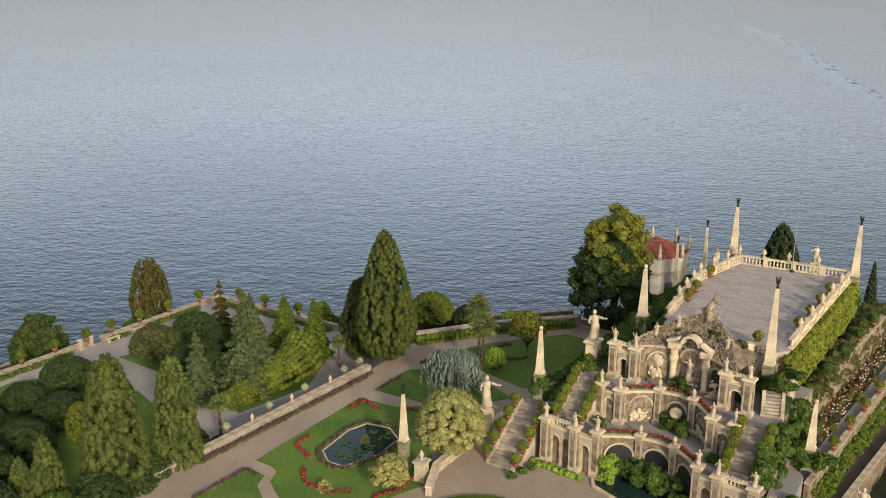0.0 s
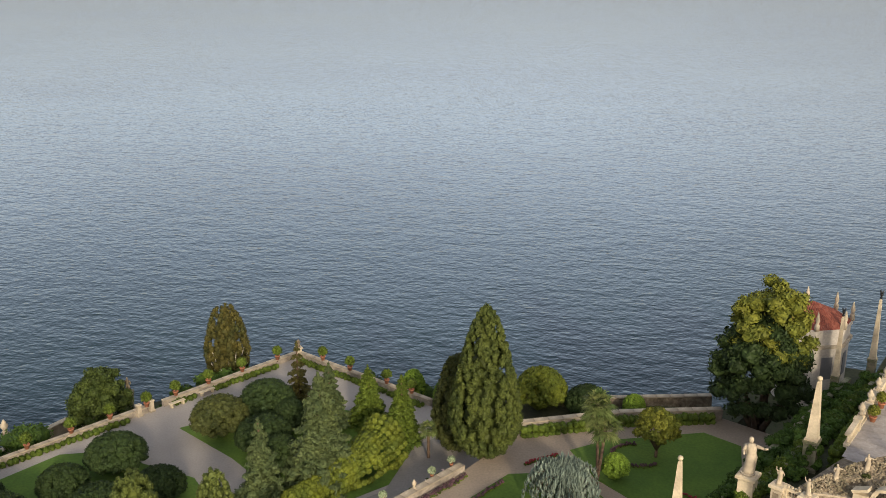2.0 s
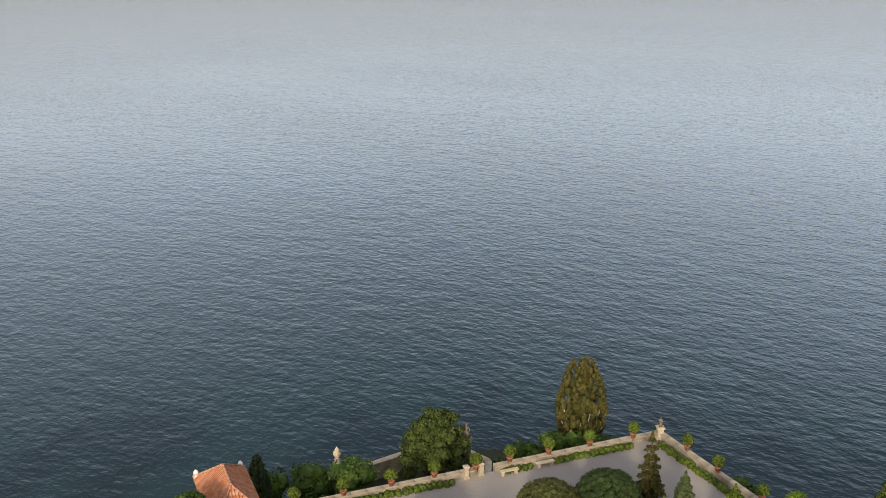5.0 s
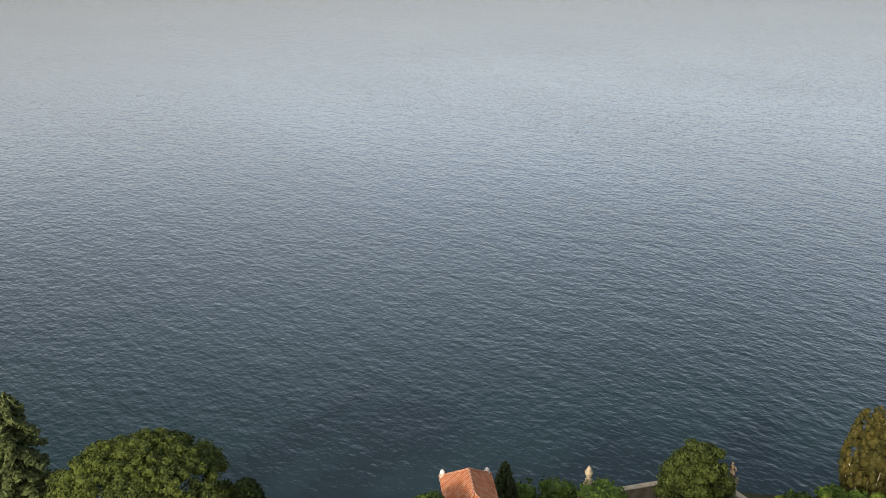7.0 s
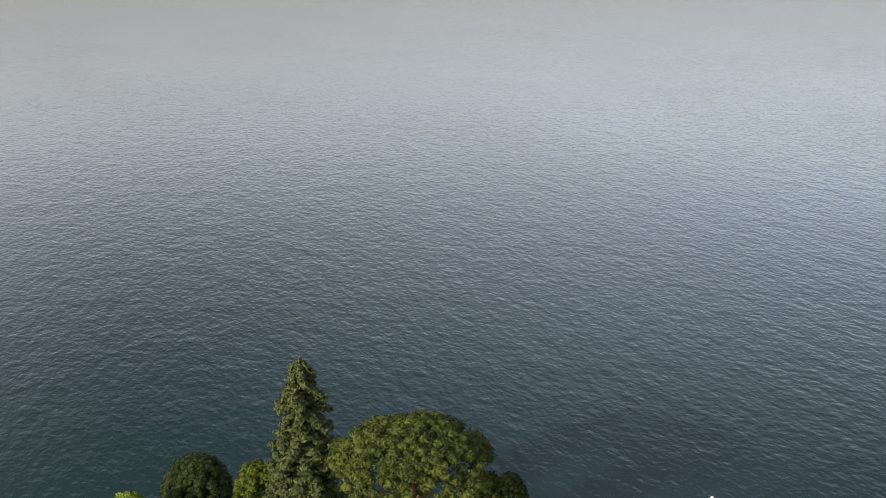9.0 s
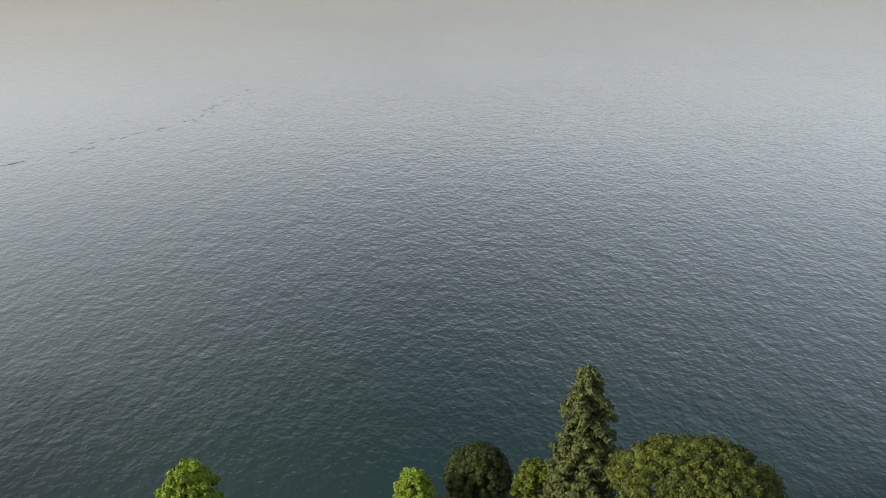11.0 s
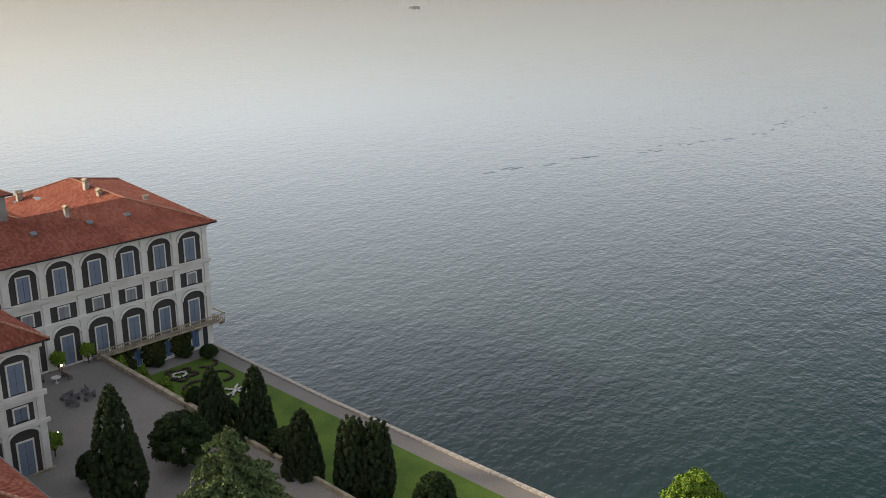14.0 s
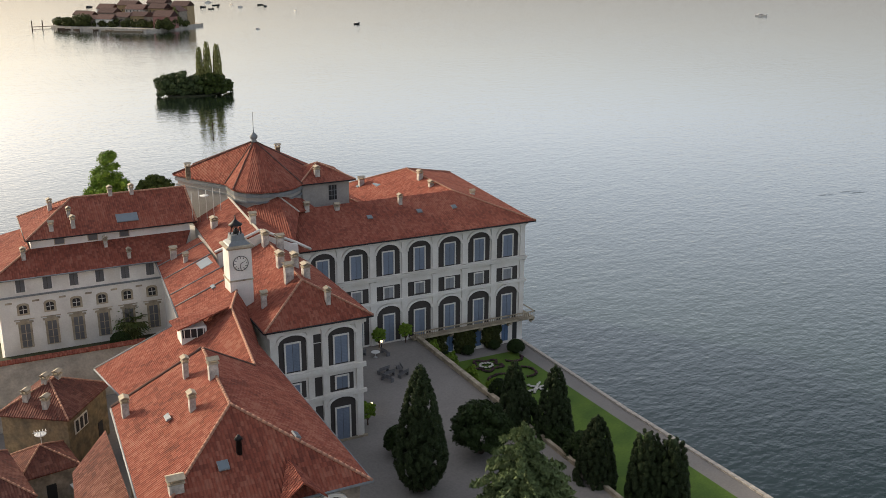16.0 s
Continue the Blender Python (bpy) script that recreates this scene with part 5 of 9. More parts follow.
for i in range(6):
    u = 49.4 + 2.93 * i
    window(rear, pose(u, -6.4, 19.15), 0.95, 1.5, 1.0, 1.55, 0, 0.02, mat="grey_shutter", head=False)
    o = new("window")
    o.parent = rear
    o.matrix_local = pose(u, -6.4, 16.35)
    part("frame", plate(arch_shape(1.35, 1.45, 0.35), 0, 0.09), M["stone"], o)
    part("pane", plate([(x, z + 0.2) for x, z in arch_shape(0.85, 1.0, 0.25)], 0.09, 0.11), M["dark"], o)
    bm = bmesh.new()
    box(bm, -0.03, 0.03, 0.11, 0.13, 0.2, 1.15)
    box(bm, -0.4, 0.4, 0.11, 0.13, 0.66, 0.72)
    part("glazing_bar", bm, M["plaster"], o)
    o = new("window")
    o.parent = rear
    o.matrix_local = pose(u, -6.4, 12.3)
    bm = bmesh.new()
    box(bm, -0.75, 0.75, 0, 0.1, 0, 3.1)
    box(bm, -0.95, 0.95, 0, 0.2, 3.1, 3.3)
    box(bm, -0.5, 0.5, 0, 0.2, 3.3, 3.5)
    part("frame", bm, M["stone"], o)
    part("shutter", boxed(-0.5, 0.5, 0.1, 0.15, 0.1, 2.9), M["grey_shutter"], o)
    bm = bmesh.new()
    box(bm, -0.04, 0.04, 0.15, 0.18, 0.1, 2.9)
    for z in (0.9, 1.8):
        box(bm, -0.5, 0.5, 0.15, 0.17, z, z + 0.05)
    part("glazing_bar", bm, M["stone"], o)
    part("ornament", boxed(u + 1.1, u + 1.85, -6.42, -6.3, 17.85, 18.05), M["stone"], rear)
    part("string_course", boxed(u - 1.1, u + 1.15, -6.42, -6.33, 15.75, 15.85), M["stone"], rear)
part("string_course", boxed(46.2, 66.7, -6.42, -6.25, 18.55, 18.75), M["lead"], rear)
for u in (51.5, 55.2, 59.0):
    o = new("window")
    o.parent = rear
    o.matrix_local = pose(u, -9.9, 23.35)
    part("frame", boxed(-0.6, 0.6, 0, 0.06, 0, 0.95), M["stone"], o)
    part("shutter", boxed(-0.5, 0.5, 0.06, 0.1, 0.08, 0.87), M["grey_shutter"], o)
rear_court = tagged(part("rear_court", prismed(plan((46.2, -6.4), (72, -6.4), (72, -1), (46.2, -1)), 3, 11.5), M["earth"]), "shaded planted rear court beside the palace", "courtyard", kind="structure")
gw = thing("garden_wall", PAL, "grey rendered garden wall with a tiled coping", "wall")
part("wall", boxed(51.8, 74, -0.9, -0.5, 3, 13.1), M["render"], gw)
part("coping", slopes([((51.6, -0.2, 13.05), (74, -0.2, 13.05), (74, -0.7, 13.35), (51.6, -0.7, 13.35)), ((51.6, -0.7, 13.35), (74, -0.7, 13.35), (74, -1.2, 13.05), (51.6, -1.2, 13.05))]), M["tile"], gw)

# court, lawn and lakeside
level("palace_court", plan((16.9, 0), (67, 0), (67, 64), (16.9, 64)), 3.0, 7.3, M["court"], "fine grey gravel of the palace court", "courtyard")
level("palace_lawn", plan((2.9, 3.0), (16.6, 3.0), (16.6, 66), (2.0, 66), (2.6, 25)), 3.2, 4.0, M["grass"], "mown green lawn beside the lakeside path", "lawn")
level("lake_path", plan((0.5, -6), (2.9, -6), (2.9, 3), (2.6, 25), (2.0, 66), (-0.9, 66), (0.45, 25)), 3.1, 3.96, M["court"], "grey gravel lakeside path along the water", "path")
level("garden_path", plan((2.9, 0.1), (16.6, 0.1), (16.6, 3.0), (2.9, 3.0)), 3.1, 3.97, M["court"], "grey gravel path under the palace balcony", "path")
lake_wall = thing("lake_wall", PAL, "low stone lakeside wall with a pale worn coping", "wall")
bm = bmesh.new()
prism(bm, [(-0.3, -40), (0.5, -40), (0.48, 25), (-0.95, 70), (-1.75, 70), (-0.32, 25)], -3, 3.8)
part("wall", bm, M["old_plaster"], lake_wall)
COPE = mesh_of("coping_stone", boxed(-0.26, 0.26, 0.01, 0.99, 0, 0.38, bevel=0.03), M["render"])
for i in range(73):
    v = -3 + i
    part("coping_stone", COPE, None, lake_wall).matrix_local = pose(0.22 - 0.0318 * max(0, v - 25), v, 3.8, 0, 0, 1.8 if v > 25 else 0)
cw = thing("court_wall", PAL, "low stone parapet between the court and the lower lawn", "wall")
part("wall", boxed(16.6, 17.0, 0.2, 64, 3, 7.75), M["stone"], cw)
for i in range(22):
    part("coping_stone", boxed(16.5, 17.1, 0.2 + i * 1.1, 1.27 + i * 1.1, 7.75, 7.95, bevel=0.03), M["stone"], cw)


# ---- old houses behind the gallery, the lane's shade darkened into walls and tiles ----
def old_house(u0, u1, v0, v1, z1, rise, wall, label, turn=0):
    ob = thing("old_house", PAL @ pose((u0 + u1) / 2, (v0 + v1) / 2, 0, 0, 0, turn), label, "house")
    a, b = (u1 - u0) / 2, (v1 - v0) / 2
    part("wall", boxed(-a, a, -b, b, 3, z1), M[wall], ob)
    f, lines = hip_faces(-a, a, -b, b, z1 + 0.02, rise, 0.45)
    r = part("roof", slopes(f), M["tile_worn_shaded"], ob)
    ridge_caps(lines, r, 0.1)
    return ob


h1 = old_house(58.9, 66.9, 7.7, 14.7, 13.0, 2.2, "old_ochre", "old ochre house with a red hip roof and chimneys", 55)
part("window", boxed(0.2, 2.8, 3.49, 3.57, 10.6, 12.1), M["plaster"], h1)
for x in (0.65, 1.5, 2.35):
    part("pane", boxed(x - 0.26, x + 0.26, 3.57, 3.6, 10.75, 11.95), M["dark"], h1)
part("door", boxed(-2.6, -1.7, 3.49, 3.57, 5, 9.6), M["dark"], h1)
for x, y, z in ((0.6, -0.4, 14.8), (-0.7, 0.2, 14.7), (2.6, -1.4, 14.0), (3.2, 1.0, 13.8)):
    chimney(h1, x, y, z, 1.1, 0.7, 0)
h2 = old_house(62.8, 67.6, 17.6, 22.4, 10.8, 1.7, "old_plaster", "old stained house with a small red roof", 10)
part("window", boxed(-0.5, 0.4, 2.39, 2.47, 7.5, 9.4), M["dark"], h2)
h3 = old_house(67.5, 74.0, 21.0, 30.0, 12.6, 2.4, "old_plaster", "old stained house with broken red tiles", 10)
part("window", boxed(-2.4, -1.4, 4.48, 4.56, 8.5, 10.4), M["dark"], h3)
part("shutter", boxed(-3.0, -2.42, 4.48, 4.58, 8.5, 10.4), M["grey_shutter"], h3)
h4 = thing("lean_to_house", PAL, "low red tiled lean-to below the gallery wall", "house")
part("wall", prismed([(60.2, 27.0), (62.8, 28.6), (65.2, 60), (60.2, 60)], 3, 12.6), M["old_plaster"], h4)
part("roof", slopes([((59.9, 26.4, 15.8), (60.1, 60, 15.8), (65.8, 60, 12.7), (63.2, 28.2, 13.2))]), M["tile_worn_shaded"], h4)
h5 = old_house(66.6, 72.0, 31.5, 37.0, 9.5, 1.6, "old_plaster", "low old house with a worn red roof", 6)
chimney(h5, 0.6, -0.6, 10.6, 0.8, 0.6)
shed = thing("lean_to_shed", PAL @ pose(61.3, 23.6, 0, 0, 0, 20), "small shed with a pale sheet metal roof", "shed")
part("wall", boxed(-1.2, 1.2, -1.0, 1.0, 3, 9.0), M["old_plaster"], shed)
part("roof", slopes([((-1.5, -1.3, 9.5), (1.5, -1.3, 9.3), (1.6, 1.4, 8.9), (-1.5, 1.4, 9.0))]), M["white_metal"], shed)
dish = thing("roof_dish", PAL @ pose(65.0, 19.8, 12.6), "pale satellite dish with aerials on a roof", "antenna")
part("mast", lathed([(0.04, -1.4), (0.04, 1.2)], 6), M["white_metal"], dish)
part("dish", lathed([(0.05, 0.6), (0.4, 0.72), (0.55, 0.86), (0.53, 0.88), (0.05, 0.66)], 14), M["white_metal"], dish)
bm = bmesh.new()
for k in range(5):
    tube(bm, (-0.5 + 0.25 * k, -0.45, 1.1), (-0.5 + 0.25 * k, 0.45, 1.1), 0.025, 0.025, 4)
tube(bm, (-0.6, 0, 1.1), (0.7, 0, 1.1), 0.03, 0.03, 4)
part("aerial", bm, M["white_metal"], dish)
level("lane", plan((60.5, 0), (80, 0), (80, 64), (60.5, 64)), 2.5, 5.0, M["court"], "narrow paved lane between the old houses", "lane")


# ---- chimneys and skylights ----
ON = {"rear": rear, "link": link, "low": low, "turret": sq, "wing": wing, "lake": long_front, "gallery": gallery, "hall": hall}
CHIMNEYS = (
    ("rear", 59.2, -15.7, 26.2, 1.6, 0.6), ("rear", 57.4, -12.5, 26.0, 1.1, 0.5), ("rear", 59.7, -10.5, 25.0, 1.1, 0.5), ("rear", 57.2, -10.7, 25.0, 1.6, 0.6),
    ("rear", 52.0, -15.3, 27.4, 1.2, 0.6), ("rear", 49.4, -15.2, 27.4, 1.2, 0.6), ("rear", 53.9, -9.0, 22.7, 1.1, 0.5), ("rear", 51.6, -6.9, 21.6, 1.0, 0.5),
    ("rear", 63.2, -8.6, 22.6, 1.2, 0.6), ("link", 46.9, -4.0, 21.6, 1.6, 0.7), ("link", 46.2, -0.5, 21.9, 1.3, 0.5), ("low", 41.4, -5.6, 24.2, 1.6, 0.9),
    ("hall", 41.5, -18.0, 28.6, 1.6, 0.6), ("hall", 29.2, -17.6, 30.2, 1.6, 0.6), ("turret", 26.0, -10.9, 28.2, 1.5, 0.8), ("low", 37.8, -1.0, 25.5, 1.6, 0.7),
    ("wing", 37.9, 4.2, 24.3, 1.9, 0.9), ("wing", 36.4, 5.0, 24.0, 1.8, 0.8), ("wing", 39.2, 16.8, 24.2, 2.0, 0.9), ("wing", 37.2, 16.4, 24.0, 1.6, 0.9),
    ("wing", 36.6, 21.3, 22.5, 1.9, 0.6), ("wing", 42.4, 18.2, 22.1, 1.8, 0.55), ("wing", 38.6, 12.0, 24.3, 1.5, 0.9), ("wing", 37.2, 12.8, 24.2, 1.5, 0.8),
    ("lake", 32.6, -5.1, 24.2, 1.3, 0.6), ("lake", 29.0, -6.8, 24.9, 0.9, 0.6), ("lake", 16.1, -6.0, 24.5, 1.3, 0.6), ("lake", 8.1, -16.6, 24.6, 1.8, 0.8),
    ("lake", 8.3, -12.5, 24.4, 1.0, 0.7), ("lake", 2.6, -10.5, 22.6, 1.5, 0.6), ("lake", 13.2, -27.0, 22.3, 1.4, 0.8), ("lake", 25.0, -6.4, 24.4, 0.9, 0.6),
    ("gallery", 54.1, 35.1, 23.6, 1.7, 0.55), ("gallery", 52.6, 38.5, 24.4, 1.9, 0.75), ("gallery", 54.9, 40.8, 23.1, 1.6, 0.6), ("gallery", 59.0, 34.0, 20.7, 1.5, 0.7), ("gallery", 58.1, 49.2, 21.2, 1.2, 1.0),
)
for key, u, v, z, h, w in CHIMNEYS:
    chimney(ON[key], u, v, z, h, w, 2 if key == "hall" else 0, random.choice((0, 90)))
for key, u, v, z, w, l, rx, ry in (
    ("rear", 50.8, -11.2, 25.34, 2.6, 1.5, -27, 0), ("link", 44.9, 3.4, 22.72, 1.5, 2.6, 0, 24), ("lake", 11.7, -24.0, 22.93, 1.2, 2.0, 0, 25), ("gallery", 56.6, 39.5, 22.15, 0.45, 1.0, 0, 30),
    ("gallery", 54.6, 48.6, 22.03, 0.8, 0.8, -30, 0), ("gallery", 48.7, 47.2, 22.42, 0.5, 1.0, 0, -30), ("link", 46.0, 11.6, 22.62, 0.45, 1.0, 0, 24),
    ("lake", 21.4, -3.9, 23.68, 0.7, 0.7, -25, 0), ("lake", 14.2, -3.9, 23.68, 0.7, 0.7, -25, 0), ("lake", 9.0, -3.9, 23.68, 0.7, 0.7, -25, 0), ("lake", 13.6, -27.3, 22.07, 0.6, 0.8, 0, 25)):
    skylight(ON[key], u, v, z + 0.03, w, l, (rx, ry))
vent = new("roof_vent")
vent.parent = gallery
part("pipe", lathed([(0.22, 22.2), (0.22, 23.4), (0.34, 23.45), (0.05, 23.8)], 8, (53.2, 47.8, 0)), M["iron"], vent)
gab = new("dormer")
gab.parent = gallery
part("roof", slopes([((48.2, 52.4, 19.95), (50.0, 49.0, 21.9), (50.0, 52.6, 21.6)), ((51.8, 52.4, 19.95), (50.0, 49.0, 21.9), (50.0, 52.6, 21.6))]), M["tile"], gab)
mast = thing("roof_aerials", PAL @ pose(41.5, -9.5, 27.2), "thin metal aerials and dishes on the palace roof", "antenna")
bm = bmesh.new()
for k in range(5):
    tube(bm, (k * 0.9 - 2, 0, -3), (k * 0.9 - 2, 0, 1.0 + 0.3 * (k % 2)), 0.03, 0.03, 4)
part("mast", bm, M["white_metal"], mast)
part("dish", lathed([(0.05, 0.1), (0.45, 0.2), (0.6, 0.35), (0.05, 0.16)], 12), M["white_metal"], mast)

# ---- court furniture, hedges and ornaments ----
def court_bench(u, v, turn):
    ob = thing("court_bench", PAL @ pose(u, v, 7.3, 0, 0, turn), "grey slatted garden bench in the gravel court", "bench", "court furniture")
    for k in range(4):
        part("seat_slat", boxed(-0.8, 0.8, -0.25 + k * 0.13, -0.15 + k * 0.13, 0.42, 0.46), M["grey_shutter"], ob)
    for k in range(3):
        part("back_slat", boxed(-0.8, 0.8, 0.27, 0.31, 0.55 + k * 0.13, 0.64 + k * 0.13), M["grey_shutter"], ob)
    for s in (-0.7, 0.7):
        part("leg", boxed(s - 0.04, s + 0.04, -0.22, 0.3, 0, 0.44), M["grey_shutter"], ob)


for u, v, a in ((25.2, 8.6, 15), (25.0, 9.8, 10), (23.2, 9.0, 80), (23.4, 10.6, 25), (25.6, 11.0, -60), (25.8, 2.6, 20), (22.6, 3.4, -80)):
    court_bench(u, v, a)
tb = thing("court_table", PAL @ pose(24.1, 3.7, 7.3), "round white garden table in the court", "table")
part("top", lathed([(0.55, 0.7), (0.57, 0.74), (0.55, 0.76)], 16), M["white_metal"], tb)
part("leg", lathed([(0.3, 0), (0.05, 0.06), (0.05, 0.7)], 8), M["white_metal"], tb)
glow = bpy.data.materials.new("lamp_glow")
glow.use_nodes = True
glow.node_tree.nodes["Principled BSDF"].inputs["Emission Color"].default_value = (1.0, 0.75, 0.4, 1)
glow.node_tree.nodes["Principled BSDF"].inputs["Emission Strength"].default_value = 6.0
for u, v, z in ((30.5, 17.6, 7.3), (22.2, 1.2, 7.3), (3.6, 3.0, 3.97)):
    lp = thing("court_lamp", PAL @ pose(u, v, z), "small lit garden lamp on a short post", "lamp", "court lamps")
    part("post", lathed([(0.05, 0), (0.04, 0.75)], 6), M["iron"], lp)
    part("bulb", lathed([(0.05, 0.75), (0.14, 0.85), (0.14, 0.98), (0.04, 1.05)], 8), glow, lp)

# ---- upper platform and its planted slopes: local x across, y away from the theatre ----
UP = pose(19.5, 72.8, 0, 0, 0, -28.4)


def uplan(*pts):
    return [tuple((UP @ Vector((x, y, 0)))[:2]) for x, y in pts]


def cop(k, y):
    """Lines of the three splayed terrace walls."""
    return ((7.49 + 0.158 * y, 10.57 + 0.166 * y, 12.5 + 0.19 * y)[k], y)


PLAT = [(-1.9, 28.6), (9.3, 28.6), (7.0, 6.6), (4.6, 4.2), (2.2, 6.4), (-3.6, 6.4), (-4.2, 10), (-4.2, 21)]
level("platform", uplan(*PLAT), 4, 22.9, M["stone"], "weathered stone body of the upper platform", "terrace")
level("terrace_left", uplan((-8.6, 1.2), (-4.2, 1.2), (-4.2, 21), (-1.9, 30), (-5.5, 31)), 4, 20.2, M["earth"], "planted upper terrace beside the platform", "terrace")
level("terrace_left", uplan((-12.5, -1.0), (-8.6, 1.2), (-5.5, 31), (-2.5, 38), (-9.5, 36)), 4, 17.0, M["earth"], "planted middle terrace beside the platform", "terrace")
level("terrace_right", uplan((6.9, 1.0), cop(0, 1), cop(0, 36), (9.5, 36), (9.35, 28.6), (7.05, 6)), 4, 18.0, M["earth"], "planted terrace under the platform hedge", "terrace")
level("terrace_right", uplan(cop(0, 0.2), cop(1, 0.2), cop(1, 36), cop(0, 36)), 4, 15.0, M["earth"], "rose terrace beside the platform", "terrace")
level("terrace_right", uplan(cop(1, -3), cop(2, -3), cop(2, 36), cop(1, 36)), 4, 12.4, M["soil"], "lower dirt terrace beside the rose walk", "terrace")
level("terrace_right", uplan(cop(2, -6), (30, -12), (30, 30), cop(2, 36)), 3, 10.2, M["earth"], "lowest planted terrace on the island flank", "terrace")
level("terrace_back", uplan((-9.5, 36), (-2.5, 37), (-1.9, 28.7), (9.3, 28.7), (14, 40), (8, 56), (-10, 60)), 3, 12.0, M["earth"], "planted ground behind the platform", "terrace")
level("rose_walk", uplan((9.35, 0.3), (10.4, 0.3), (15.9, 34), (14.8, 34)), 14.9, 15.06, M["court"], "narrow grey path of the rose terrace", "path")
coped_wall("rose_wall", uplan(cop(1, -1), cop(1, 34)), 9, 15.3, "pale coped wall of the rose terrace", 0.2, "rustic", cope="stone")
coped_wall("rose_wall", uplan(cop(0, 1), cop(0, 32)), 9, 18.3, "pale coped wall above the rose terrace", 0.2, "rustic", cope="stone")
coped_wall("rose_wall", uplan(cop(2, -5), cop(2, 32)), 8, 12.7, "pale coped wall of the lower terrace", 0.2, "rustic", cope="stone")
coped_wall("slope_wall", uplan((-8.7, 2.5), (-5.6, 30)), 9, 20.5, "stone wall of the upper slope terrace", 0.2, "rustic", cope="mossy_stone")
coped_wall("slope_wall", uplan((-12.4, 0.5), (-9.4, 34)), 9, 17.3, "stone wall of the middle slope terrace", 0.2, "rustic", cope="mossy_stone")

# theatre frame: local x to the right along the front, y into the hill
THE = pose(19.12, 72.96, 0, 0, 0, -38.5)
theatre = thing("garden_theatre", THE, "weathered baroque stone garden theatre with arches, niches and shellwork", "monument")


def tp(x, y):
    return tuple((THE @ Vector((x, y, 0)))[:2])


def curve(w, y_end, y_mid, n=12):
    """A concave front line between two ends."""
    return [(-w + 2 * w * i / n, y_mid + (y_end - y_mid) * ((-w + 2 * w * i / n) / w) ** 2) for i in range(n + 1)]


C_A, C_B = curve(4.4, -4.8, -2.7), curve(4.0, -2.0, 0.4)
LOWER = [(-9.3, -5.2), *C_A, (9.3, -5.2), (9.3, 2), (-12.7, 2), (-12.7, -3.45), (-9.3, -3.45)]
MIDDLE = [(-6.2, -1.95), *C_B, (6.2, -1.95), (6.2, -1.25), (8.4, -1.25), (8.4, 8), (-8.4, 8), (-8.4, -1.25), (-6.2, -1.25)]
part("lower_wall", prismed(LOWER, 4, 17.0), M["rustic"], theatre)
part("middle_wall", prismed(MIDDLE, 12, 20.0), M["rustic"], theatre)
part("lower_walk", prismed([(x * 0.998, y + 0.04) for x, y in LOWER], 17.0, 17.04), M["court"], theatre)
part("middle_walk", prismed([(x * 0.998, y + 0.04) for x, y in MIDDLE], 20.0, 20.04), M["court"], theatre)


def pier(x, y, z0, z1, w=0.75):
    p = new("pier")
    p.parent = theatre
    p.matrix_local = pose(x, y, z0)
    h = z1 - z0
    part("shaft", lathed([(w * 0.6, 0), (w * 0.6, 0.35), (w * 0.46, 0.42), (w * 0.46, h - 0.35)], square=True), M["stone"], p)
    for k in range(3):
        q = part("panel", boxed(-w * 0.27, w * 0.27, -w * 0.46 - 0.012, -w * 0.46 + 0.02, 0.62, h - 0.55), M["rustic"], p)
        q.matrix_local = pose(0, 0, 0, 0, 0, 90 * (k - 1))
    part("capital", lathed([(w * 0.46, h - 0.35), (w * 0.66, h - 0.22), (w * 0.66, h - 0.06), (w * 0.55, h)], square=True), M["pale_stone"], p)
    return p


def arch_bay(x0, x1, y, z0, z1, deep=1.0, dark=True, face="stone"):
    """A wall bay with a round-headed opening cut through it."""
    b = new("arch_bay")
    b.parent = theatre
    b.matrix_local = pose((x0 + x1) / 2, y, z0)
    w, h = x1 - x0, z1 - z0
    ow, r = w * 0.72, w * 0.36
    sp = h * 0.80 - r
    bm = bmesh.new()
    n = 10
    arc = [(r * math.cos(math.pi * i / n), sp + r * math.sin(math.pi * i / n)) for i in range(n + 1)]
    top = [(w / 2 - w * i / n, h) for i in range(n + 1)]
    for i in range(n):
        quad = [arc[i], top[i], top[i + 1], arc[i + 1]]
        lo = [bm.verts.new((px, 0, pz)) for px, pz in quad]
        hi = [bm.verts.new((px, deep, pz)) for px, pz in quad]
        bm.faces.new(lo)
        bm.faces.new(hi[::-1])
        bm.faces.new((lo[0], lo[3], hi[3], hi[0]))
        bm.faces.new((lo[1], hi[1], hi[2], lo[2]))
        if i in (0, n - 1):
            k = 0 if i == 0 else n
            e = [(arc[k][0], sp), (top[k][0], sp), (top[k][0], h)]
            for yy in (0, deep):
                bm.faces.new([bm.verts.new((px, yy, pz)) for px, pz in e])
    for s in (-1, 1):
        box(bm, min(s * ow / 2, s * w / 2), max(s * ow / 2, s * w / 2), 0, deep, 0, sp)
    bmesh.ops.recalc_face_normals(bm, faces=bm.faces)
    part("wall", bm, M[face], b)
    part("archivolt", arch_band(ow, sp + r, r, 0.13, -0.07, 0.03), M["pale_stone"], b)
    part("cornice", boxed(-w / 2, w / 2, -0.12, deep, h, h + 0.16), M["pale_stone"], b)
    if dark:
        part("back_wall", boxed(-ow / 2, ow / 2, deep - 0.1, deep - 0.05, 0, sp + r), M["rustic"], b)
    return b


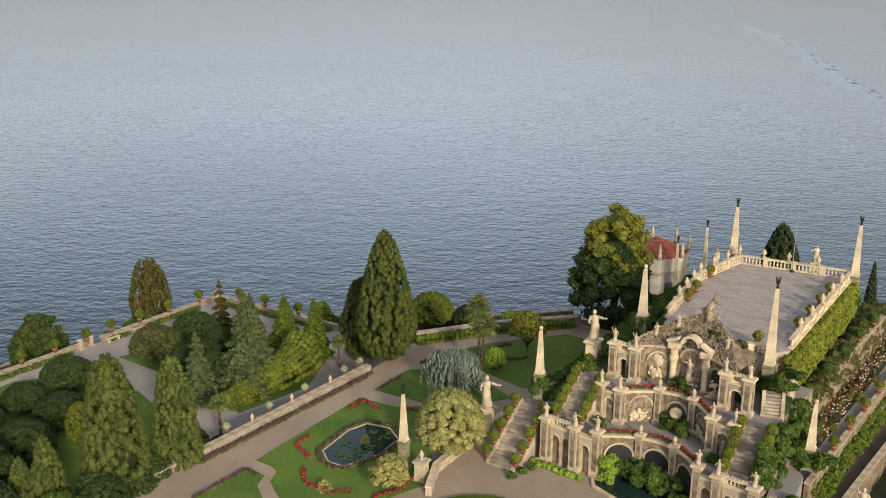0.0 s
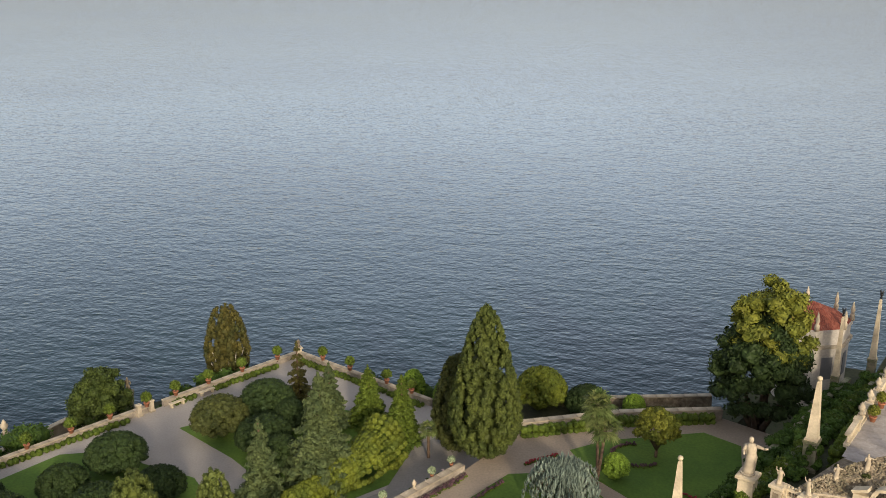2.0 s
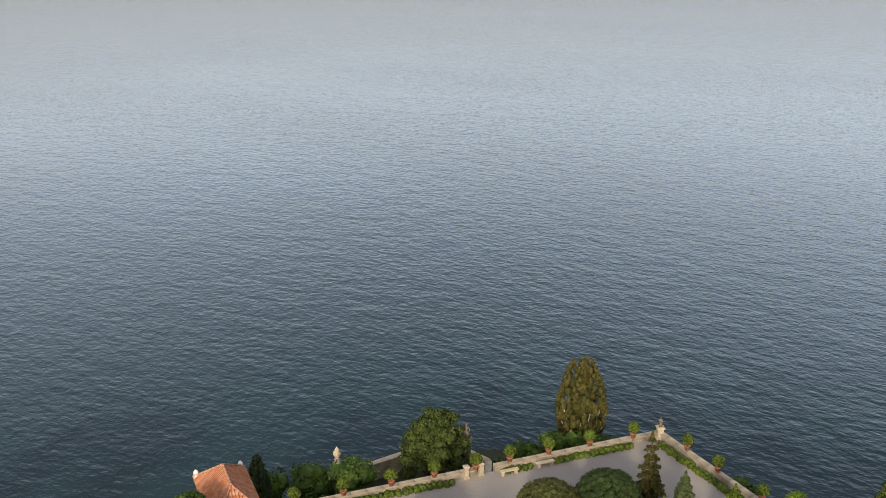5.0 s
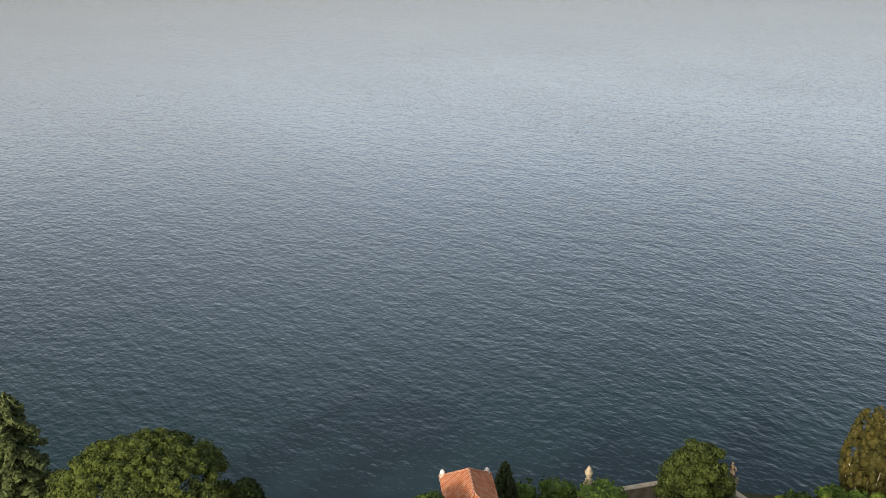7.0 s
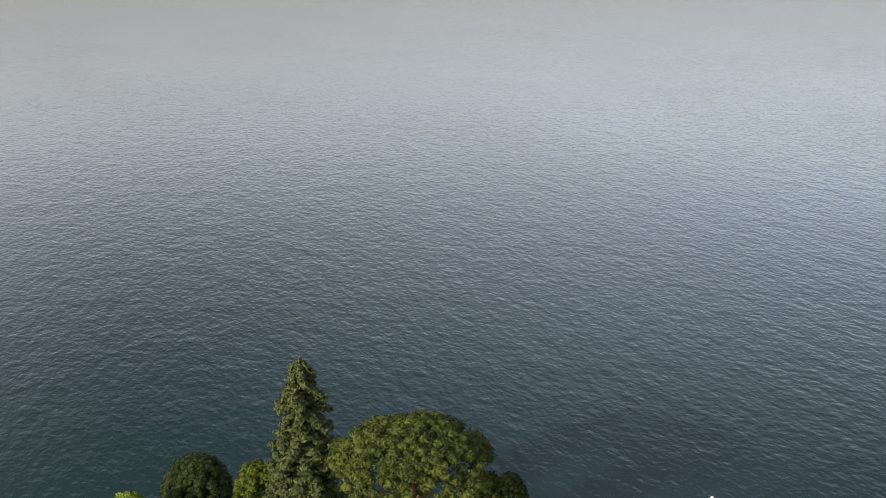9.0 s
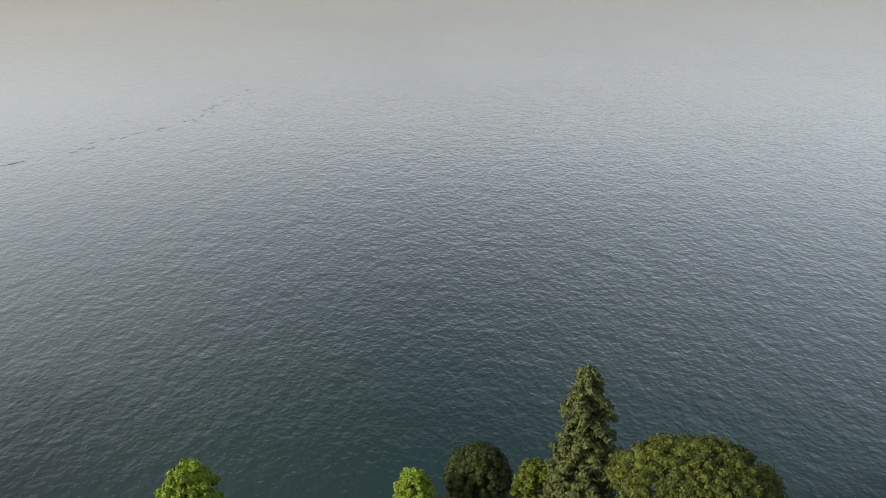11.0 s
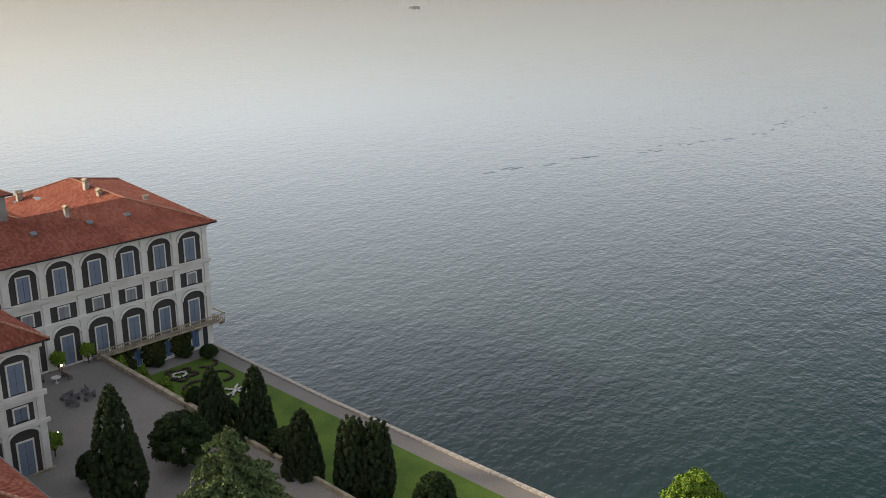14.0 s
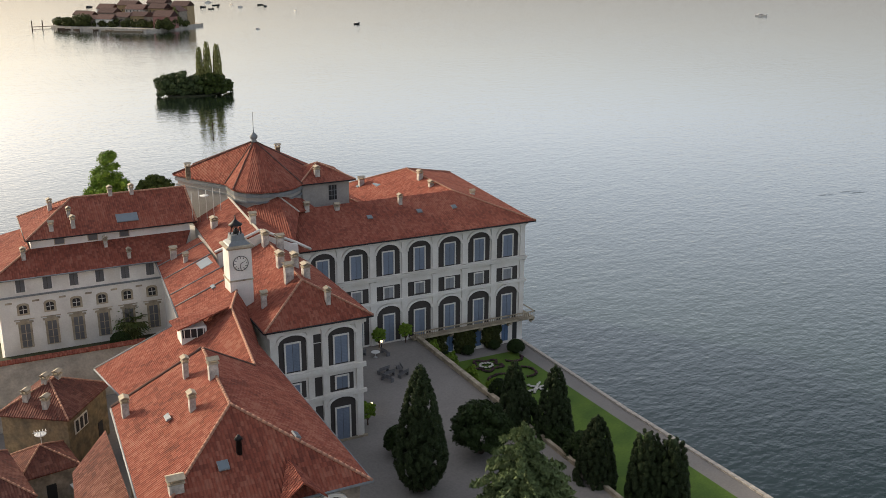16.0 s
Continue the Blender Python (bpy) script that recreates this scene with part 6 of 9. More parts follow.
def carving(x, y, z, sx, sz, n, seed, mat="stone", name="carving"):
    """A heap of carved forms: scrolls, limbs and rocks run together."""
    rg = random.Random(seed)
    bm = bmesh.new()
    for k in range(n):
        u = rg.gauss(0, 0.45)
        g = bmesh.ops.create_icosphere(bm, subdivisions=2, radius=rg.uniform(0.10, 0.22))
        m = Matrix.Translation((u * sx, rg.uniform(-0.15, 0.15), abs(rg.gauss(0, 0.5)) * sz * max(0.2, 1 - abs(u)))) @ Matrix.Rotation(rg.uniform(0, 3), 4, "Y") @ Matrix.Diagonal((rg.uniform(1.0, 2.2), 0.8, rg.uniform(0.6, 1.0), 1))
        bmesh.ops.transform(bm, matrix=m, verts=g["verts"])
    ob = part(name, bm, M[mat], theatre)
    ob.location = (x, y, z)
    return ob


def medallion(x, y, z, r):
    """A ribbed scallop shell standing upright."""
    bm = bmesh.new()
    ring = [bm.verts.new((r * (1 + 0.05 * (i % 2)) * math.cos(i * math.pi / 12), 0.06 * (i % 2), r * 1.1 * (1 + 0.05 * (i % 2)) * math.sin(i * math.pi / 12))) for i in range(24)]
    c = bm.verts.new((0, -0.16, -0.2 * r))
    for i in range(24):
        bm.faces.new((c, ring[(i + 1) % 24], ring[i]))
    ob = part("shell", bm, M["pale_stone"], theatre, "large pale carved scallop shell")
    ob.location = (x, y, z)
    return ob


rng = random.Random(11)
for s in (-1, 1):
    # lower tier: a pavilion of three arches at each end
    for x, y, k in ((4.4, -5.0, 1), (6.2, -5.5, 2), (9.0, -5.5, 0)):
        pier(s * x, y, 13.2, 17.5)
        statue(*tp(s * x, y), 17.5, 1.25, rng.uniform(130, 210), k)
    for a, b in ((4.75, 5.85), (6.55, 7.6), (7.6, 8.65)):
        lo, hi = sorted((s * a, s * b))
        arch_bay(lo, hi, -5.35, 13.2, 16.6)
        statue(*tp(s * (a + b) / 2, -4.8), 13.2, 1.7, 140, 1)
    lo, hi = sorted((s * 6.55, s * 8.65))
    balustrade([tp(lo, -5.3), tp(hi, -5.3)], 16.76, "small stone balustrade over the lower arches", 0.3, 9, h=0.4)
    # middle tier
    for x, y in ((4.05, -2.1), (5.85, -2.0)):
        pier(s * x, y, 17.0, 20.3)
        statue(*tp(s * x, y), 20.3, 1.15, rng.uniform(130, 230), rng.choice((0, 1, 2)))
    lo, hi = sorted((s * 4.4, s * 5.5))
    arch_bay(lo, hi, -2.15, 17.0, 19.6, deep=0.6)
    statue(*tp(s * 4.95, -1.85), 17.0, 1.75, 150, 1)
    # upper tier: the two open arches
    for x in (3.95, 5.9):
        pier(s * x, 0.0, 20.0, 23.3)
        statue(*tp(s * x, 0.0), 23.3, 1.2, rng.uniform(130, 230), rng.choice((0, 1, 3)))
    lo, hi = sorted((s * 4.3, s * 5.55))
    arch_bay(lo, hi, -0.05, 20.0, 22.4, deep=0.6, dark=False)
    balustrade([tp(lo, 0.15), tp(hi, 0.15)], 22.56, "small stone balustrade over an open arch", 0.24, 9, h=0.34)
# curved walls: piers with urns and a moulded cornice
for line, z0, z1, y in ((C_A, 13.2, 17.0, -2.95), (C_B, 17.0, 20.0, 0.05)):
    for s in (-1, 1):
        pier(s * 1.5, y - 0.1, z0, z1 + 0.35, 0.62)
        urn(*tp(s * 1.5, y - 0.1), z1 + 0.35, 0.75)
    for (xa, ya), (xb, yb) in zip(line, line[1:]):
        c = part("cornice", boxed(0, math.hypot(xb - xa, yb - ya), -0.18, 0.1, 0, 0.2), M["pale_stone"], theatre)
        c.matrix_local = pose(xa, ya, z1 - 0.22, 0, 0, math.degrees(math.atan2(yb - ya, xb - xa)))
# flat niche plates without depth: the hollow's shade is their near-black colour
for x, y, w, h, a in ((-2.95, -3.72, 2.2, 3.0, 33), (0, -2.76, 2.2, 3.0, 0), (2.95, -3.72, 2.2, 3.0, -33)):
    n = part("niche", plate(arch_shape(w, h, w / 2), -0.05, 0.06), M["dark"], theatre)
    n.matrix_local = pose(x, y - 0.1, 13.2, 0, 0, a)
    n = part("archivolt", arch_band(w, h, w / 2, 0.18, -0.12, 0.1), M["stone"], theatre)
    n.matrix_local = pose(x, y - 0.1, 13.2, 0, 0, a)
for x, y, w, h, a in ((-2.75, -0.72, 1.8, 2.1, 38), (0.0, 0.4, 1.6, 1.9, 0), (2.75, -0.72, 1.8, 2.1, -38)):
    n = part("niche", plate(arch_shape(w, h, w / 2), -0.05, 0.06), M["earth"] if x == 0 else M["rustic"], theatre)
    n.matrix_local = pose(x, y - 0.06, 17.3, 0, 0, a)
    n = part("archivolt", arch_band(w, h, w / 2, 0.16, -0.12, 0.08), M["stone"], theatre)
    n.matrix_local = pose(x, y - 0.06, 17.3, 0, 0, a)
    if x:
        carving(x * 0.98, y - 0.3, 17.45, 0.9, 1.0, 26, int(x * 9) + 60, "stone" if x > 0 else "pale_stone").rotation_euler = (0, 0, radians(a))
boulder = bmesh.new()
bmesh.ops.create_icosphere(boulder, subdivisions=3, radius=0.55)
for v in boulder.verts:
    v.co *= 1 + 0.16 * noise.noise(v.co * 3)
part("boulder", boulder, M["pale_stone"], theatre, "round pale spongy stone in a niche").location = (0, 0.15, 18.3)


# upper exedra: plastered wall below, rough stone crest leaning back above it
def exedra(x):
    return 2.2 - 2.0 * (x / 4.6) ** 2


V, F = [], []
NX, NZ = 60, 30
for i in range(NX + 1):
    x = -4.8 + 9.6 * i / NX
    u = min(1, abs(x) / 4.8)
    top = 23.35 + 2.15 * (1 - u ** 1.6)
    for j in range(NZ + 1):
        q = j / NZ
        if q < 0.4:
            z, back, rough = 20 + 3.25 * q / 0.4, 0.0, 0.04
        else:
            g = (q - 0.4) / 0.6
            z, back, rough = 23.25 + (top - 23.25) * g, 3.0 * (1 - u ** 1.6) * g + 0.25 * g, 0.26
        k = noise.noise((x * 2.1, q * 9, 2)) * rough + noise.noise((x * 5.4, q * 25, 7)) * rough * 0.6
        V.append((x, exedra(x) + back - k, z + k * 0.6))
    V.append((x * 0.98, 6.8, 22.96))
row = NZ + 2
for i in range(NX):
    for j in range(NZ + 1):
        a = i * row + j
        F.append((a, a + row, a + row + 1, a + 1))
part("shell_wall", mesh_np("shell_wall", V, F, M["rustic"]), None, theatre)
bm = bmesh.new()
for k in range(1500):
    x = rng.uniform(-4.7, 4.7)
    u, g = abs(x) / 4.8, rng.random()
    zz = 23.25 + (0.1 + 2.15 * (1 - u ** 1.6)) * g
    r = rng.uniform(0.04, 0.095)
    q = bmesh.ops.create_icosphere(bm, subdivisions=1, radius=r)
    m = Matrix.Translation((x, exedra(x) + (3.0 * (1 - u ** 1.6) + 0.25) * g - 0.1, zz + 0.04)) @ Matrix.Diagonal((rng.uniform(0.7, 1.4), 0.9, rng.uniform(0.7, 1.3), 1))
    bmesh.ops.transform(bm, matrix=m, verts=q["verts"])
tagged(part("shell_studs", bm, M["crest_stone"], theatre), kind="stuff")
for i in range(16):
    xa, xb = -4.0 + 0.5 * i, -3.5 + 0.5 * i
    if abs((xa + xb) / 2 - 0.15) < 1.9:
        continue
    c = part("cornice", boxed(0, math.hypot(xb - xa, exedra(xb) - exedra(xa)) + 0.02, -0.2, 0.1, 0, 0.16), M["stone"], theatre)
    c.matrix_local = pose(xa, exedra(xa), 23.12, 0, 0, math.degrees(math.atan2(exedra(xb) - exedra(xa), 0.5)))
# three great niches of the exedra: flat plates, the right one's shade painted near-black
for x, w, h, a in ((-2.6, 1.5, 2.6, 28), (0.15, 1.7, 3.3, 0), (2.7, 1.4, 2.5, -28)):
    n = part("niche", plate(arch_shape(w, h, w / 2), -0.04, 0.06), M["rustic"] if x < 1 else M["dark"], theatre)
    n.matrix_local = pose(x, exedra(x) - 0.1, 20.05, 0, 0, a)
    n = part("archivolt", arch_band(w, h, w / 2, 0.16, -0.12, 0.14), M["stone"], theatre)
    n.matrix_local = pose(x, exedra(x) - 0.1, 20.05, 0, 0, a)
medallion(-2.55, exedra(-2.6) - 0.25, 22.0, 0.52)
carving(-2.55, 1.1, 20.7, 0.9, 0.8, 26, 5, "pale_stone")
carving(0.15, 1.9, 20.3, 0.8, 0.9, 22, 6)
carving(2.7, 1.0, 20.2, 0.7, 1.5, 30, 7)
for x, z1 in ((-1.3, 23.9), (1.55, 23.7)):
    p = new("column")
    p.parent = theatre
    p.matrix_local = pose(x, 1.75, 20.04)
    h = z1 - 20.04
    part("shaft", lathed([(0.36, 0), (0.36, 0.25), (0.26, 0.32), (0.28, h * 0.5), (0.38, h * 0.58), (0.42, h * 0.66), (0.3, h * 0.72), (0.34, h * 0.84)], 12), M["pale_stone"], p)
    part("capital", boxed(-0.46, 0.46, -0.4, 0.5, h * 0.84, h, bevel=0.05), M["pale_stone"], p)
for a, b in (((-1.8, 23.95), (-0.85, 24.35)), ((1.1, 24.25), (2.05, 23.75))):
    d = Vector((b[0] - a[0], 0, b[1] - a[1]))
    q = boxed(0, d.length, -0.4, 0.25, -0.08, 0.12)
    bmesh.ops.transform(q, matrix=Matrix.Translation((a[0], 1.7, a[1])) @ Matrix.Rotation(-math.atan2(d.z, d.x), 4, "Y"), verts=q.verts)
    part("pediment", q, M["pale_stone"], theatre)
part("pediment", arch_band(1.3, 0.95, 0.65, 0.2, -0.25, 0.5), M["pale_stone"], theatre).location = (0.15, 1.75, 23.6)
statue(*tp(0.15, 1.75), 21.1, 1.6, 150, 1)
# the rearing group on the crest
bm = bmesh.new()
for a, b, ra, rb in (((0, 0, -0.8), (0, 0, 1.2), 0.5, 0.3), ((-0.35, 0, 1.0), (0.3, 0, 2.2), 0.36, 0.3), ((0.3, 0, 2.1), (0.4, 0, 2.9), 0.25, 0.15), ((0.36, 0, 2.85), (0.8, 0, 2.65), 0.15, 0.08), ((0.25, 0.15, 2.0), (0.85, 0.2, 1.9), 0.12, 0.06), ((0.25, -0.15, 2.0), (0.8, -0.25, 2.2), 0.12, 0.06), ((-0.3, 0.1, 1.1), (-0.5, 0.1, 0), 0.16, 0.1), ((-0.7, 0.4, -0.6), (-0.7, 0.4, 1.0), 0.34, 0.16), ((0.42, 0, 2.9), (0.5, 0, 3.5), 0.05, 0.02), ((-0.7, 0.4, 0.9), (-1.3, 0.4, 1.3), 0.09, 0.05), ((0.7, 0.4, -0.6), (0.75, 0.4, 0.7), 0.32, 0.15)):
    tube(bm, a, b, ra, rb, 8)
for x, z in ((-0.7, 1.16), (0.75, 0.85)):
    g = bmesh.ops.create_icosphere(bm, subdivisions=1, radius=0.16)
    bmesh.ops.translate(bm, vec=(x, 0.4, z), verts=g["verts"])
bmesh.ops.scale(bm, vec=(0.85, 0.85, 0.85), verts=bm.verts)
ob = part("statue", bm, M["crest_stone"])
ob.matrix_world = pose(*tp(0.2, 5.0), 25.0, 0, 0, -30)
tagged(ob, "rearing horned horse statue group on the theatre crest", "statue", "garden statues")
for x, y, z in ((-1.9, 3.6, 24.5), (-3.2, 2.2, 23.8), (2.9, 2.6, 24.0)):
    statue(*tp(x, y), z, 1.15, 170, 2)
# red bedding along both walks
for line, z in ((C_A, 17.04), (C_B, 20.04)):
    flower_bed([tp(x, y + 0.3) for x, y in line], 0.12, z, "red_flower", "narrow bed of red flowers along the theatre ledge", 5)
# pool
level("pool", [tuple((THE @ Vector(v))[:2]) for v in ((-4.6, -5.0, 0), (-3.6, -6.4, 0), (0, -7.4, 0), (3.6, -6.4, 0), (4.6, -5.0, 0), (2.5, -3.4, 0), (0, -3.0, 0), (-2.5, -3.4, 0))], 12.4, 13.22, M["pond"], "still dark pool under the theatre arches", "pool")
tagged(part("trim", strip([tuple((THE @ Vector(v))[:2]) for v in ((-4.7, -5.0, 0), (-3.7, -6.5, 0), (0, -7.5, 0), (3.7, -6.5, 0), (4.7, -5.0, 0))], 0.15, 13.0, 13.36), M["pale_stone"]), "pale stone kerb round the theatre pool", "kerb", kind="structure")


def flight(name, a, b, width, n, label):
    """A straight stair from foot a to head b with side walls."""
    a, b = Vector(a), Vector(b)
    d = Vector((b.x - a.x, b.y - a.y))
    ang = math.degrees(math.atan2(d.y, d.x))
    ob = thing(name, pose(a.x, a.y, a.z, 0, 0, ang), label, "stairs")
    L, H = d.length, b.z - a.z
    for i in range(n):
        part("step", boxed(L * i / n, L + 0.4, -width / 2, width / 2, H * i / n - (0.3 if i == 0 else 0), H * (i + 1) / n, bevel=0.012), M["step_stone"], ob)
    for s in (-1, 1):
        bm = bmesh.new()
        y0, y1 = sorted((s * width / 2, s * (width / 2 + 0.28)))
        lo = [(0, y0, -1.5), (L, y0, -1.5), (L, y0, H + 0.2), (0, y0, 0.25)]
        hi = [(x, y1, z) for x, _, z in lo]
        A, B = [bm.verts.new(v) for v in lo], [bm.verts.new(v) for v in hi]
        bm.faces.new(A)
        bm.faces.new(B[::-1])
        for i in range(4):
            j = (i + 1) % 4
            bm.faces.new((A[j], A[i], B[i], B[j]))
        bmesh.ops.recalc_face_normals(bm, faces=bm.faces)
        part("side_wall", bm, M["stone"], ob)
    return ob


flight("stair", (4.7, 73.2, 13.2), (7.9, 77.4, 17.0), 2.2, 17, "worn stone stair from the court to the lower walk")
HEADS = {}
for s in (-1, 1):
    HEADS[s] = ((*tp(s * 7.45, -4.75), 17.0), (*tp(s * 7.35, -1.2), 20.0))
    flight("stair", *HEADS[s], 1.8, 12, "worn stone stair between the theatre walks")
flight("stair", (*tp(7.6, 0.9), 20.04), (*tp(7.0, 2.6), 21.3), 1.2, 7, "short stone stair up to the platform")
level("landing", [tp(-12.6, -2.0), tp(-12.6, -3.4), tp(-9.3, -3.4), tp(-9.0, -2.0)], 8, 17.06, M["court"], "grey stone stair landing beside the theatre", "landing")
level("side_court", [(23.9, 63.6), (25.8, 63.2), (27.6, 66.4), (27.0, 68.7), (25.9, 67.4)], 8, 16.4, M["court"], "grey paved strip beside the long stair", "path")
for a, b, n, s in (((4.7, 73.2, 13.4), (7.9, 77.4, 17.2), 5, 1.45), (*HEADS[-1], 5, 1.2), (*HEADS[1], 5, 1.2)):
    d = Vector((b[0] - a[0], b[1] - a[1])).normalized()
    for i in range(n):
        u = (i + 0.3) / n
        for side in (-1, 1):
            potted(a[0] + (b[0] - a[0]) * u - d.y * s * side, a[1] + (b[1] - a[1]) * u + d.x * s * side, a[2] + (b[2] - a[2]) * u - 0.05, "golden", 0.46, 0.30, "clipped ball of box in a terracotta pot", True, "topiary balls on the stairs")

# ---- platform: slabs, balustrades, obelisks, statues ----
slabs = thing("platform_paving", pose(0, 0, 0), "worn grey stone slab paving of the upper platform", "paving", kind="structure")
SLAB = [mesh_of("slab", boxed(-0.83, 0.83, -0.47 - 0.015 * k, 0.485, -0.06, 0.004 * k, bevel=0.006), M["paving"]) for k in range(3)]
for j in range(23):
    y = 5.2 + j
    for i in range(10):
        x = -4.0 + 1.68 * i + (0.84 if j % 2 else 0)
        xr = 7.0 + 2.3 * (y - 6.6) / 22
        xl = -4.2 if y < 21 else -4.2 + 2.3 * (y - 21) / 7.6
        if y < 6.6:
            xl, xr = 3.0, 6.6
        if xl + 0.7 < x < xr - 0.7:
            p = part("slab", SLAB[(i * 7 + j * 3) % 3], None, slabs)
            p.matrix_local = UP @ pose(x, y, 22.95, 0, 0, rng.choice((0, 180)))
level("platform_bed", uplan((-4.15, 10), (-3.5, 6.5), (2.2, 6.5), (4.6, 4.3), (6.9, 6.6), (9.2, 28.5), (-1.9, 28.5), (-4.1, 21)), 22.8, 22.935, M["paving"], "grey mortar bed under the platform slabs", "terrace")
balustrade(uplan((-1.9, 28.4), (9.2, 28.4)), 22.9, "pale stone balustrade at the far end of the platform", 0.36, 2.5)
balustrade(uplan((-1.9, 28.4), (-4.1, 21), (-4.15, 9.4)), 22.9, "pale stone balustrade along the planted slope", 0.36, 2.6)
balustrade(uplan((9.2, 28.4), (7.0, 7.2)), 22.9, "pale stone balustrade above the tall hedge", 0.36, 2.6)
balustrade(uplan((4.2, 4.6), (6.0, 5.6)), 22.9, "short stone balustrade at the platform corner", 0.36, 1.9)
for x, y in ((-1.9, 28.4), (0.6, 28.4), (3.1, 28.4), (6.0, 28.4), (9.2, 28.4), (-2.6, 26), (-3.4, 23.4), (-4.1, 20.8), (-4.1, 18.2), (-4.1, 15.6), (-4.1, 13), (8.75, 24), (8.4, 20.6), (8.02, 17), (7.65, 13.4), (7.27, 9.8)):
    p = UP @ Vector((x, y, 0))
    urn(p.x, p.y, 23.9, 1.0)
for x, y in ((8.5, 22.3), (8.15, 18.8), (7.8, 15.2), (7.4, 11.6), (-3.6, 22.2), (-3.7, 17), (-3.7, 14.3), (4.2, 6.6)):
    p = UP @ Vector((x - (0.5 if x > 5 else -0.2), y, 0))
    potted(p.x, p.y, 22.93, "yellow", 0.42, 0.34, "stone-coloured pot with a spiky yellow-green plant", False, "pots on the platform")
ANG = -28.4
obelisk(26.6, 73.4, 22.6, 6.6, 0.85, ANG, 4.6, label="tall pale obelisk on an ivied plinth beside the platform")
obelisk(31.2, 100.3, 23.4, 5.3, 0.85, ANG, 3.4, label="tall pale obelisk at the far platform corner")
obelisk(41.4, 93.2, 23.4, 5.3, 0.85, ANG, 5.4, label="tall pale obelisk at the hedge end of the platform")
obelisk(18.4, 84.4, 22.6, 4.6, 0.85, ANG, 2.5, "ball", label="pale stone obelisk on the planted slope")
obelisk(8.4, 78.2, 19.6, 4.1, 0.70, ANG, 2.7, "ball", label="pale stone obelisk above the lower stair")
obelisk(-3.3, 73.0, 15.9, 4.3, 0.66, ANG, 2.7, label="stone obelisk with an iron crown beside the pond")
obelisk(34.4, 122.5, 13.0, 7.0, 0.75, ANG, 9.0, label="grey stone obelisk behind the platform")
obelisk(30.6, 122.0, 11.0, 7.0, 0.7, ANG, 7.6, label="grey stone obelisk beside the lakeside pavilion")
obelisk(28.6, 68.1, 17.8, 3.9, 0.75, ANG, 1.6, "ball", label="pale stone obelisk above the rose terrace")
pedestal(13.2, 79.7, 19.6, 22.2, 1.05, ANG)
statue(13.2, 79.7, 22.2, 2.75, 175, 2)
pedestal(3.9, 79.3, 13.1, 15.8, 1.05, ANG)
statue(3.9, 79.3, 15.8, 3.1, 175, 2)
pedestal(-1.8, 71.4, 13.1, 15.0, 0.9, ANG, mat="stone")
urn(-1.8, 71.4, 15.0, 0.9)
pedestal(27.9, 71.9, 18.0, 20.0, 0.9, ANG, mat="stone")
statue(27.9, 71.9, 20.0, 2.6, 170, 1)
statue(31.0, 63.4, 15.0, 2.2, 170, 3)
for x, y, z, h, k in ((33.0, 112.5, 17.8, 2.4, 0), (36.0, 116.0, 19.0, 2.4, 1), (41.4, 103.6, 21.4, 2.0, 2)):
    pedestal(x, y, 11.9, z, 0.75, ANG, "tall weathered stone pedestal behind the platform", "stone")
    statue(x, y, z, h, 30, k)
mast = thing("flagpole", pose(*(UP @ Vector((3.6, 27.9, 22.9)))), "thin bare metal flagpole on the platform", "flagpole")
part("pole", lathed([(0.06, 0), (0.05, 0.6), (0.035, 9.4), (0.02, 9.8)], 8), M["lead"], mast)
part("base", lathed([(0.2, -0.02), (0.2, 0.15), (0.1, 0.3)], 8), M["iron"], mast)
# tall hedge face under the platform edge
hedge("tall_hedge", uplan((7.35, 5.4), (9.7, 28.8)), 0.42, 19.3, 22.9, "hedge_gold", "tall clipped hedge covering the platform wall", 21, 0.13)

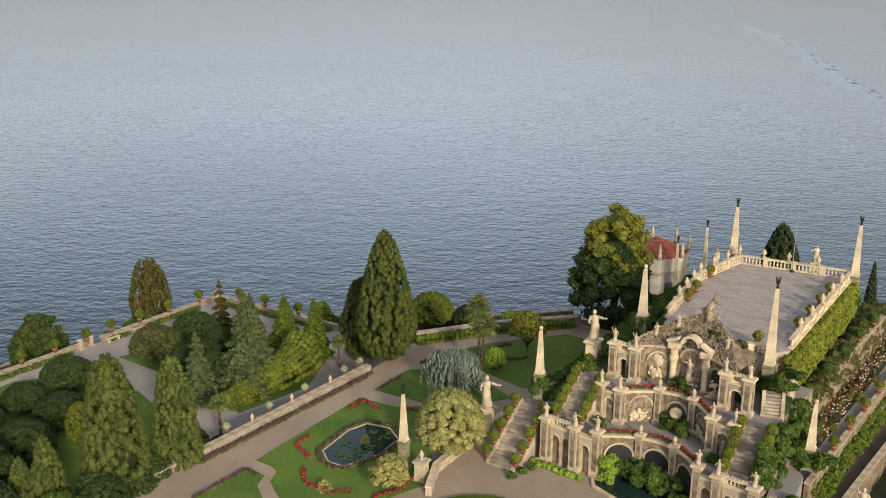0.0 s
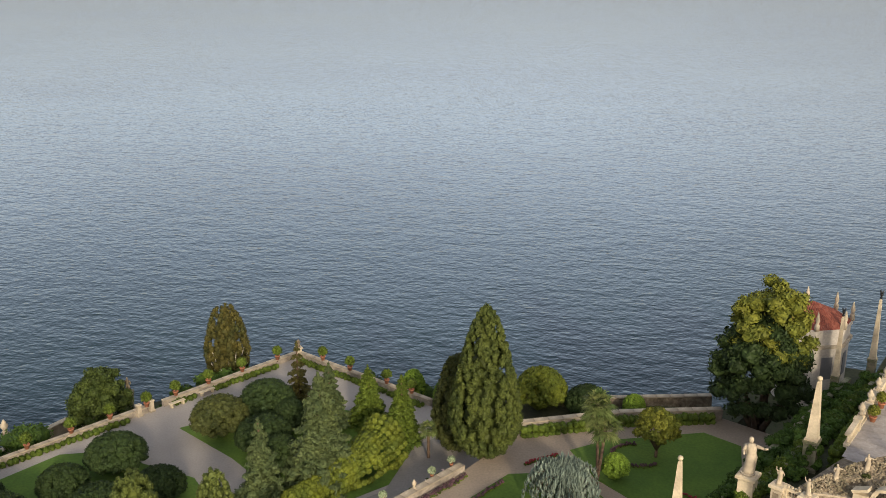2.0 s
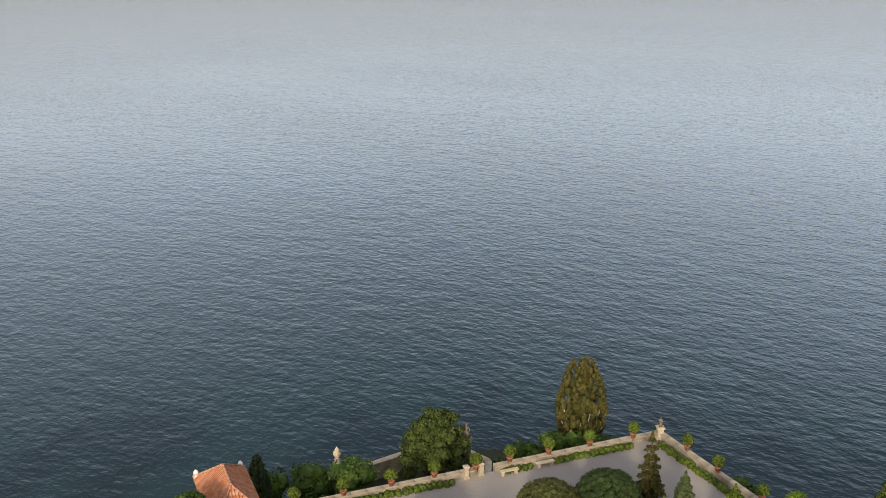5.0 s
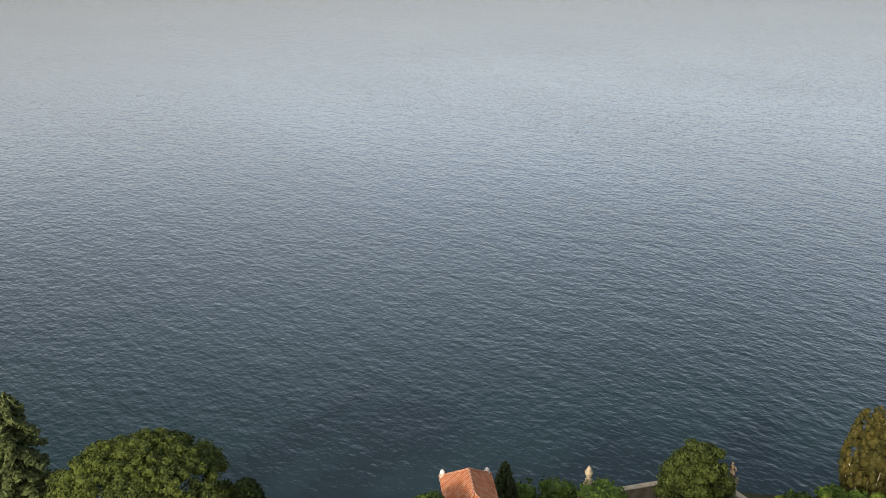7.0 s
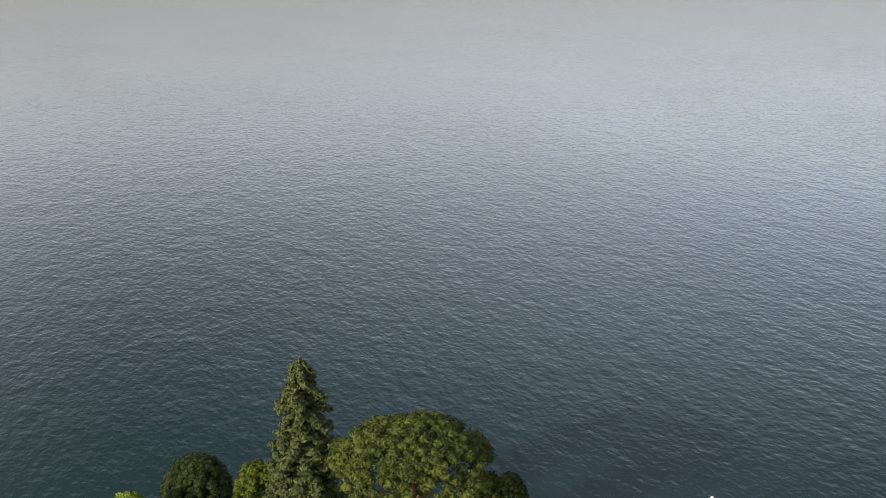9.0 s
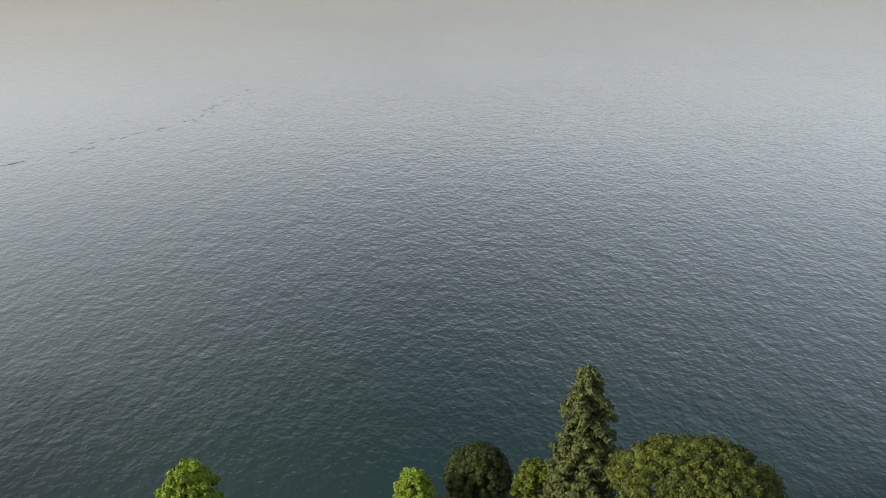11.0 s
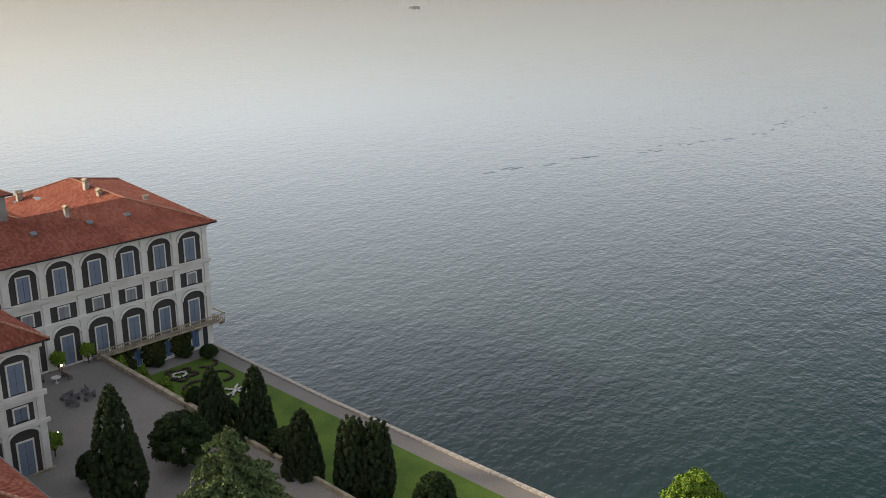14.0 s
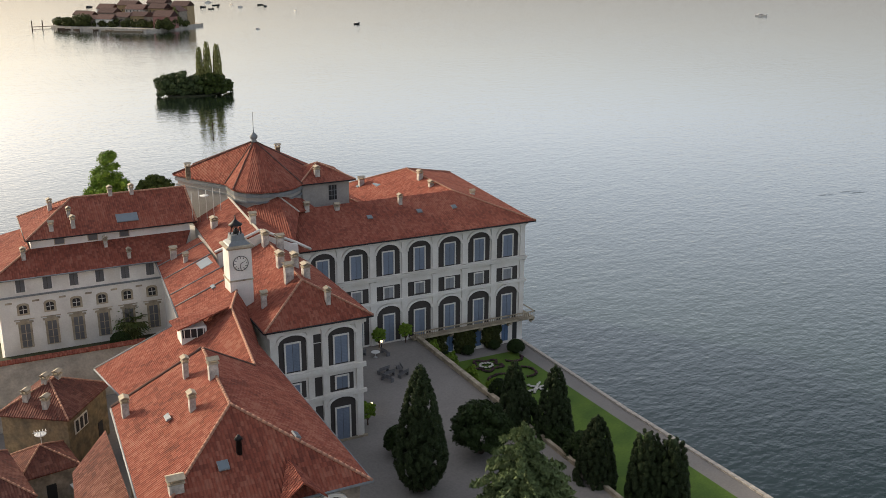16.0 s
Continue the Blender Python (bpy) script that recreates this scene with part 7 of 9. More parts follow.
# ---- garden trees and shrubs ----
def palm(x, y, z, h, r, label, fans=22, trunks=1, mat="palm", seed=1, stem=0.13):
    """Fan palms: fibrous trunk, and a head of arching leaves of many blades."""
    rng = random.Random(seed)
    ob = thing("palm", pose(x, y, z), label, "palm")
    for q in range(trunks):
        ox, oy = (rng.uniform(-0.5, 0.5) * (trunks > 1) for _ in range(2))
        hh = h * (1 - 0.14 * q)
        bm = bmesh.new()
        k = 9
        for i in range(k):
            a, b = Vector((ox * i / k, oy * i / k, hh * i / k - 0.15)), Vector((ox * (i + 1) / k, oy * (i + 1) / k, hh * (i + 1) / k))
            tube(bm, a, b, stem * 1.15, stem * 0.9, 7)
        part("trunk", bm, M["bark"], ob)
        V, F = [], []
        for i in range(fans):
            az = 2.4 * i + rng.uniform(-0.2, 0.2)
            el = radians(75 - 115 * (i / fans) + rng.uniform(-8, 8))
            out = Vector((math.cos(az) * math.cos(el), math.sin(az) * math.cos(el), math.sin(el)))
            side = Vector((-math.sin(az), math.cos(az), 0))
            up = out.cross(side)
            c = Vector((ox, oy, hh)) + out * r * 0.45
            for j in range(13):
                th = radians(-105 + 210 * j / 12)
                d = (out * math.cos(th) + side * math.sin(th)).normalized()
                tip = c + d * r * 0.55 * rng.uniform(0.85, 1.1) - Vector((0, 0, 0.16 * r))
                w = side * 0.05 * r if abs(math.cos(th)) > 0.5 else out * 0.05 * r
                b0 = len(V)
                m = c.lerp(tip, 0.5) + Vector((0, 0, 0.05 * r))
                V += [tuple(c), tuple(m + w), tuple(tip), tuple(m - w)]
                F.append((b0, b0 + 1, b0 + 2, b0 + 3))
            b0 = len(V)
            s0 = Vector((ox, oy, hh))
            V += [tuple(s0 + side * 0.02), tuple(s0 - side * 0.02), tuple(c - side * 0.02), tuple(c + side * 0.02)]
            F.append((b0, b0 + 1, b0 + 2, b0 + 3))
        part("crown", mesh_np("crown", V, F, LEAF[mat]), None, ob)
    return ob


tree("cypress", -6.0, 95.9, 13.1, 14.2, 3.3, "broad olive-green cypress beside the parterre path", size=0.15, count=230, power=0.58, tip=0.03, belly=0.24)
tree("cypress", -9.0, 100.6, 11.0, 9.6, 2.4, "dark green cypress behind the broad cypress", mat="dark_olive", size=0.22, count=120, power=0.45)
old = tree("cypress", -39.6, 124.2, 3.3, 11.8, 2.75, "brownish old cypress with bare lower stems at the lake", mat="rusty", size=0.2, count=120, power=0.42, tip=0.15, belly=0.5)
bm = bmesh.new()
for k in range(16):
    a = 2 * math.pi * k / 16
    tube(bm, (0.3 * math.cos(a), 0.3 * math.sin(a), 0.2), (2.5 * math.cos(a), 2.5 * math.sin(a), 4.6 + k % 3), 0.12, 0.05, 5)
part("limbs", bm, M["render"], old, "bare grey stems")
tree("cypress", -26.7, 71.0, 10.9, 13.5, 2.8, "tall olive-green cypress on the terrace lawn", size=0.19, count=190, power=0.42, belly=0.2)
tree("cypress", -22.7, 74.6, 10.9, 11.8, 2.15, "slim olive-green cypress on the terrace lawn", size=0.22, count=150, power=0.42, belly=0.2)
tree("cypress", -30.9, 67.6, 10.9, 8.3, 1.6, "young pale green conifer on the terrace lawn", size=0.26, count=90, mat="cypress")
tree("cypress", -33.4, 68.3, 10.9, 6.0, 1.35, "young pale green conifer on the terrace lawn", size=0.26, count=90, mat="cypress")
for x, y, h, r, mat, lab in (
    (-31.9, 100.4, 3.9, 2.75, "dark_olive", "large rounded clipped box shrub"), (-28.4, 104.4, 3.9, 2.75, "dark", "large rounded dark green shrub"),
    (-25.4, 102.2, 3.1, 1.8, "dark", "rounded bronze-green shrub under the conifers"), (-26.8, 97.9, 3.4, 2.6, "dark", "rounded bronze-green clipped shrub"),
    (-24.2, 94.6, 3.4, 1.9, "dark", "rounded dark shrub under the spruce"),
    (-39.0, 93.0, 3.3, 2.7, "dark", "broad bronze-green rounded shrub on the lawn"), (-33.2, 88.8, 2.8, 2.2, "dark", "broad dark rounded shrub on the lawn"),
    (-36.5, 84.5, 3.4, 2.5, "dark", "rounded dark shrub on the shaded lawn"), (-41.5, 88.0, 3.0, 2.3, "dark", "rounded dark shrub on the shaded lawn"),
    (-33.0, 80.1, 4.8, 1.3, "golden", "upright golden-green clipped shrub"), (-37.5, 77.5, 4.0, 3.0, "dark", "wide dark evergreen shrub on the lawn"),
    (-43.5, 80.5, 4.2, 3.2, "dark", "wide dark shrub beside the terrace"), (-47.5, 84.5, 3.2, 2.4, "dark", "wide dark shrub beside the terrace")):
    tree("bush", x, y, 11.0, h, r, lab, "shrub", mat=mat)
sweep = thing("sculpted_hedge", pose(0, 0, 0), "large billowing golden-green clipped hedge beside the stone path", "hedge")
cl = []
for x, y, a, d in along([(-15.4, 98.0), (-17.2, 94.2), (-19.8, 90.8), (-22.0, 88.4)], 0.45):
    q = (y - 88.4) / 9.6
    wide, tall = 0.9 + 1.5 * q, 1.7 + 2.4 * q + 0.25 * math.sin(y * 1.1)
    for k in range(13):
        t = math.pi * (k + 0.5) / 13
        g = 0.34 + 0.2 * noise.noise((x * 0.9, y * 0.9, k * 0.7))
        cl.append((x - math.sin(radians(a)) * wide * math.cos(t) + 0.3 * noise.noise((x, k, 3)), y + math.cos(radians(a)) * wide * math.cos(t), 11.0 + tall * math.sin(t) ** 0.6 - 0.25 + 0.3 * noise.noise((x * 0.8, y * 0.8, 9)), g, g, g))
part("foliage", foliage("foliage", cl, LEAF["golden"], leaf=0.075, per=60, seed=17, core=0.9), None, sweep)
tree("spruce", -20.1, 93.0, 11.0, 10.6, 3.3, "dense blue-green spruce among the rounded shrubs", rows=17)
tree("spruce", -18.2, 104.6, 11.0, 6.0, 1.8, "small fresh green spruce near the parapet", rows=12, mat="box")
tree("spruce", -14.3, 101.2, 11.0, 6.8, 1.65, "small fresh green spruce near the path", rows=12, mat="box")
tree("spruce", -21.8, 103.4, 11.0, 6.6, 1.9, "dark spruce behind the larger spruce", rows=11)
tree("spruce", -26.4, 108.6, 11.0, 6.4, 1.3, "thin sparse young conifer by the parapet", rows=7, mat="rusty", fluff=0.7)
tree("spruce", -24.6, 90.0, 11.0, 7.4, 2.0, "thin grey-green conifer by the gravel", rows=10)
palm(3.8, 92.9, 13.2, 7.0, 1.7, "tall clump of fan palms on the lawn", trunks=3, seed=3)
palm(-20.5, 80.9, 11.0, 4.3, 1.15, "single fan palm beside the retaining wall", seed=4)
palm(-11.4, 98.5, 11.0, 3.0, 1.1, "small fan palm near the parterre corner", seed=5)
tree("bush", 0.6, 74.9, 13.2, 6.2, 2.9, "large round silvery olive tree at the court edge", "tree", mat="olive")
tree("bush", 5.3, 93.2, 13.2, 2.3, 1.15, "fresh green rounded shrub on the lawn", "shrub", mat="lime")
tree("broad", 9.0, 97.3, 13.2, 4.6, 1.75, "small round golden-leaved tree in a flower ring", mat="yellow", base=0.2, count=60)
tree("broad", -4.3, 69.4, 13.2, 3.0, 1.4, "loose yellow-green variegated shrub by the wall", "shrub", mat="olive", base=0.1)
# sunlight on the magnolia's top is put into its yellow leaf colour
tree("broad", 19.8, 106.5, 11.0, 15.4, 3.7, "tall evergreen magnolia, its sunlit top coloured yellow-green", mat="yellow", base=0.35, count=70)
tree("broad", 19.2, 105.6, 11.0, 12.4, 4.2, "dark broad evergreen tree below the platform slope", mat="dark", base=0.05, count=110)
tree("bush", -1.4, 109.6, 11.1, 4.4, 2.6, "rounded yellow-green shrub beyond the parterre wall", "shrub", mat="golden")
tree("bush", 3.2, 108.6, 11.1, 3.2, 2.1, "rounded dark shrub beyond the parterre wall", "shrub", mat="dark")
tree("bush", 7.9, 109.2, 11.2, 2.2, 1.1, "small bright green ball shrub beyond the wall", "shrub", mat="lime")
tree("cypress", 41.6, 115.0, 11.9, 10.6, 3.1, "dark green cone-shaped conifer behind the platform", mat="dark_cypress", size=0.16, count=170, power=0.6, belly=0.2)
tree("cypress", 52.0, 112.0, 11, 7.6, 0.7, "thin dark cypress behind the platform", mat="dark_cypress", size=0.4, count=50)
# weeping blue cedar
rng = random.Random(8)
cedar = thing("weeping_cedar", pose(0.9, 88.4, 13.2), "weeping blue cedar with hanging branches on the lawn", "tree")
bm = trunk(3.0, 0.14)
cl = []
for k in range(130):
    a, R = rng.uniform(0, 6.28), rng.uniform(0.6, 3.4)
    last = Vector((0, 0, 3.0))
    for i in range(1, 11):
        q = i / 10
        p = Vector((R * math.sin(q * 1.5) * math.cos(a), R * math.sin(q * 1.5) * math.sin(a), 3.0 + 0.9 * math.sin(q * 2.2) - (2.9 + 0.4 * math.sin(k)) * q ** 2.2))
        if p.z < 0.3:
            break
        tube(bm, last, p, 0.025, 0.02, 3)
        cl.append((p.x, p.y, p.z, 0.10, 0.10, 0.17))
        last = p
part("trunk", bm, M["bark"], cedar)
part("crown", foliage("crown", cl, LEAF["blue_grey"], leaf=0.14, per=9, seed=6, core=0.6, droop=1.6), None, cedar)
flower_bed([(2.2 + 0.7 * math.cos(t), 84.9 + 0.5 * math.sin(t)) for t in np.linspace(0, 6.28, 14)], 0.3, 13.26, "white_flower", "round bed of white flowers under the cedar", 4, 0.14)

# lily pond
POND = [(-10.5, 75.9), (-9.8, 74.0), (-8.4, 73.2), (-5.6, 75.1), (-4.0, 77.9), (-4.9, 80.0), (-7.0, 80.9), (-8.6, 79.6)]
level("pond", POND, 13.0, 13.30, M["pond"], "dark still water of the lily pond", "pond")
tagged(part("trim", strip(POND + POND[:1], 0.07, 13.1, 13.38), M["stone"]), "pale stone kerb round the lily pond", "kerb", kind="structure")
flower_bed([(x + (x + 7.3) * 0.13, y + (y - 77) * 0.13) for x, y in POND + POND[:1]], 0.22, 13.26, "dark_bloom", "dark bedding plants round the lily pond", 9, 0.10)
for x, y, r in ((-8.9, 75.4, 0.55), (-8.2, 74.5, 0.5), (-7.4, 75.2, 0.45), (-7.9, 76.4, 0.4), (-6.4, 76.3, 0.55), (-5.3, 78.2, 0.6), (-6.3, 79.3, 0.5), (-6.9, 75.9, 0.4), (-8.6, 77.2, 0.45), (-5.0, 79.2, 0.4)):
    lily = thing("lily_clump", pose(x, y, 13.31), "floating green water lily leaves in the pond", "water lily", "pond lilies")
    for k in range(7):
        a, q = rng.uniform(0, 6.28), r * math.sqrt(rng.random())
        pad = part("leaf", lathed([(0.16, 0), (0.17, 0.015)], 9), LEAF["broad"], lily)
        pad.location = (q * math.cos(a), q * math.sin(a), 0.004 * k)
palm(-6.9, 77.2, 13.2, 0.5, 0.55, "tuft of yellow reeds standing in the pond", fans=16, mat="yellow", stem=0.05, seed=9)
palm(-9.6, 69.6, 13.2, 0.3, 0.8, "pale ornamental grass tuft on the lawn", fans=18, mat="olive", stem=0.05, seed=10)
for line, mat, lab in (
    ([(-8.9, 84.0), (-7.6, 85.6), (-6.0, 83.6)], "red_flower", "angled bed of red flowers in the lawn"),
    ([(-3.6, 83.9), (-2.4, 83.6)], "red_flower", "short bed of red flowers in the lawn"),
    ([(-12.0, 78.6), (-13.0, 77.0), (-11.4, 74.6)], "red_flower", "angled bed of red flowers by the path"),
    ([(-11.8, 72.8), (-11.2, 70.6), (-9.2, 69.0), (-7.2, 69.4)], "red_flower", "curved bed of red flowers in the lawn"),
    ([(-5.6, 68.4), (-3.6, 69.4), (-2.6, 71.4)], "red_flower", "curved bed of red flowers near the wall"),
    ([(-15.5, 72.0), (-16.6, 72.7), (-20.0, 68.2)], "dark_bloom", "bed of dark bedding plants by the path"),
    ([(-6.2, 88.4), (-4.0, 91.6)], "dark_bloom", "bed of dark bedding plants along the lawn"),
    ([(-2.4, 94.6), (0.6, 96.6)], "red_flower", "bed of red flowers at the path corner"),
    ([(7.4 + 2.2 * math.cos(t), 97.3 + 2.0 * math.sin(t)) for t in np.linspace(1.6, 5.6, 12)], "dark_bloom", "ring of dark bedding plants round a tree"),
    ([(10.8, 91.2), (12.4, 90.0)], "red_flower", "short bed of red flowers in the lawn"),
    ([(-20.3, 74.7), (-12.4, 85.2), (-7.2, 92.2)], "dark_bloom", "dark flower border along the retaining wall"),
    ([(-20.6, 74.0), (-12.7, 84.6), (-7.4, 91.6)], "dark_bloom", "dark flower border along the long path")):
    flower_bed(line, 0.16, 13.22, mat, lab, int(abs(line[0][0] * 10)) + 1)
for x, y in ((-18.9, 78.2), (-15.8, 82.4), (-13.0, 86.2), (-9.6, 90.4), (-8.2, 92.4)):
    potted(x - 0.4, y + 0.2, 13.75, "white_mix", 0.32, 0.22, "small pot of white flowers on the wall", False, "flower pots on the wall")
for x, y in ((-17.4, 80.4), (-14.4, 84.5), (-11.2, 88.6)):
    urn(x, y, 13.85, 0.8, "small stone urn on the retaining wall")

# terrace edge: potted lemon trees on the parapet, low hedge, benches
for x, y in ((-31.1, 117.0), (-34.0, 113.4), (-36.6, 110.0), (-39.0, 106.9), (-40.9, 104.0), (-43.4, 101.0), (-45.8, 97.8), (-48.4, 94.4), (-51.0, 91.0)):
    potted(x, y, 11.68, "box", 0.55, 0.36, "terracotta pot with a leafy lemon tree on the parapet", False, "lemon pots on the parapet")
for x, y in ((-26.0, 117.5), (-22.4, 115.2), (-17.8, 112.4), (-14.8, 110.4)):
    potted(x, y, 11.68, "box", 0.55, 0.36, "terracotta pot with a leafy lemon tree on the parapet", False, "lemon pots on the parapet")
for a, b in (((-31.0, 116.4), (-36.2, 109.6)), ((-37.4, 108.0), (-39.2, 105.6)), ((-42.0, 101.8), (-52.6, 88.2))):
    hedge("low_hedge", [a, b], 0.28, 11.0, 11.5, "box", "low clipped hedge inside the terrace parapet", 31)
pedestal(-29.3, 119.4, 11.0, 12.3, 0.6, 35, "square stone pillar at the terrace corner", "stone")
statue(-29.3, 119.4, 12.3, 1.0, 200, 0, mat="rustic")
for x, y, a in ((-36.9, 109.2, 53), (-39.0, 106.2, 53)):
    b = thing("garden_bench", pose(x + 0.5, y - 0.3, 11.0, 0, 0, a), "pale stone bench along the terrace parapet", "bench")
    part("seat", boxed(-0.9, 0.9, -0.22, 0.22, 0.4, 0.5, bevel=0.02), M["pale_stone"], b)
    for s in (-0.65, 0.65):
        part("leg", boxed(s - 0.1, s + 0.1, -0.18, 0.18, 0, 0.4), M["pale_stone"], b)
for x, y in ((-40.6, 104.4), (-41.4, 103.2)):
    pedestal(x, y, 11.0, 12.3, 0.4, 53, "small stone gate pillar in the parapet", "stone")
pedestal(-47.5, 113.6, 3.3, 8.4, 0.85, 20, "dark ivied stone pillar on the bastion", "mossy_stone")
statue(-47.5, 113.6, 8.4, 1.7, 200, 0, mat="rustic")
pedestal(-57.0, 104.4, 3.3, 7.4, 0.6, 20, "stone post on the bastion wall", "stone")
urn(-57.0, 104.4, 7.4, 1.6)
tree("broad", -49.4, 110.4, 3.4, 8.6, 2.9, "dark green holm oak below the terrace", mat="broad_dark", base=0.06, count=120, loose=0.34)
SHRUBS = [(-41.8, 118.1, 4.6, 2.4), (-38.5, 118.8, 4.8, 2.2), (-44.5, 116.2, 3.6, 2.0), (-36.8, 121.0, 4.6, 2.0), (-33.4, 120.6, 5.6, 1.6), (-46.0, 110.2, 4.4, 2.0), (-44.4, 108.0, 5.6, 2.0)]
scrub("shore_shrubs", SHRUBS + [(x + 1.2, y + 1.0, z + 2.2, r * 0.8) for x, y, z, r in SHRUBS[:4]], "broad", "mixed green shrubs on the bank below the parapet", 12, 0.2, 70)
scrub("shore_shrubs", [(-58.0, 101.1, 4, 3.0), (-58.0, 101.1, 6.0, 2.6), (-54.7, 103.2, 6.0, 2.8), (-56.2, 99.6, 6.6, 2.4), (-60.5, 97.8, 5, 2.8), (-52.5, 101.0, 7, 2.4), (-50.4, 98.2, 6, 2.4), (-53.2, 96.4, 5.6, 2.6), (-56.5, 95.4, 5, 2.4), (-48.0, 101.8, 6.2, 2.0)], "broad", "dense green shrubs between the terrace and the lake", 14, 0.2, 80)
scrub("shore_shrubs", [(-20.5, 117.0, 8.8, 1.6), (-16.6, 114.2, 9.2, 1.5), (-13.4, 112.6, 9.6, 1.8), (-10.2, 111.4, 10.2, 1.6), (-8.6, 108.6, 10.4, 1.6)], "broad", "green shrubs outside the terrace parapet", 16, 0.18, 70)
tree("bush", -15.0, 112.8, 8.0, 5.2, 1.4, "rounded bright green shrub outside the parapet", "shrub", mat="lime")
tree("bush", -11.2, 110.6, 8.0, 5.4, 1.5, "rounded bright green shrub outside the parapet", "shrub", mat="lime")
tree("cypress", -60.4, 96.6, 3.4, 7.4, 1.5, "narrow dark cypress beside the small house", mat="dark_cypress", size=0.36, count=60)
hedge("low_hedge", [(-3.6, 101.8), (6.0, 105.0), (15.0, 106.8)], 0.3, 11.2, 12.3, "box", "clipped hedge beyond the parterre wall", 33)

# planted slopes beside the platform
rng = random.Random(23)


def spots(pts, n, z, r, wide):
    out = []
    for x, y, a, d in along(uplan(*pts), 1.0):
        for _ in range(n):
            out.append((x + rng.uniform(-wide, wide), y + rng.uniform(-wide, wide), z + rng.uniform(-0.1, 0.2), r * rng.uniform(0.6, 1.25)))
    return out


hedge("slope_hedge", uplan((-9.3, 2.5), (-6.2, 31)), 0.4, 17.0, 18.7, "box", "clipped green hedge stepping along the slope", 41)
hedge("slope_hedge", uplan((-5.0, 10.5), (-4.9, 21)), 0.35, 20.2, 22.0, "box", "clipped green hedge under the balustrade", 42)
scrub("slope_planting", spots(((-7.6, 5), (-6.0, 29)), 2, 20.2, 0.7, 0.9), "broad", "mixed green planting on the upper slope terrace", 43, 0.12, 40)
scrub("slope_planting", spots(((-11.2, 3), (-7.6, 33)), 2, 17.0, 0.9, 1.0), "broad", "mixed green planting on the middle slope terrace", 44, 0.13, 40)
scrub("slope_planting", spots(((-13.5, 2), (-11.0, 30)), 2, 13.3, 1.0, 0.6), "box", "bank of green shrubs above the parterre lawn", 45, 0.13, 40)
scrub("slope_planting", spots(((-10.5, 0), (-9.6, 5.0)), 4, 17.0, 0.7, 0.8), "lime", "climbing plants round the obelisk and stair", 46, 0.12, 40)
scrub("slope_planting", spots(((8.3, 4), (11.6, 34)), 4, 18.2, 0.85, 0.5), "dark_olive", "green shrubs in the shade of the tall hedge", 47, 0.13, 40)
scrub("rose_planting", spots(((8.7, 1), (13.7, 34)), 3, 15.0, 0.6, 0.75), "bronze", "rose bushes along the rose terrace", 48, 0.11, 36)
scrub("slope_planting", spots(((11.0, 0), (16.6, 34)), 3, 12.6, 0.55, 0.3) + spots(((11.0, 0), (16.5, 34)), 2, 14.0, 0.5, 0.25), "box", "thin green planting on the lower terrace", 49, 0.12, 36)
scrub("slope_planting", spots(((15.5, -6), (22.5, 30)), 4, 10.2, 1.2, 1.8), "broad", "dark shrubs on the lowest terrace", 50, 0.15, 36)
scrub("slope_planting", spots(((6.9, 3.6), (7.0, 5.2)), 8, 18.0, 0.8, 0.4) + [(26.6 + rng.uniform(-0.7, 0.7), 73.4 + rng.uniform(-0.7, 0.7), 18.4 + 0.5 * k, 0.6) for k in range(8)], "broad", "ivy over the obelisk plinth", 51, 0.11, 40)
scrub("slope_planting", [(28.6 + rng.uniform(-1, 1), 67.4 + rng.uniform(-1.2, 0.8), 16.4 + rng.uniform(0, 0.8), 0.9) for k in range(9)], "broad", "leafy shrub round the obelisk foot", 52, 0.13, 44)
scrub("slope_planting", [tuple(UP @ Vector((rng.uniform(-3, 12), rng.uniform(31, 52), 12.0)))[:3] + (rng.uniform(1.0, 1.8),) for k in range(60)], "dark", "dark shrubs behind the platform", 53, 0.16, 36)
cl = [(x, y, z + rng.uniform(0.4, 0.8), 0.065, 0.065, 0.06) for x, y, z, r in spots(((8.9, 1), (13.9, 34)), 8, 15.0, 0.6, 0.8)]
tagged(part("roses", foliage("roses", cl, M["pale_rose"], leaf=0.07, per=7, seed=7, core=0.95), None), "pale pink roses in bloom on the bushes", "flowers", kind="stuff")
cl = [(x, y, z + rng.uniform(0.4, 0.9), 0.08, 0.08, 0.07) for x, y, z, r in spots(((8.6, 1), (13.4, 34)), 3, 15.0, 0.6, 0.7)]
tagged(part("roses", foliage("roses", cl, M["red_flower"], leaf=0.07, per=7, seed=8, core=0.95), None), "red roses in bloom on the bushes", "flowers", kind="stuff")
for k in range(7):
    p = UP @ Vector((*cop(1, 1 + k * 4.4), 15.44))
    potted(p.x, p.y, p.z, "yellow", 0.42, 0.34, "terracotta pot with a spiky yellow-green plant", False, "pots on the rose wall")
for k in range(6):
    p = UP @ Vector((*cop(0, 3 + k * 5), 18.44))
    potted(p.x, p.y, p.z, "broad", 0.42, 0.34, "terracotta pot with a leafy plant on the wall", False, "pots on the rose wall")
# foliage of the theatre: loose shrubs before the arches, climbers on the side walls
def bank(x0, x1, y0, y1, z0, z1, n, r, mat, label, seed):
    rg = random.Random(seed)
    sp = [(*tp(rg.uniform(x0, x1), rg.uniform(y0, y1)), rg.uniform(z0, z1), r * rg.uniform(0.7, 1.2)) for _ in range(n)]
    return scrub("theatre_shrubs", sp, mat, label, seed, 0.11, 60)


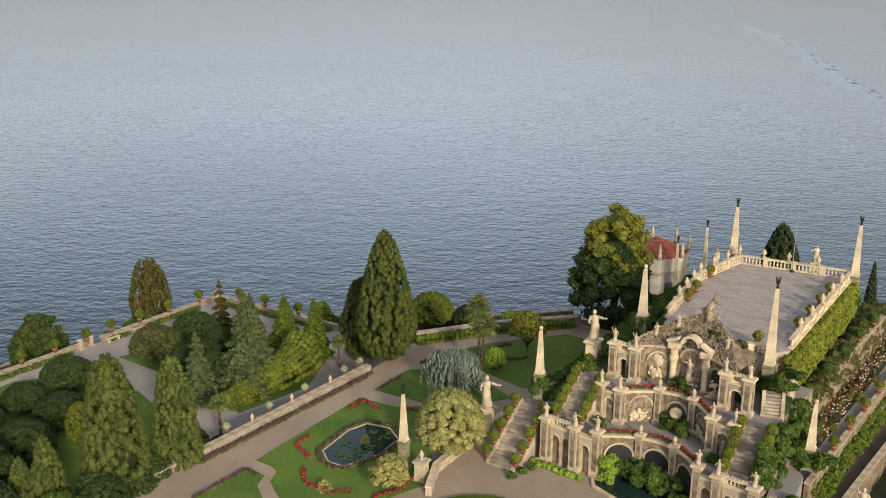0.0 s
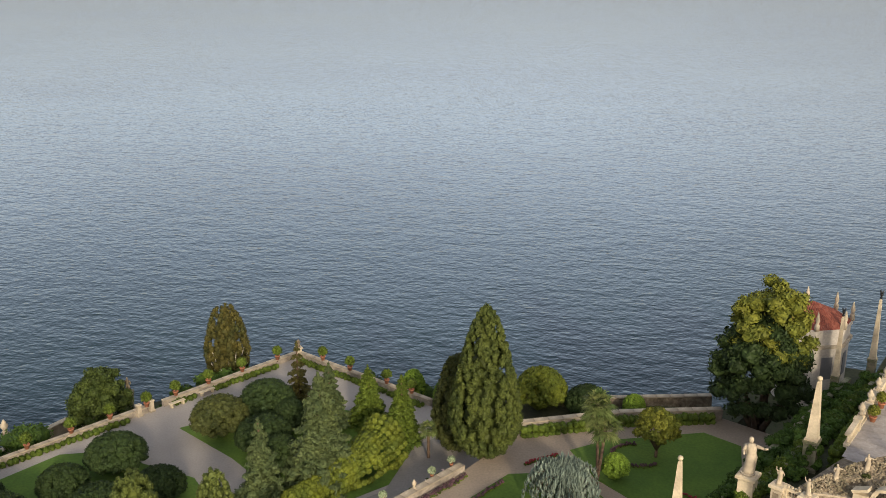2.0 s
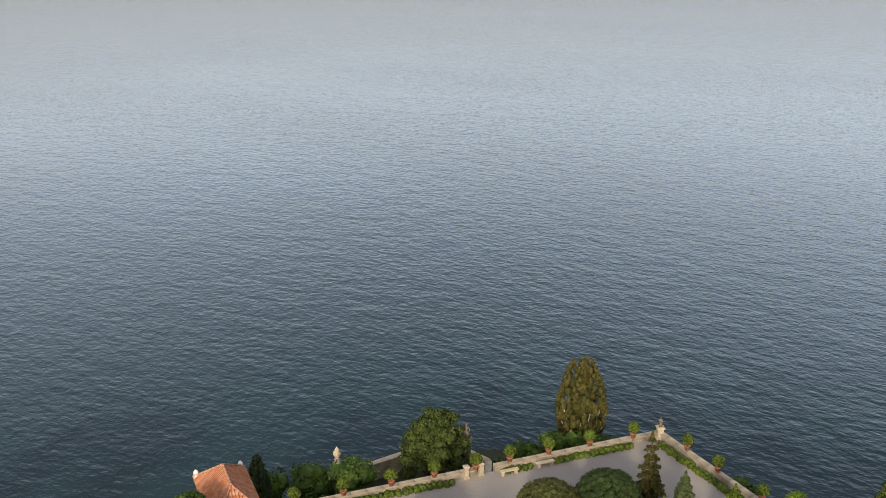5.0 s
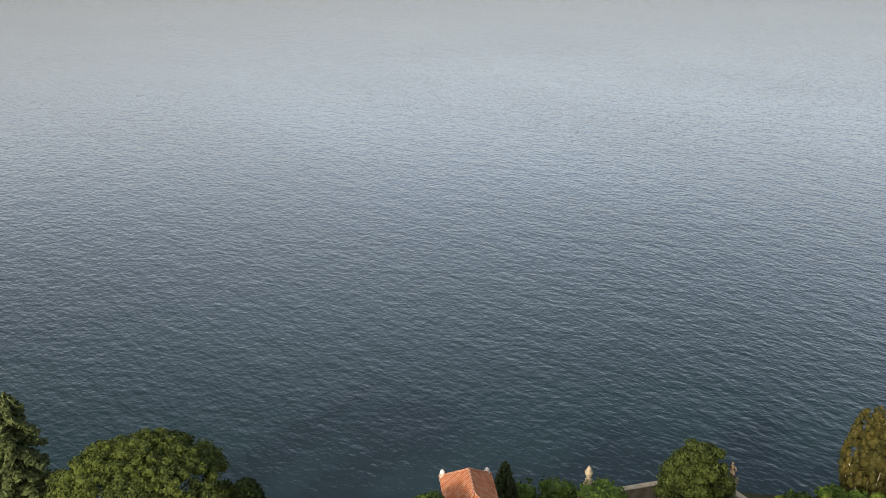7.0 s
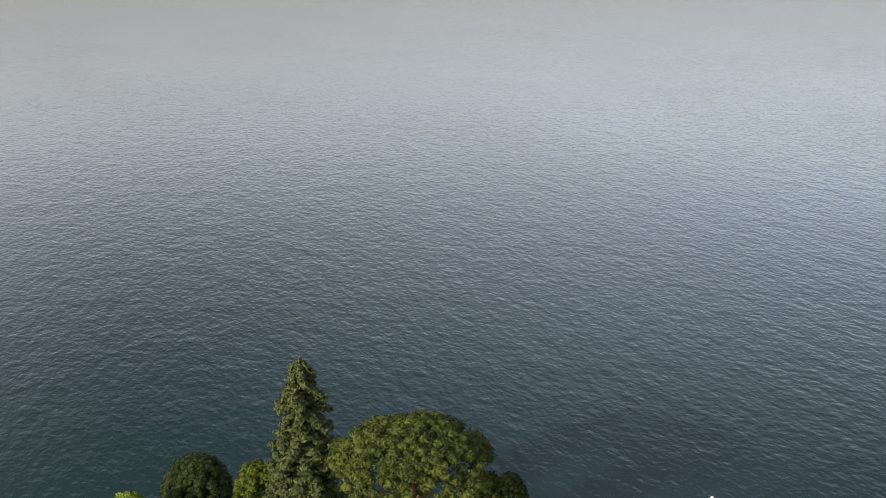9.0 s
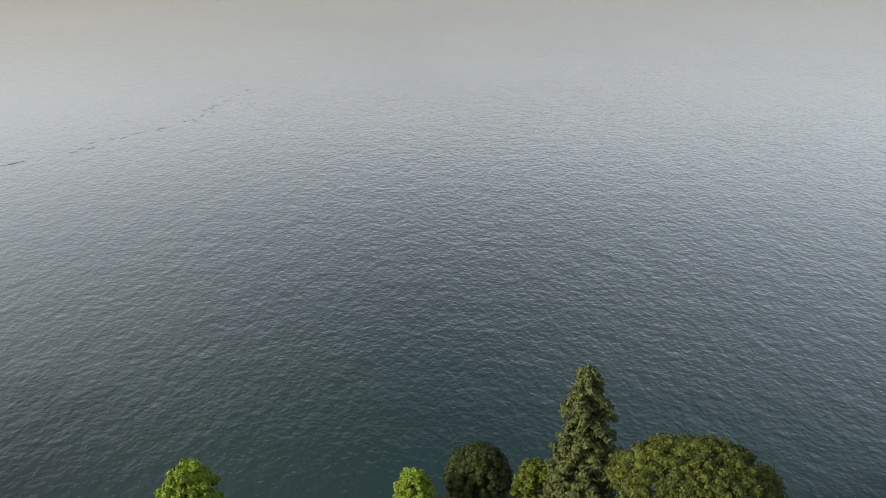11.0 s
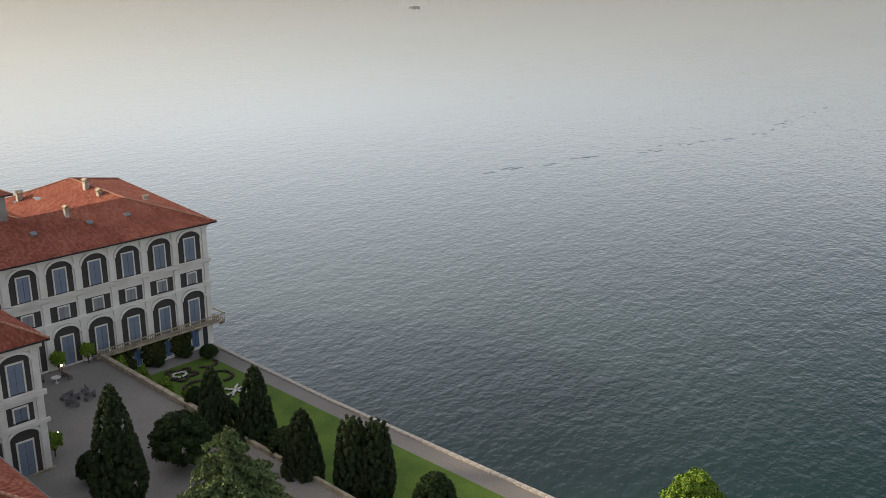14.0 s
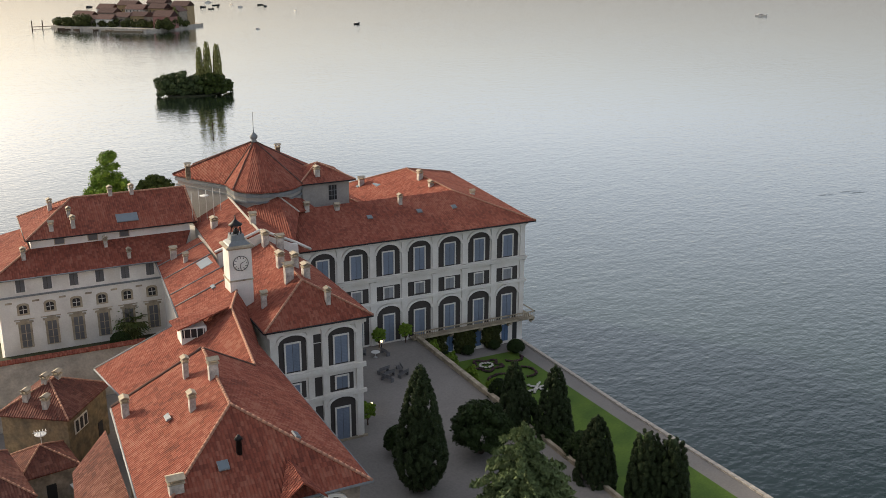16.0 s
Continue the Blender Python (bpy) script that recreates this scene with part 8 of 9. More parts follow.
bank(-3.9, -2.7, -5.4, -4.3, 13.1, 14.9, 10, 0.75, "lime", "fresh green climbing shrub before a theatre arch", 201)
bank(-2.4, 2.6, -4.6, -3.4, 13.2, 14.6, 22, 0.8, "broad", "leafy green shrubs growing before the theatre arches", 202)
bank(2.4, 4.0, -6.0, -4.8, 13.1, 13.8, 8, 0.7, "broad", "leafy green shrubs beside the theatre pool", 203)
bank(-0.9, 1.3, -1.2, 0.0, 17.0, 18.0, 11, 0.6, "broad", "leafy green shrub on the lower theatre walk", 204)
bank(-0.9, 0.3, 0.8, 1.5, 20.0, 20.8, 6, 0.5, "broad", "leafy green shrub on the middle theatre walk", 205)
for s in (-1, 1):
    bank(s * 4.9 - 0.5, s * 4.9 + 0.5, 0.9, 1.4, 20.0, 21.6, 8, 0.5, "broad", "green climber behind an open theatre arch", 206)
    bank(s * 5.0 - 0.4, s * 5.0 + 0.4, -3.6, -3.1, 17.0, 17.3, 4, 0.45, "broad", "small green shrub on the lower theatre walk", 207)
bank(8.5, 9.3, -4.6, 6.0, 15.0, 19.6, 80, 0.75, "broad", "green climbers covering the side wall of the theatre", 208)
bank(9.0, 11.6, -9.6, -3.6, 11.4, 15.9, 90, 0.85, "broad", "green shrubs beside the lower theatre pavilion", 209)
bank(6.2, 8.4, 2.2, 4.6, 20.0, 22.4, 16, 0.6, "broad", "ivy and climbers at the platform corner", 210)
bank(-3.8, 3.8, 2.6, 4.4, 23.7, 24.6, 16, 0.22, "dark_olive", "tufts of green growing on the stone crest", 211)
scrub("rose_planting", [(x, y, rng.uniform(15.2, 17.6), 0.5) for x, y, z, r in spots((cop(0, 1), cop(0, 33)), 4, 15, 1, 0.12)], "bronze", "climbing roses covering the terrace wall", 212, 0.1, 40)
for s in (-1,):
    hedge("low_hedge", [tp(x, -6.3) for x in (-9.6, -4.6)], 0.22, 13.2, 13.6, "lime", "low flowering border before the arches", 34)
scrub("slope_planting", [(5.6 + 1.1 * k * 0.8, 71.6 + 1.3 * k * 0.5, 13.2, 0.5) for k in range(3)] + [(9.2 + rng.uniform(-0.6, 0.6), 79.6 + rng.uniform(-0.8, 0.8), 17.0, 0.8) for k in range(8)], "broad", "leafy plants round the stair head", 54, 0.11, 40)

# trees along the lake between the house and the palace
tree("spruce", -80.9, 60.3, 3.4, 18.6, 3.5, "tall old spruce with drooping grey-green branches", rows=28, mat="spruce", taper=0.38)
tree("pine", -73.3, 67.6, 3.4, 14.6, 6.6, "umbrella pine with a broad flat crown")
tree("bush", -89.2, 51.8, 3.2, 6.4, 3.3, "dark rounded evergreen oak at the shore", "tree", mat="dark")
tree("broad", -84.4, 56.6, 3.4, 7.0, 1.9, "loose pale green shrub beside the spruce", mat="box", base=0.1)
tree("broad", -76.3, 75.9, 3.4, 5.8, 2.4, "rounded yellow-green tree beside the pine", mat="pine", base=0.1)
tree("bush", -75.0, 78.0, 3.4, 6.2, 1.8, "dark rounded shrub beside the pine", "tree", mat="dark")
tree("broad", -82.1, 25.3, 3.4, 9.5, 2.7, "fresh lime-green tree beside the lake path", mat="lime", base=0.12, count=80)
tree("broad", -85.0, 45.4, 3.4, 6.2, 1.8, "small fresh green tree near the shore", mat="lime", base=0.15)
# palace court trees
tree("cypress", -59.9, -21.2, 7.2, 13.0, 2.65, "broad dark cypress standing in the gravel court", mat="dark_cypress", size=0.18, count=170, power=0.62, belly=0.25)
tree("bush", -62.7, -28.0, 7.2, 3.2, 1.4, "small dark shrub at the cypress foot", "shrub", mat="dark")
tree("broad", -69.2, -22.3, 7.2, 5.6, 2.8, "large rounded dark evergreen shrub in the court", "tree", mat="dark", base=0.02, count=110)
tree("cypress", -76.2, -24.4, 3.9, 11.0, 1.9, "slim dark cypress on the lawn edge", mat="dark_cypress", size=0.24, count=110, power=0.5)
tree("cypress", -78.3, -20.4, 3.9, 11.1, 2.2, "tall dark cypress on the lawn edge", mat="dark_cypress", size=0.22, count=120, power=0.55)
tree("cypress", -73.9, -11.1, 3.9, 10.2, 2.2, "dark cypress beside the pale cedar", mat="dark_cypress", size=0.22, count=120, power=0.5)
tree("cypress", -75.6, -6.4, 3.9, 9.8, 1.9, "dark cypress with several stems", mat="dark_cypress", size=0.26, count=100, power=0.35, tip=0.2)
tree("cypress", -76.6, -4.2, 3.9, 9.6, 1.9, "dark cypress with several stems by the lawn", mat="dark_cypress", size=0.26, count=100, power=0.35, tip=0.2)
tree("bush", -76.0, 2.6, 3.9, 5.8, 2.1, "dark rounded evergreen beside the lawn", "shrub", mat="dark")
tree("spruce", -60.9, -8.9, 7.2, 11.4, 7.0, "pale green deodar cedar with drooping branches", rows=13, mat="cedar", taper=0.68, steps=(0.2, 0.4, 0.58, 0.74, 0.88, 1.0), fluff=0.52)

for u, v, h, r in ((15.6, 20.5, 5.4, 1.5), (15.4, 25.0, 6.0, 1.9), (15.2, 31.5, 6.2, 2.0), (15.0, 36.5, 6.0, 1.9)):
    p = PAL @ Vector((u, v, 0))
    tree("bush", p.x, p.y, 3.95, h, r, "dark evergreen shrub below the court parapet", "shrub", mat="dark")

# small house with an orange roof
house = thing("small_house", pose(-55.9, 88.3, 4.1, 0, 0, 55), "small house with an old orange tiled hip roof", "house")
part("wall", boxed(-1.9, 1.7, -4.6, 2.6, -0.9, 8.9), M["ochre"], house)
f, lines = hip_faces(-1.9, 1.7, -4.6, 2.6, 8.95, 1.9, 0.45)
r = part("roof", slopes(f), M["tile_orange"], house)
ridge_caps(lines, r, 0.1, "ridge")
for x, y in ((-2.1, 2.8), (1.7, 2.8), (-2.1, -4.8)):
    ch = new("chimney")
    ch.parent = house
    ch.location = (x, y, 8.6)
    part("shaft", boxed(-0.24, 0.24, -0.2, 0.2, 0, 0.7, bevel=0.02), M["sooty_plaster"], ch)
    part("finial", lathed([(0.15, 0.7), (0.22, 0.8), (0.2, 0.95), (0.06, 1.1)], 8), M["plaster"], ch)

# lakeside pavilion with a red roof, behind the big tree
pav = thing("lakeside_pavilion", pose(30.5, 134.0, 3.3, 0, 0, -28), "white lakeside pavilion with a red tiled roof and pinnacles", "pavilion")
octo = [(4.6 * math.cos(math.pi / 8 + k * math.pi / 4), 4.6 * math.sin(math.pi / 8 + k * math.pi / 4)) for k in range(8)]
part("wall", prismed(octo, 0, 9.4), M["render"], pav)
part("cornice", prismed([(x * 1.07, y * 1.07) for x, y in octo], 7.6, 8.0), M["stone"], pav)
part("parapet", prismed([(x * 1.03, y * 1.03) for x, y in octo], 9.4, 9.9), M["render"], pav)
part("roof", slopes([((*octo[k], 9.95), (*octo[(k + 1) % 8], 9.95), (0, 0, 12.0)) for k in range(8)]), M["tile"], pav)
for x, y in octo:
    part("pinnacle", lathed([(0.3, 9.9), (0.3, 10.6), (0.16, 10.8), (0.28, 11.2), (0.05, 12.2)], 8, (x, y, 0)), M["stone"], pav)
for k in range(8):
    a = k * math.pi / 4
    w = part("window", boxed(-0.7, 0.7, -0.04, 0.04, 3.6, 6.4), M["grey_shutter"], pav)
    w.matrix_local = pose(4.28 * math.cos(a), 4.28 * math.sin(a), 0, 0, 0, math.degrees(a) + 90)

# dark wood at the near end of the terrace, its shade in the leaf colour
for x, y, h, r, mat in ((-37.5, 69.0, 7.0, 3.0, "dark"), (-42.5, 74.0, 6.5, 3.2, "dark"), (-48.5, 78.5, 5.6, 3.0, "dark"), (-35.0, 64.5, 6.0, 2.8, "dark"), (-54.0, 82.0, 5.0, 2.6, "broad"), (-46.0, 71.0, 6.5, 3.0, "dark"), (-27.0, 69.0, 4.6, 2.2, "dark"), (-24.8, 72.0, 3.4, 1.7, "dark"), (-29.4, 64.8, 4.4, 2.2, "broad")):
    tree("broad", x, y, 10.9, h, r, "dense dark evergreen tree on the shaded lawn", mat=mat, base=0.04, count=80)

# planting before the palace
rng = random.Random(91)
scrub("wall_creeper", [tuple((PAL @ Vector((u, 0.3, 3.9 + rng.random() * 3.0)))[:3]) + (0.6,) for u in np.arange(3.9, 16.5, 0.045) if min(abs(u - 7.2), abs(u - 11.6)) > 0.75], "dark_olive", "dark creeper climbing under the palace balcony", 71, 0.12, 40, "creeper")
for u, v, r in ((14.6, 1.0, 0.8), (12.9, 1.4, 0.7), (9.4, 1.3, 0.8), (5.2, 1.2, 0.8), (3.2, 3.7, 1.2)):
    p = PAL @ Vector((u, v, 0))
    tree("bush", p.x, p.y, 3.95, r * 1.6, r, "dark rounded shrub under the palace front", "shrub", mat="dark")
for u, v, z in ((18.6, 0.9, 7.3), (22.4, 0.9, 7.3), (32.2, 20.6, 7.3), (16.0, 4.0, 4.0), (15.6, 8.5, 4.0), (15.4, 13.5, 4.0), (15.0, 18.0, 4.0)):
    p = PAL @ Vector((u, v, 0))
    tree("broad", p.x, p.y, z, 2.6 if z > 5 else 4.2, 0.9 if z > 5 else 0.85, "small leafy orange tree against the palace wall", "tree", "orange trees", mat="lime", base=0.25, count=30)
for pts, mat, lab in (
    ([(9.1 + 1.9 * math.cos(t) * (1 + 0.25 * math.cos(5 * t)), 6.0 + 1.6 * math.sin(t) * (1 + 0.25 * math.cos(5 * t))) for t in np.linspace(0, 6.28, 40)], "dark_bloom", "dark scroll of bedding plants on the lawn"),
    ([(9.1 + 0.9 * math.cos(t), 6.0 + 0.7 * math.sin(t)) for t in np.linspace(0, 6.28, 22)], "white_flower", "white ring of bedding plants on the lawn"),
    ([(5.5 + 1.4 * math.cos(t), 10.0 + 1.6 * math.sin(t)) for t in np.linspace(1.2, 4.6, 18)], "dark_bloom", "dark curl of bedding plants on the lawn"),
    ([(9.0 + 2.2 * math.cos(t), 10.6 + 1.4 * math.sin(t)) for t in np.linspace(3.6, 6.2, 18)], "dark_bloom", "dark curl of bedding plants on the lawn"),
    ([(4.6 + 1.3 * math.cos(t), 5.2 + 1.3 * math.sin(t)) for t in np.linspace(0.4, 3.4, 16)], "dark_bloom", "dark curl of bedding plants on the lawn"),
    ([(5.0, 14.6), (8.6, 15.6)], "white_flower", "white bar of bedding plants on the lawn"), ([(6.2, 16.4), (7.4, 13.6)], "white_flower", "white bar of bedding plants on the lawn"),
    ([(5.8, 13.8), (8.0, 16.2)], "white_flower", "white bar of bedding plants on the lawn"),
    ([(12.4, 12.4), (12.0, 14.2)], "white_flower", "white bar of bedding plants on the lawn"), ([(11.4, 12.6), (11.0, 14.4)], "white_flower", "white bar of bedding plants on the lawn"), ([(10.4, 12.8), (10.2, 14.6)], "white_flower", "white bar of bedding plants on the lawn")):
    flower_bed(plan(*pts), 0.1, 4.0, mat, lab, int(pts[0][0] * 10), 0.13, green="dark")
p = PAL @ Vector((52.3, -7.6, 0))
palm(p.x, p.y, 11.3, 2.0, 3.2, "bushy feather palm beside the white rear wing", fans=34, seed=21, stem=0.25)
p = PAL @ Vector((54.0, -3.4, 0))
tree("bush", p.x, p.y, 11.5, 2.2, 1.2, "dark shrub beside the white rear wing", "shrub", mat="dark")
p = PAL @ Vector((48.9, -39.7, 0))
tree("broad", p.x, p.y, 3.6, 23.4, 3.3, "tall fresh green tree behind the palace", mat="lime", base=0.3, count=90, loose=0.3)
p = PAL @ Vector((43.0, -34.5, 0))
tree("pine", p.x, p.y, 3.6, 22.0, 3.8, "spreading pine behind the palace roofs", mat="pine")

# dark planting along the terrace side of the parterre wall
for x, y, h, r in ((-24.2, 72.6, 3.8, 1.7), (-21.0, 76.8, 2.8, 1.3), (-20.0, 78.4, 2.4, 1.1), (-25.0, 70.2, 4.2, 1.8), (-26.6, 67.6, 4.6, 2.0), (-22.6, 79.4, 2.6, 1.3)):
    tree("bush", x, y, 10.95, h, r, "dark evergreen shrub along the parterre wall", "shrub", mat="dark")
wl = along([(-20.6, 75.6), (-8.2, 92.2)], 0.5)
scrub("wall_flowers", [(x - 0.5 + rng.uniform(-0.2, 0.2), y + 0.35, 13.2, 0.32) for x, y, a, d in wl], "box", "low green border along the top of the wall", 301, 0.08, 40)
cl = [(x - 0.5 + rng.uniform(-0.35, 0.35), y + 0.3, 13.45 + rng.uniform(0, 0.25), 0.07, 0.07, 0.06) for x, y, a, d in wl for k in range(3) if rng.random() < 0.5]
tagged(part("wall_blooms", foliage("wall_blooms", cl, M["pale_rose"], leaf=0.07, per=7, seed=9, core=0.9), None), "pale pink and white blooms along the wall", "flowers", kind="stuff")

# greenery that hides the slope walls, plinths and the far parterre wall
rng = random.Random(311)
scrub("slope_planting", spots(((-8.8, 1.5), (-5.7, 30)), 3, 20.1, 0.6, 0.45), "box", "green shrubs spilling over the upper slope wall", 312, 0.11, 42)
scrub("slope_planting", spots(((-12.5, 0.5), (-9.5, 33)), 3, 16.9, 0.65, 0.5), "broad", "green shrubs spilling over the middle slope wall", 313, 0.11, 42)
for x, y, z0, z1 in ((18.4, 84.4, 20.0, 22.0), (8.4, 78.2, 16.9, 19.0), (26.6, 73.4, 19.0, 21.8), (41.4, 93.2, 18.4, 22.6), (31.2, 100.3, 20.2, 22.6)):
    scrub("plinth_ivy", [(x + rng.uniform(-0.55, 0.55), y + rng.uniform(-0.55, 0.55), z0 + (z1 - z0) * rng.random(), 0.5) for k in range(18)], "broad", "ivy growing over an obelisk plinth", int(x * 10), 0.1, 44)
hedge("low_hedge", [(-2.8, 99.6), (6.2, 102.9), (15.4, 104.7)], 0.35, 13.1, 14.2, "box", "clipped hedge along the far parterre wall", 36)
hedge("low_hedge", [(-28.6, 118.0), (-13.2, 108.6)], 0.3, 11.0, 11.55, "box", "low clipped hedge inside the terrace parapet", 37)

# ---- far islands and boats ----
rng = random.Random(77)
SX, SY = -204, -329
islet_ground = level("islet", [(SX + 12 * math.cos(a) * (1 + 0.2 * math.sin(3 * a)), SY + 9 * math.sin(a)) for a in np.linspace(0, 6.1, 18)], -2, 0.35, M["earth"], "low dark earth of the wooded islet", "islet")
ax = Vector((-0.92, 0.39))
spotlist = []
for k in range(150):
    u, w = rng.uniform(-14.5, 14.5), rng.uniform(-5, 5)
    top = 8.2 - 3.6 * (abs(u) / 15) ** 4 + (1.4 if u < -4 else 0) + rng.uniform(-0.8, 0.8)
    spotlist.append((SX + ax.x * u - ax.y * w, SY + 1.5 + ax.y * u + ax.x * w, rng.uniform(0.2, top - 2.0), rng.uniform(2.0, 3.2), u))
# distance haze is painted in by the paler leaf colour here
scrub("islet_scrub", [q[:4] for q in spotlist if q[4] < 1], "spruce", "dense green scrub covering the islet, paled for haze", 61, 0.34, 40)
scrub("islet_scrub", [q[:4] for q in spotlist if q[4] >= 1], "broad_dark", "dense dark green scrub covering the islet", 62, 0.34, 40)
# poplars in light olive leaves, also paled for haze
for k, (u, h) in enumerate(((3.0, 18.5), (6.2, 20.5), (10.2, 19.5))):
    tree("cypress", SX + ax.x * u, SY + ax.y * u, 0.8, h, 1.7 + 0.15 * k, "tall slim poplar on the wooded islet", "tree", "islet poplars", mat="olive", size=0.36, count=80, power=0.35, tip=0.2)
post = thing("channel_post", pose(-163.8, -243.2, -1), "dark wooden channel post standing in the lake", "post")
part("pole", lathed([(0.15, 0), (0.13, 4.2), (0.02, 4.3)], 7), M["bark"], post)
part("marker", boxed(-0.35, 0.35, -0.05, 0.05, 3.2, 3.6), M["bark"], post)

# fishing village island; backlit shade darkened into the roofs and many walls
VX, VY = -336, -660
vd = Vector((-0.55, 0.84))
vn = Vector((0.84, 0.55)) * -1


def vpt(u, w):
    u = 0.8 * u - 10
    return (VX + vd.x * u - vn.x * w * -1, VY + vd.y * u - vn.y * w * -1)


level("village_island", [vpt(u, w) for u, w in ((-78, 4), (-50, -4), (0, -7), (30, -6), (40, 0), (45, 14), (44, 60), (-70, 60))], -2, 2.0, M["render"], "stone quay of the fishing village island", "island")


def village_house(u, w, wide, deep, h, wall, label, turn=0):
    x, y = vpt(u, w)
    ang = math.degrees(math.atan2(vd.y, vd.x))
    ob = thing("village_house", pose(x, y, 2.0, 0, 0, ang + turn), label, "house", "village houses")
    part("wall", boxed(-wide / 2, wide / 2, -deep / 2, deep / 2, -0.5, h), M[wall], ob)
    f, _ = hip_faces(-wide / 2, wide / 2, -deep / 2, deep / 2, h + 0.02, deep * 0.3, 0.5, (0, 0))
    part("roof", slopes(f, thick=0.2), M["old_tile"], ob)
    for side in (-1, 1):
        for i in range(max(2, int(wide / 3))):
            for z in np.arange(1.2, h - 1.6, 2.9):
                x0 = -wide / 2 + wide * (i + 0.5) / max(2, int(wide / 3))
                y0 = side * deep / 2
                part("window", boxed(x0 - 0.45, x0 + 0.45, min(y0, y0 + side * 0.06), max(y0, y0 + side * 0.06), z, z + 1.4), M["dark"], ob)
    return ob


for u, w, wd, dp, h, wall, turn in ((-22, 10, 14, 9, 8, "plaster", 0), (-40, 12, 12, 9, 7, "old_plaster", 0), (-8, 16, 12, 9, 10, "old_plaster", 0), (8, 18, 13, 9, 11, "ochre", 0), (24, 16, 12, 10, 11, "old_plaster", 0), (40, 9, 13, 12, 12, "pink", 90), (-30, 24, 14, 10, 11, "old_plaster", 0), (-52, 22, 12, 9, 8, "ochre", 0), (-4, 30, 16, 10, 14, "plaster", 0), (18, 32, 14, 10, 15, "ochre", 0), (38, 28, 12, 10, 13, "old_plaster", 0), (-64, 30, 12, 9, 8, "plaster", 0), (-20, 40, 16, 10, 15, "ochre", 0), (8, 46, 16, 10, 17, "old_plaster", 0), (34, 44, 14, 10, 15, "ochre", 0), (-44, 40, 14, 10, 12, "plaster", 0)):
    village_house(u, w, wd * 0.95, dp * 1.15, h * 0.7 if w < 20 else (h * 0.85 if w < 35 else h * 0.95), wall, "village house with pale walls and a red tiled roof", turn)
scrub("village_trees", [(*vpt(u, w), 2.0, r) for u, w, r in ((-44, 2, 8.5), (-40, 4, 8), (20, 3, 5), (24, 6, 5), (43, 4, 7), (44, 10, 8), (42, 16, 8), (-72, 10, 6), (-62, 6, 5), (-22, 3, 4), (0, 4, 4), (-56, 10, 6.5), (-66, 16, 6), (-50, 4, 6), (-12, 4, 4), (10, 5, 4), (40, 2, 6), (43, 20, 8), (48, 2, 5), (30, 22, 6), (-36, 16, 6), (12, 26, 6), (-14, 11, 5), (-2, 9, 5), (14, 10, 5.5), (-30, 8, 5), (32, 8, 5), (-48, 14, 6), (0, 24, 5), (-26, 18, 5), (38, 6, 5), (44, 26, 8), (-58, 3, 6), (-68, 5, 6))], "dark_olive", "leafy trees along the village quay", 63, 0.7, 70)
tree("cypress", *vpt(46, 14), 2.0, 15, 2.6, "pale green poplar at the island tip", "tree", mat="olive", size=0.4, count=50, power=0.4)
jetty = thing("jetty", pose(*vpt(-86, 4), 0), "dark timber landing stage beside the village", "jetty")
part("deck", boxed(-9, 9, -2, 2, 1.0, 1.3), M["bark"], jetty)
for x in (-10, -7, 0, 8):
    part("pile", lathed([(0.4, -2), (0.4, 5.5), (0.1, 5.8)], 6, (x, 2.2 if x % 2 else -2.2, 0)), M["bark"], jetty)
bx = thing("breakwater", pose(*vpt(10, -12), 0, 0, 0, 128), "low dark stone breakwater beside the village", "breakwater")
part("mole", boxed(-16, 16, -1.2, 1.2, -1, 0.7), M["rustic"], bx)


def boat(x, y, l, turn, mat="white_metal", cabin=True, label="small white motor boat lying on the lake"):
    ob = thing("boat", pose(x, y, 0, 0, 0, turn), label, "boat", "boats on the lake")
    bm = bmesh.new()
    secs = [(-0.5, 0.30, 0.0), (-0.2, 0.34, 0.0), (0.2, 0.30, 0.02), (0.42, 0.14, 0.05), (0.5, 0.01, 0.09)]
    rows = [[bm.verts.new((u * l, s * w * l * 0.5 * k, z)) for s, k, z in ((-1, 1, 0.11 * l + h * l), (-1, 0.7, -0.03 * l), (1, 0.7, -0.03 * l), (1, 1, 0.11 * l + h * l))] for u, w, h in secs]
    for a, b in zip(rows, rows[1:]):
        for i in range(3):
            bm.faces.new((a[i], a[i + 1], b[i + 1], b[i]))
        bm.faces.new((a[3], a[0], b[0], b[3]))
    bm.faces.new(rows[0][::-1])
    bm.faces.new(rows[-1])
    bmesh.ops.recalc_face_normals(bm, faces=bm.faces)
    part("hull", bm, M["plaster" if mat == "white_metal" else mat], ob)
    if cabin:
        part("cabin", boxed(-0.25 * l, 0.15 * l, -0.1 * l, 0.1 * l, 0.1 * l, 0.19 * l, bevel=0.02 * l), M["plaster"], ob)
        part("window", boxed(-0.22 * l, 0.155 * l, -0.102 * l, 0.102 * l, 0.14 * l, 0.17 * l), M["dark"], ob)
    return ob


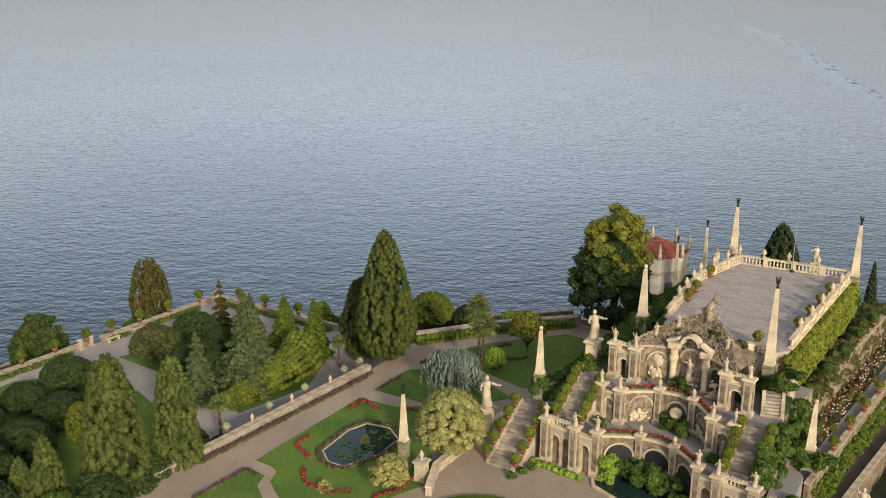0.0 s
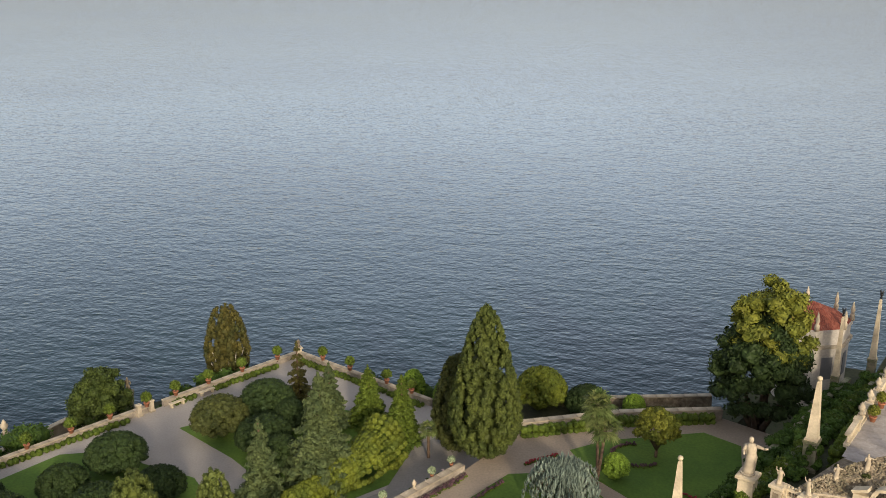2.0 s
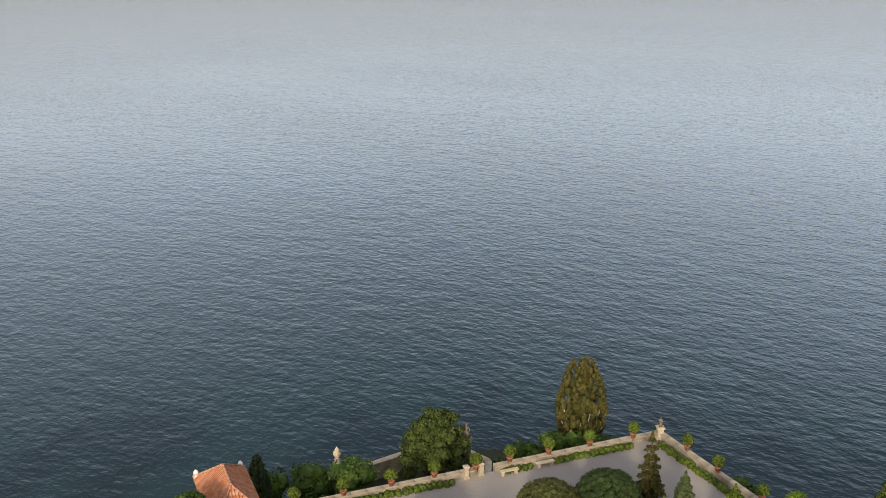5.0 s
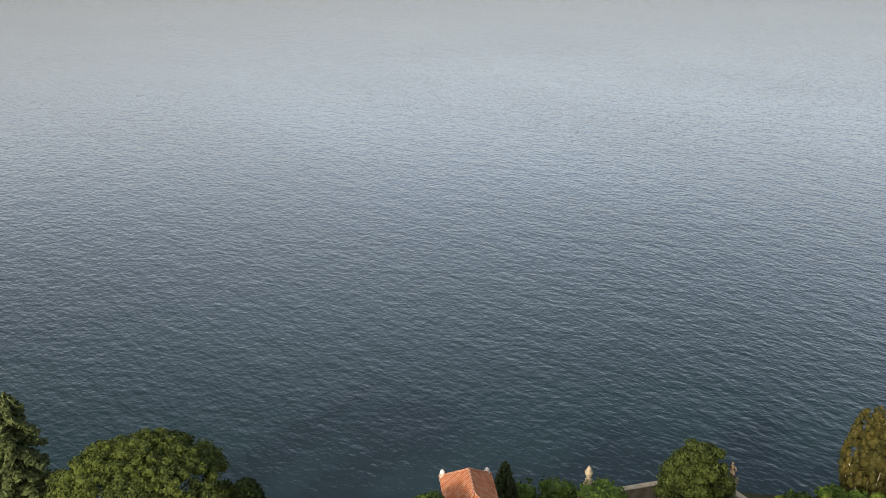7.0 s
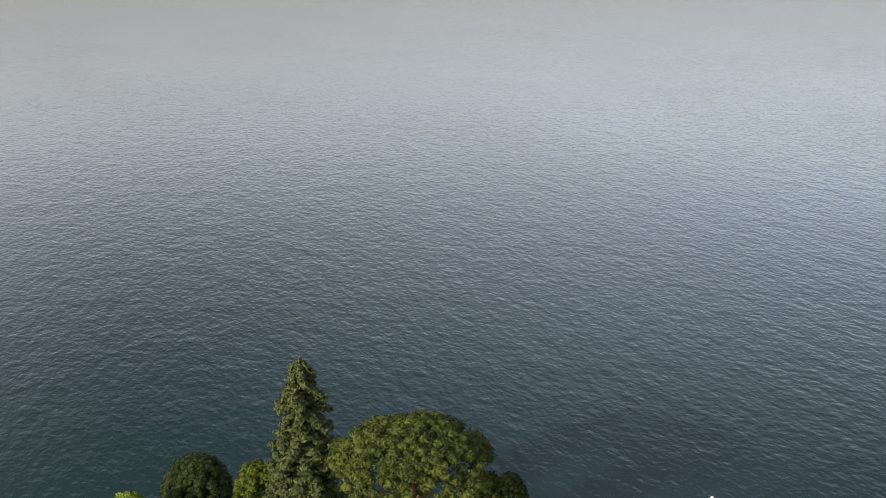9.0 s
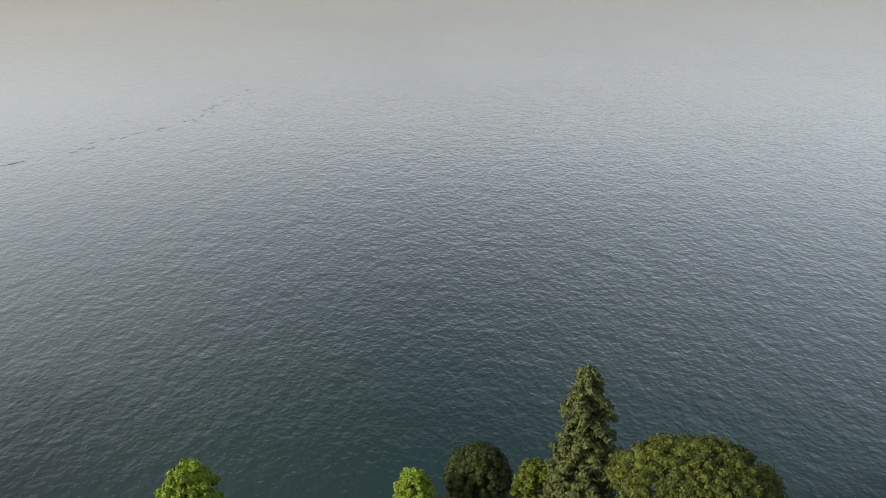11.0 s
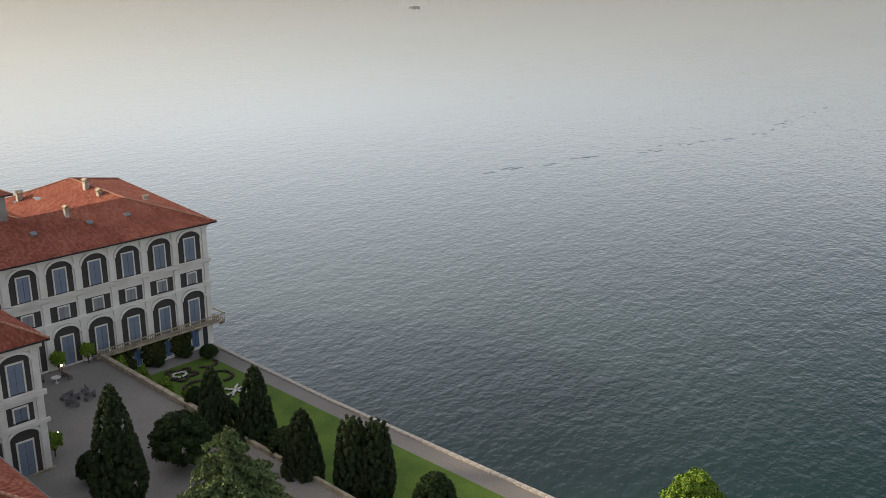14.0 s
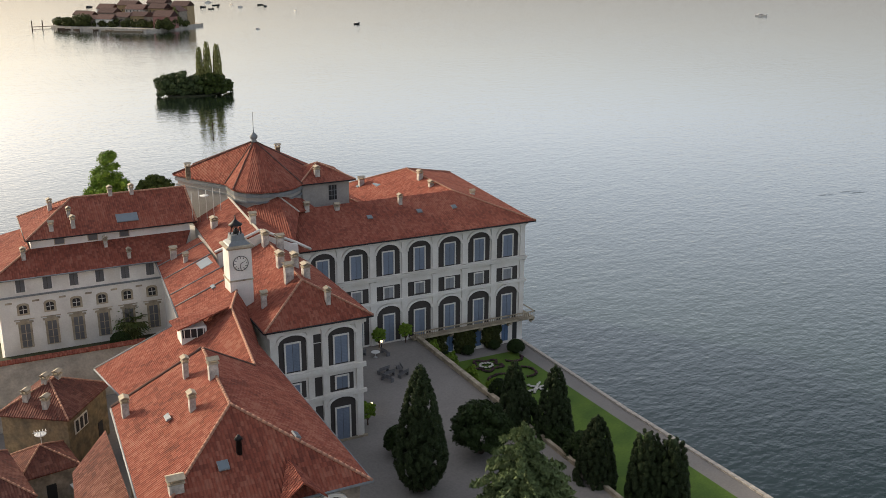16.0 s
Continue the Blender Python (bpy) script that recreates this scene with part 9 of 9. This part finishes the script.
boat(-503.4, -606.8, 7.5, 200, "dark")
boat(-851.3, -446.7, 11, 118)
for x, y, l, a in ((-583, -988, 9, 10), (-579, -929, 8, 80), (-562, -884, 8, 30), (-560, -930, 8, 150), (-545, -900, 7, 60), (-530, -905, 8, 20), (-520, -870, 7, 110), (-413, -613, 5, 30), (-572, -796, 6, 70), (-590, -880, 8, 40), (-600, -905, 8, 10), (-470, -1010, 9, 0), (-440, -980, 9, 30)):
    boat(x, y, l, a, "white_metal" if int(x) % 5 else "iron", int(y) % 3 > 0)
for u, w, a in ((-60, -5, 30), (-52, -8, 10), (-40, -8, 100), (-20, -9, 40), (-5, -10, 20)):
    boat(*vpt(u, w), 7, a, "bark", False, "dark wooden rowing boat by the village")


# ---- old boat wakes: chains of low wavelets on the calm lake ----
def wake(line, label, seed, swell=1.0):
    rg = random.Random(seed)
    V, F = [], []
    for x, y, a, d in along(line, 6.5):
        for _ in range(2):
            if rg.random() < 0.45 / swell:
                continue
            k = radians(a + rg.uniform(-14, 14))
            px, py = x + rg.uniform(-2.5, 2.5), y + rg.uniform(-2.5, 2.5)
            l, w, h = rg.uniform(2.0, 4.5) * swell, rg.uniform(0.5, 0.9) * swell, rg.uniform(0.10, 0.20) * swell ** 1.6
            c, s = math.cos(k), math.sin(k)
            b = len(V)
            for q, o, z in ((-l, 0, -0.02), (-l * 0.5, -w, -0.02), (l * 0.5, -w, -0.02), (l, 0, -0.02), (l * 0.5, w, -0.02), (-l * 0.5, w, -0.02), (-l * 0.4, 0, h), (l * 0.4, 0, h)):
                V.append((px + q * c - o * s, py + q * s + o * c, z))
            F += [(b, b + 1, b + 6), (b + 1, b + 2, b + 7, b + 6), (b + 2, b + 3, b + 7), (b + 3, b + 4, b + 7), (b + 4, b + 5, b + 6, b + 7), (b + 5, b, b + 6)]
    return tagged(part("boat_wake", mesh_np("boat_wake", V, F, M["water"], True), None), label, "wake", kind="stuff")


wake([(207, 694), (203, 610), (193, 538), (179, 466), (170, 408), (164, 362)], "fading line of small waves left by a boat", 5, 1.9)
wake([(-234, -66), (-256, -55), (-277, -41), (-294, -33), (-321, -18), (-358, -9), (-396, -2)], "faint line of small waves left by a boat", 6)
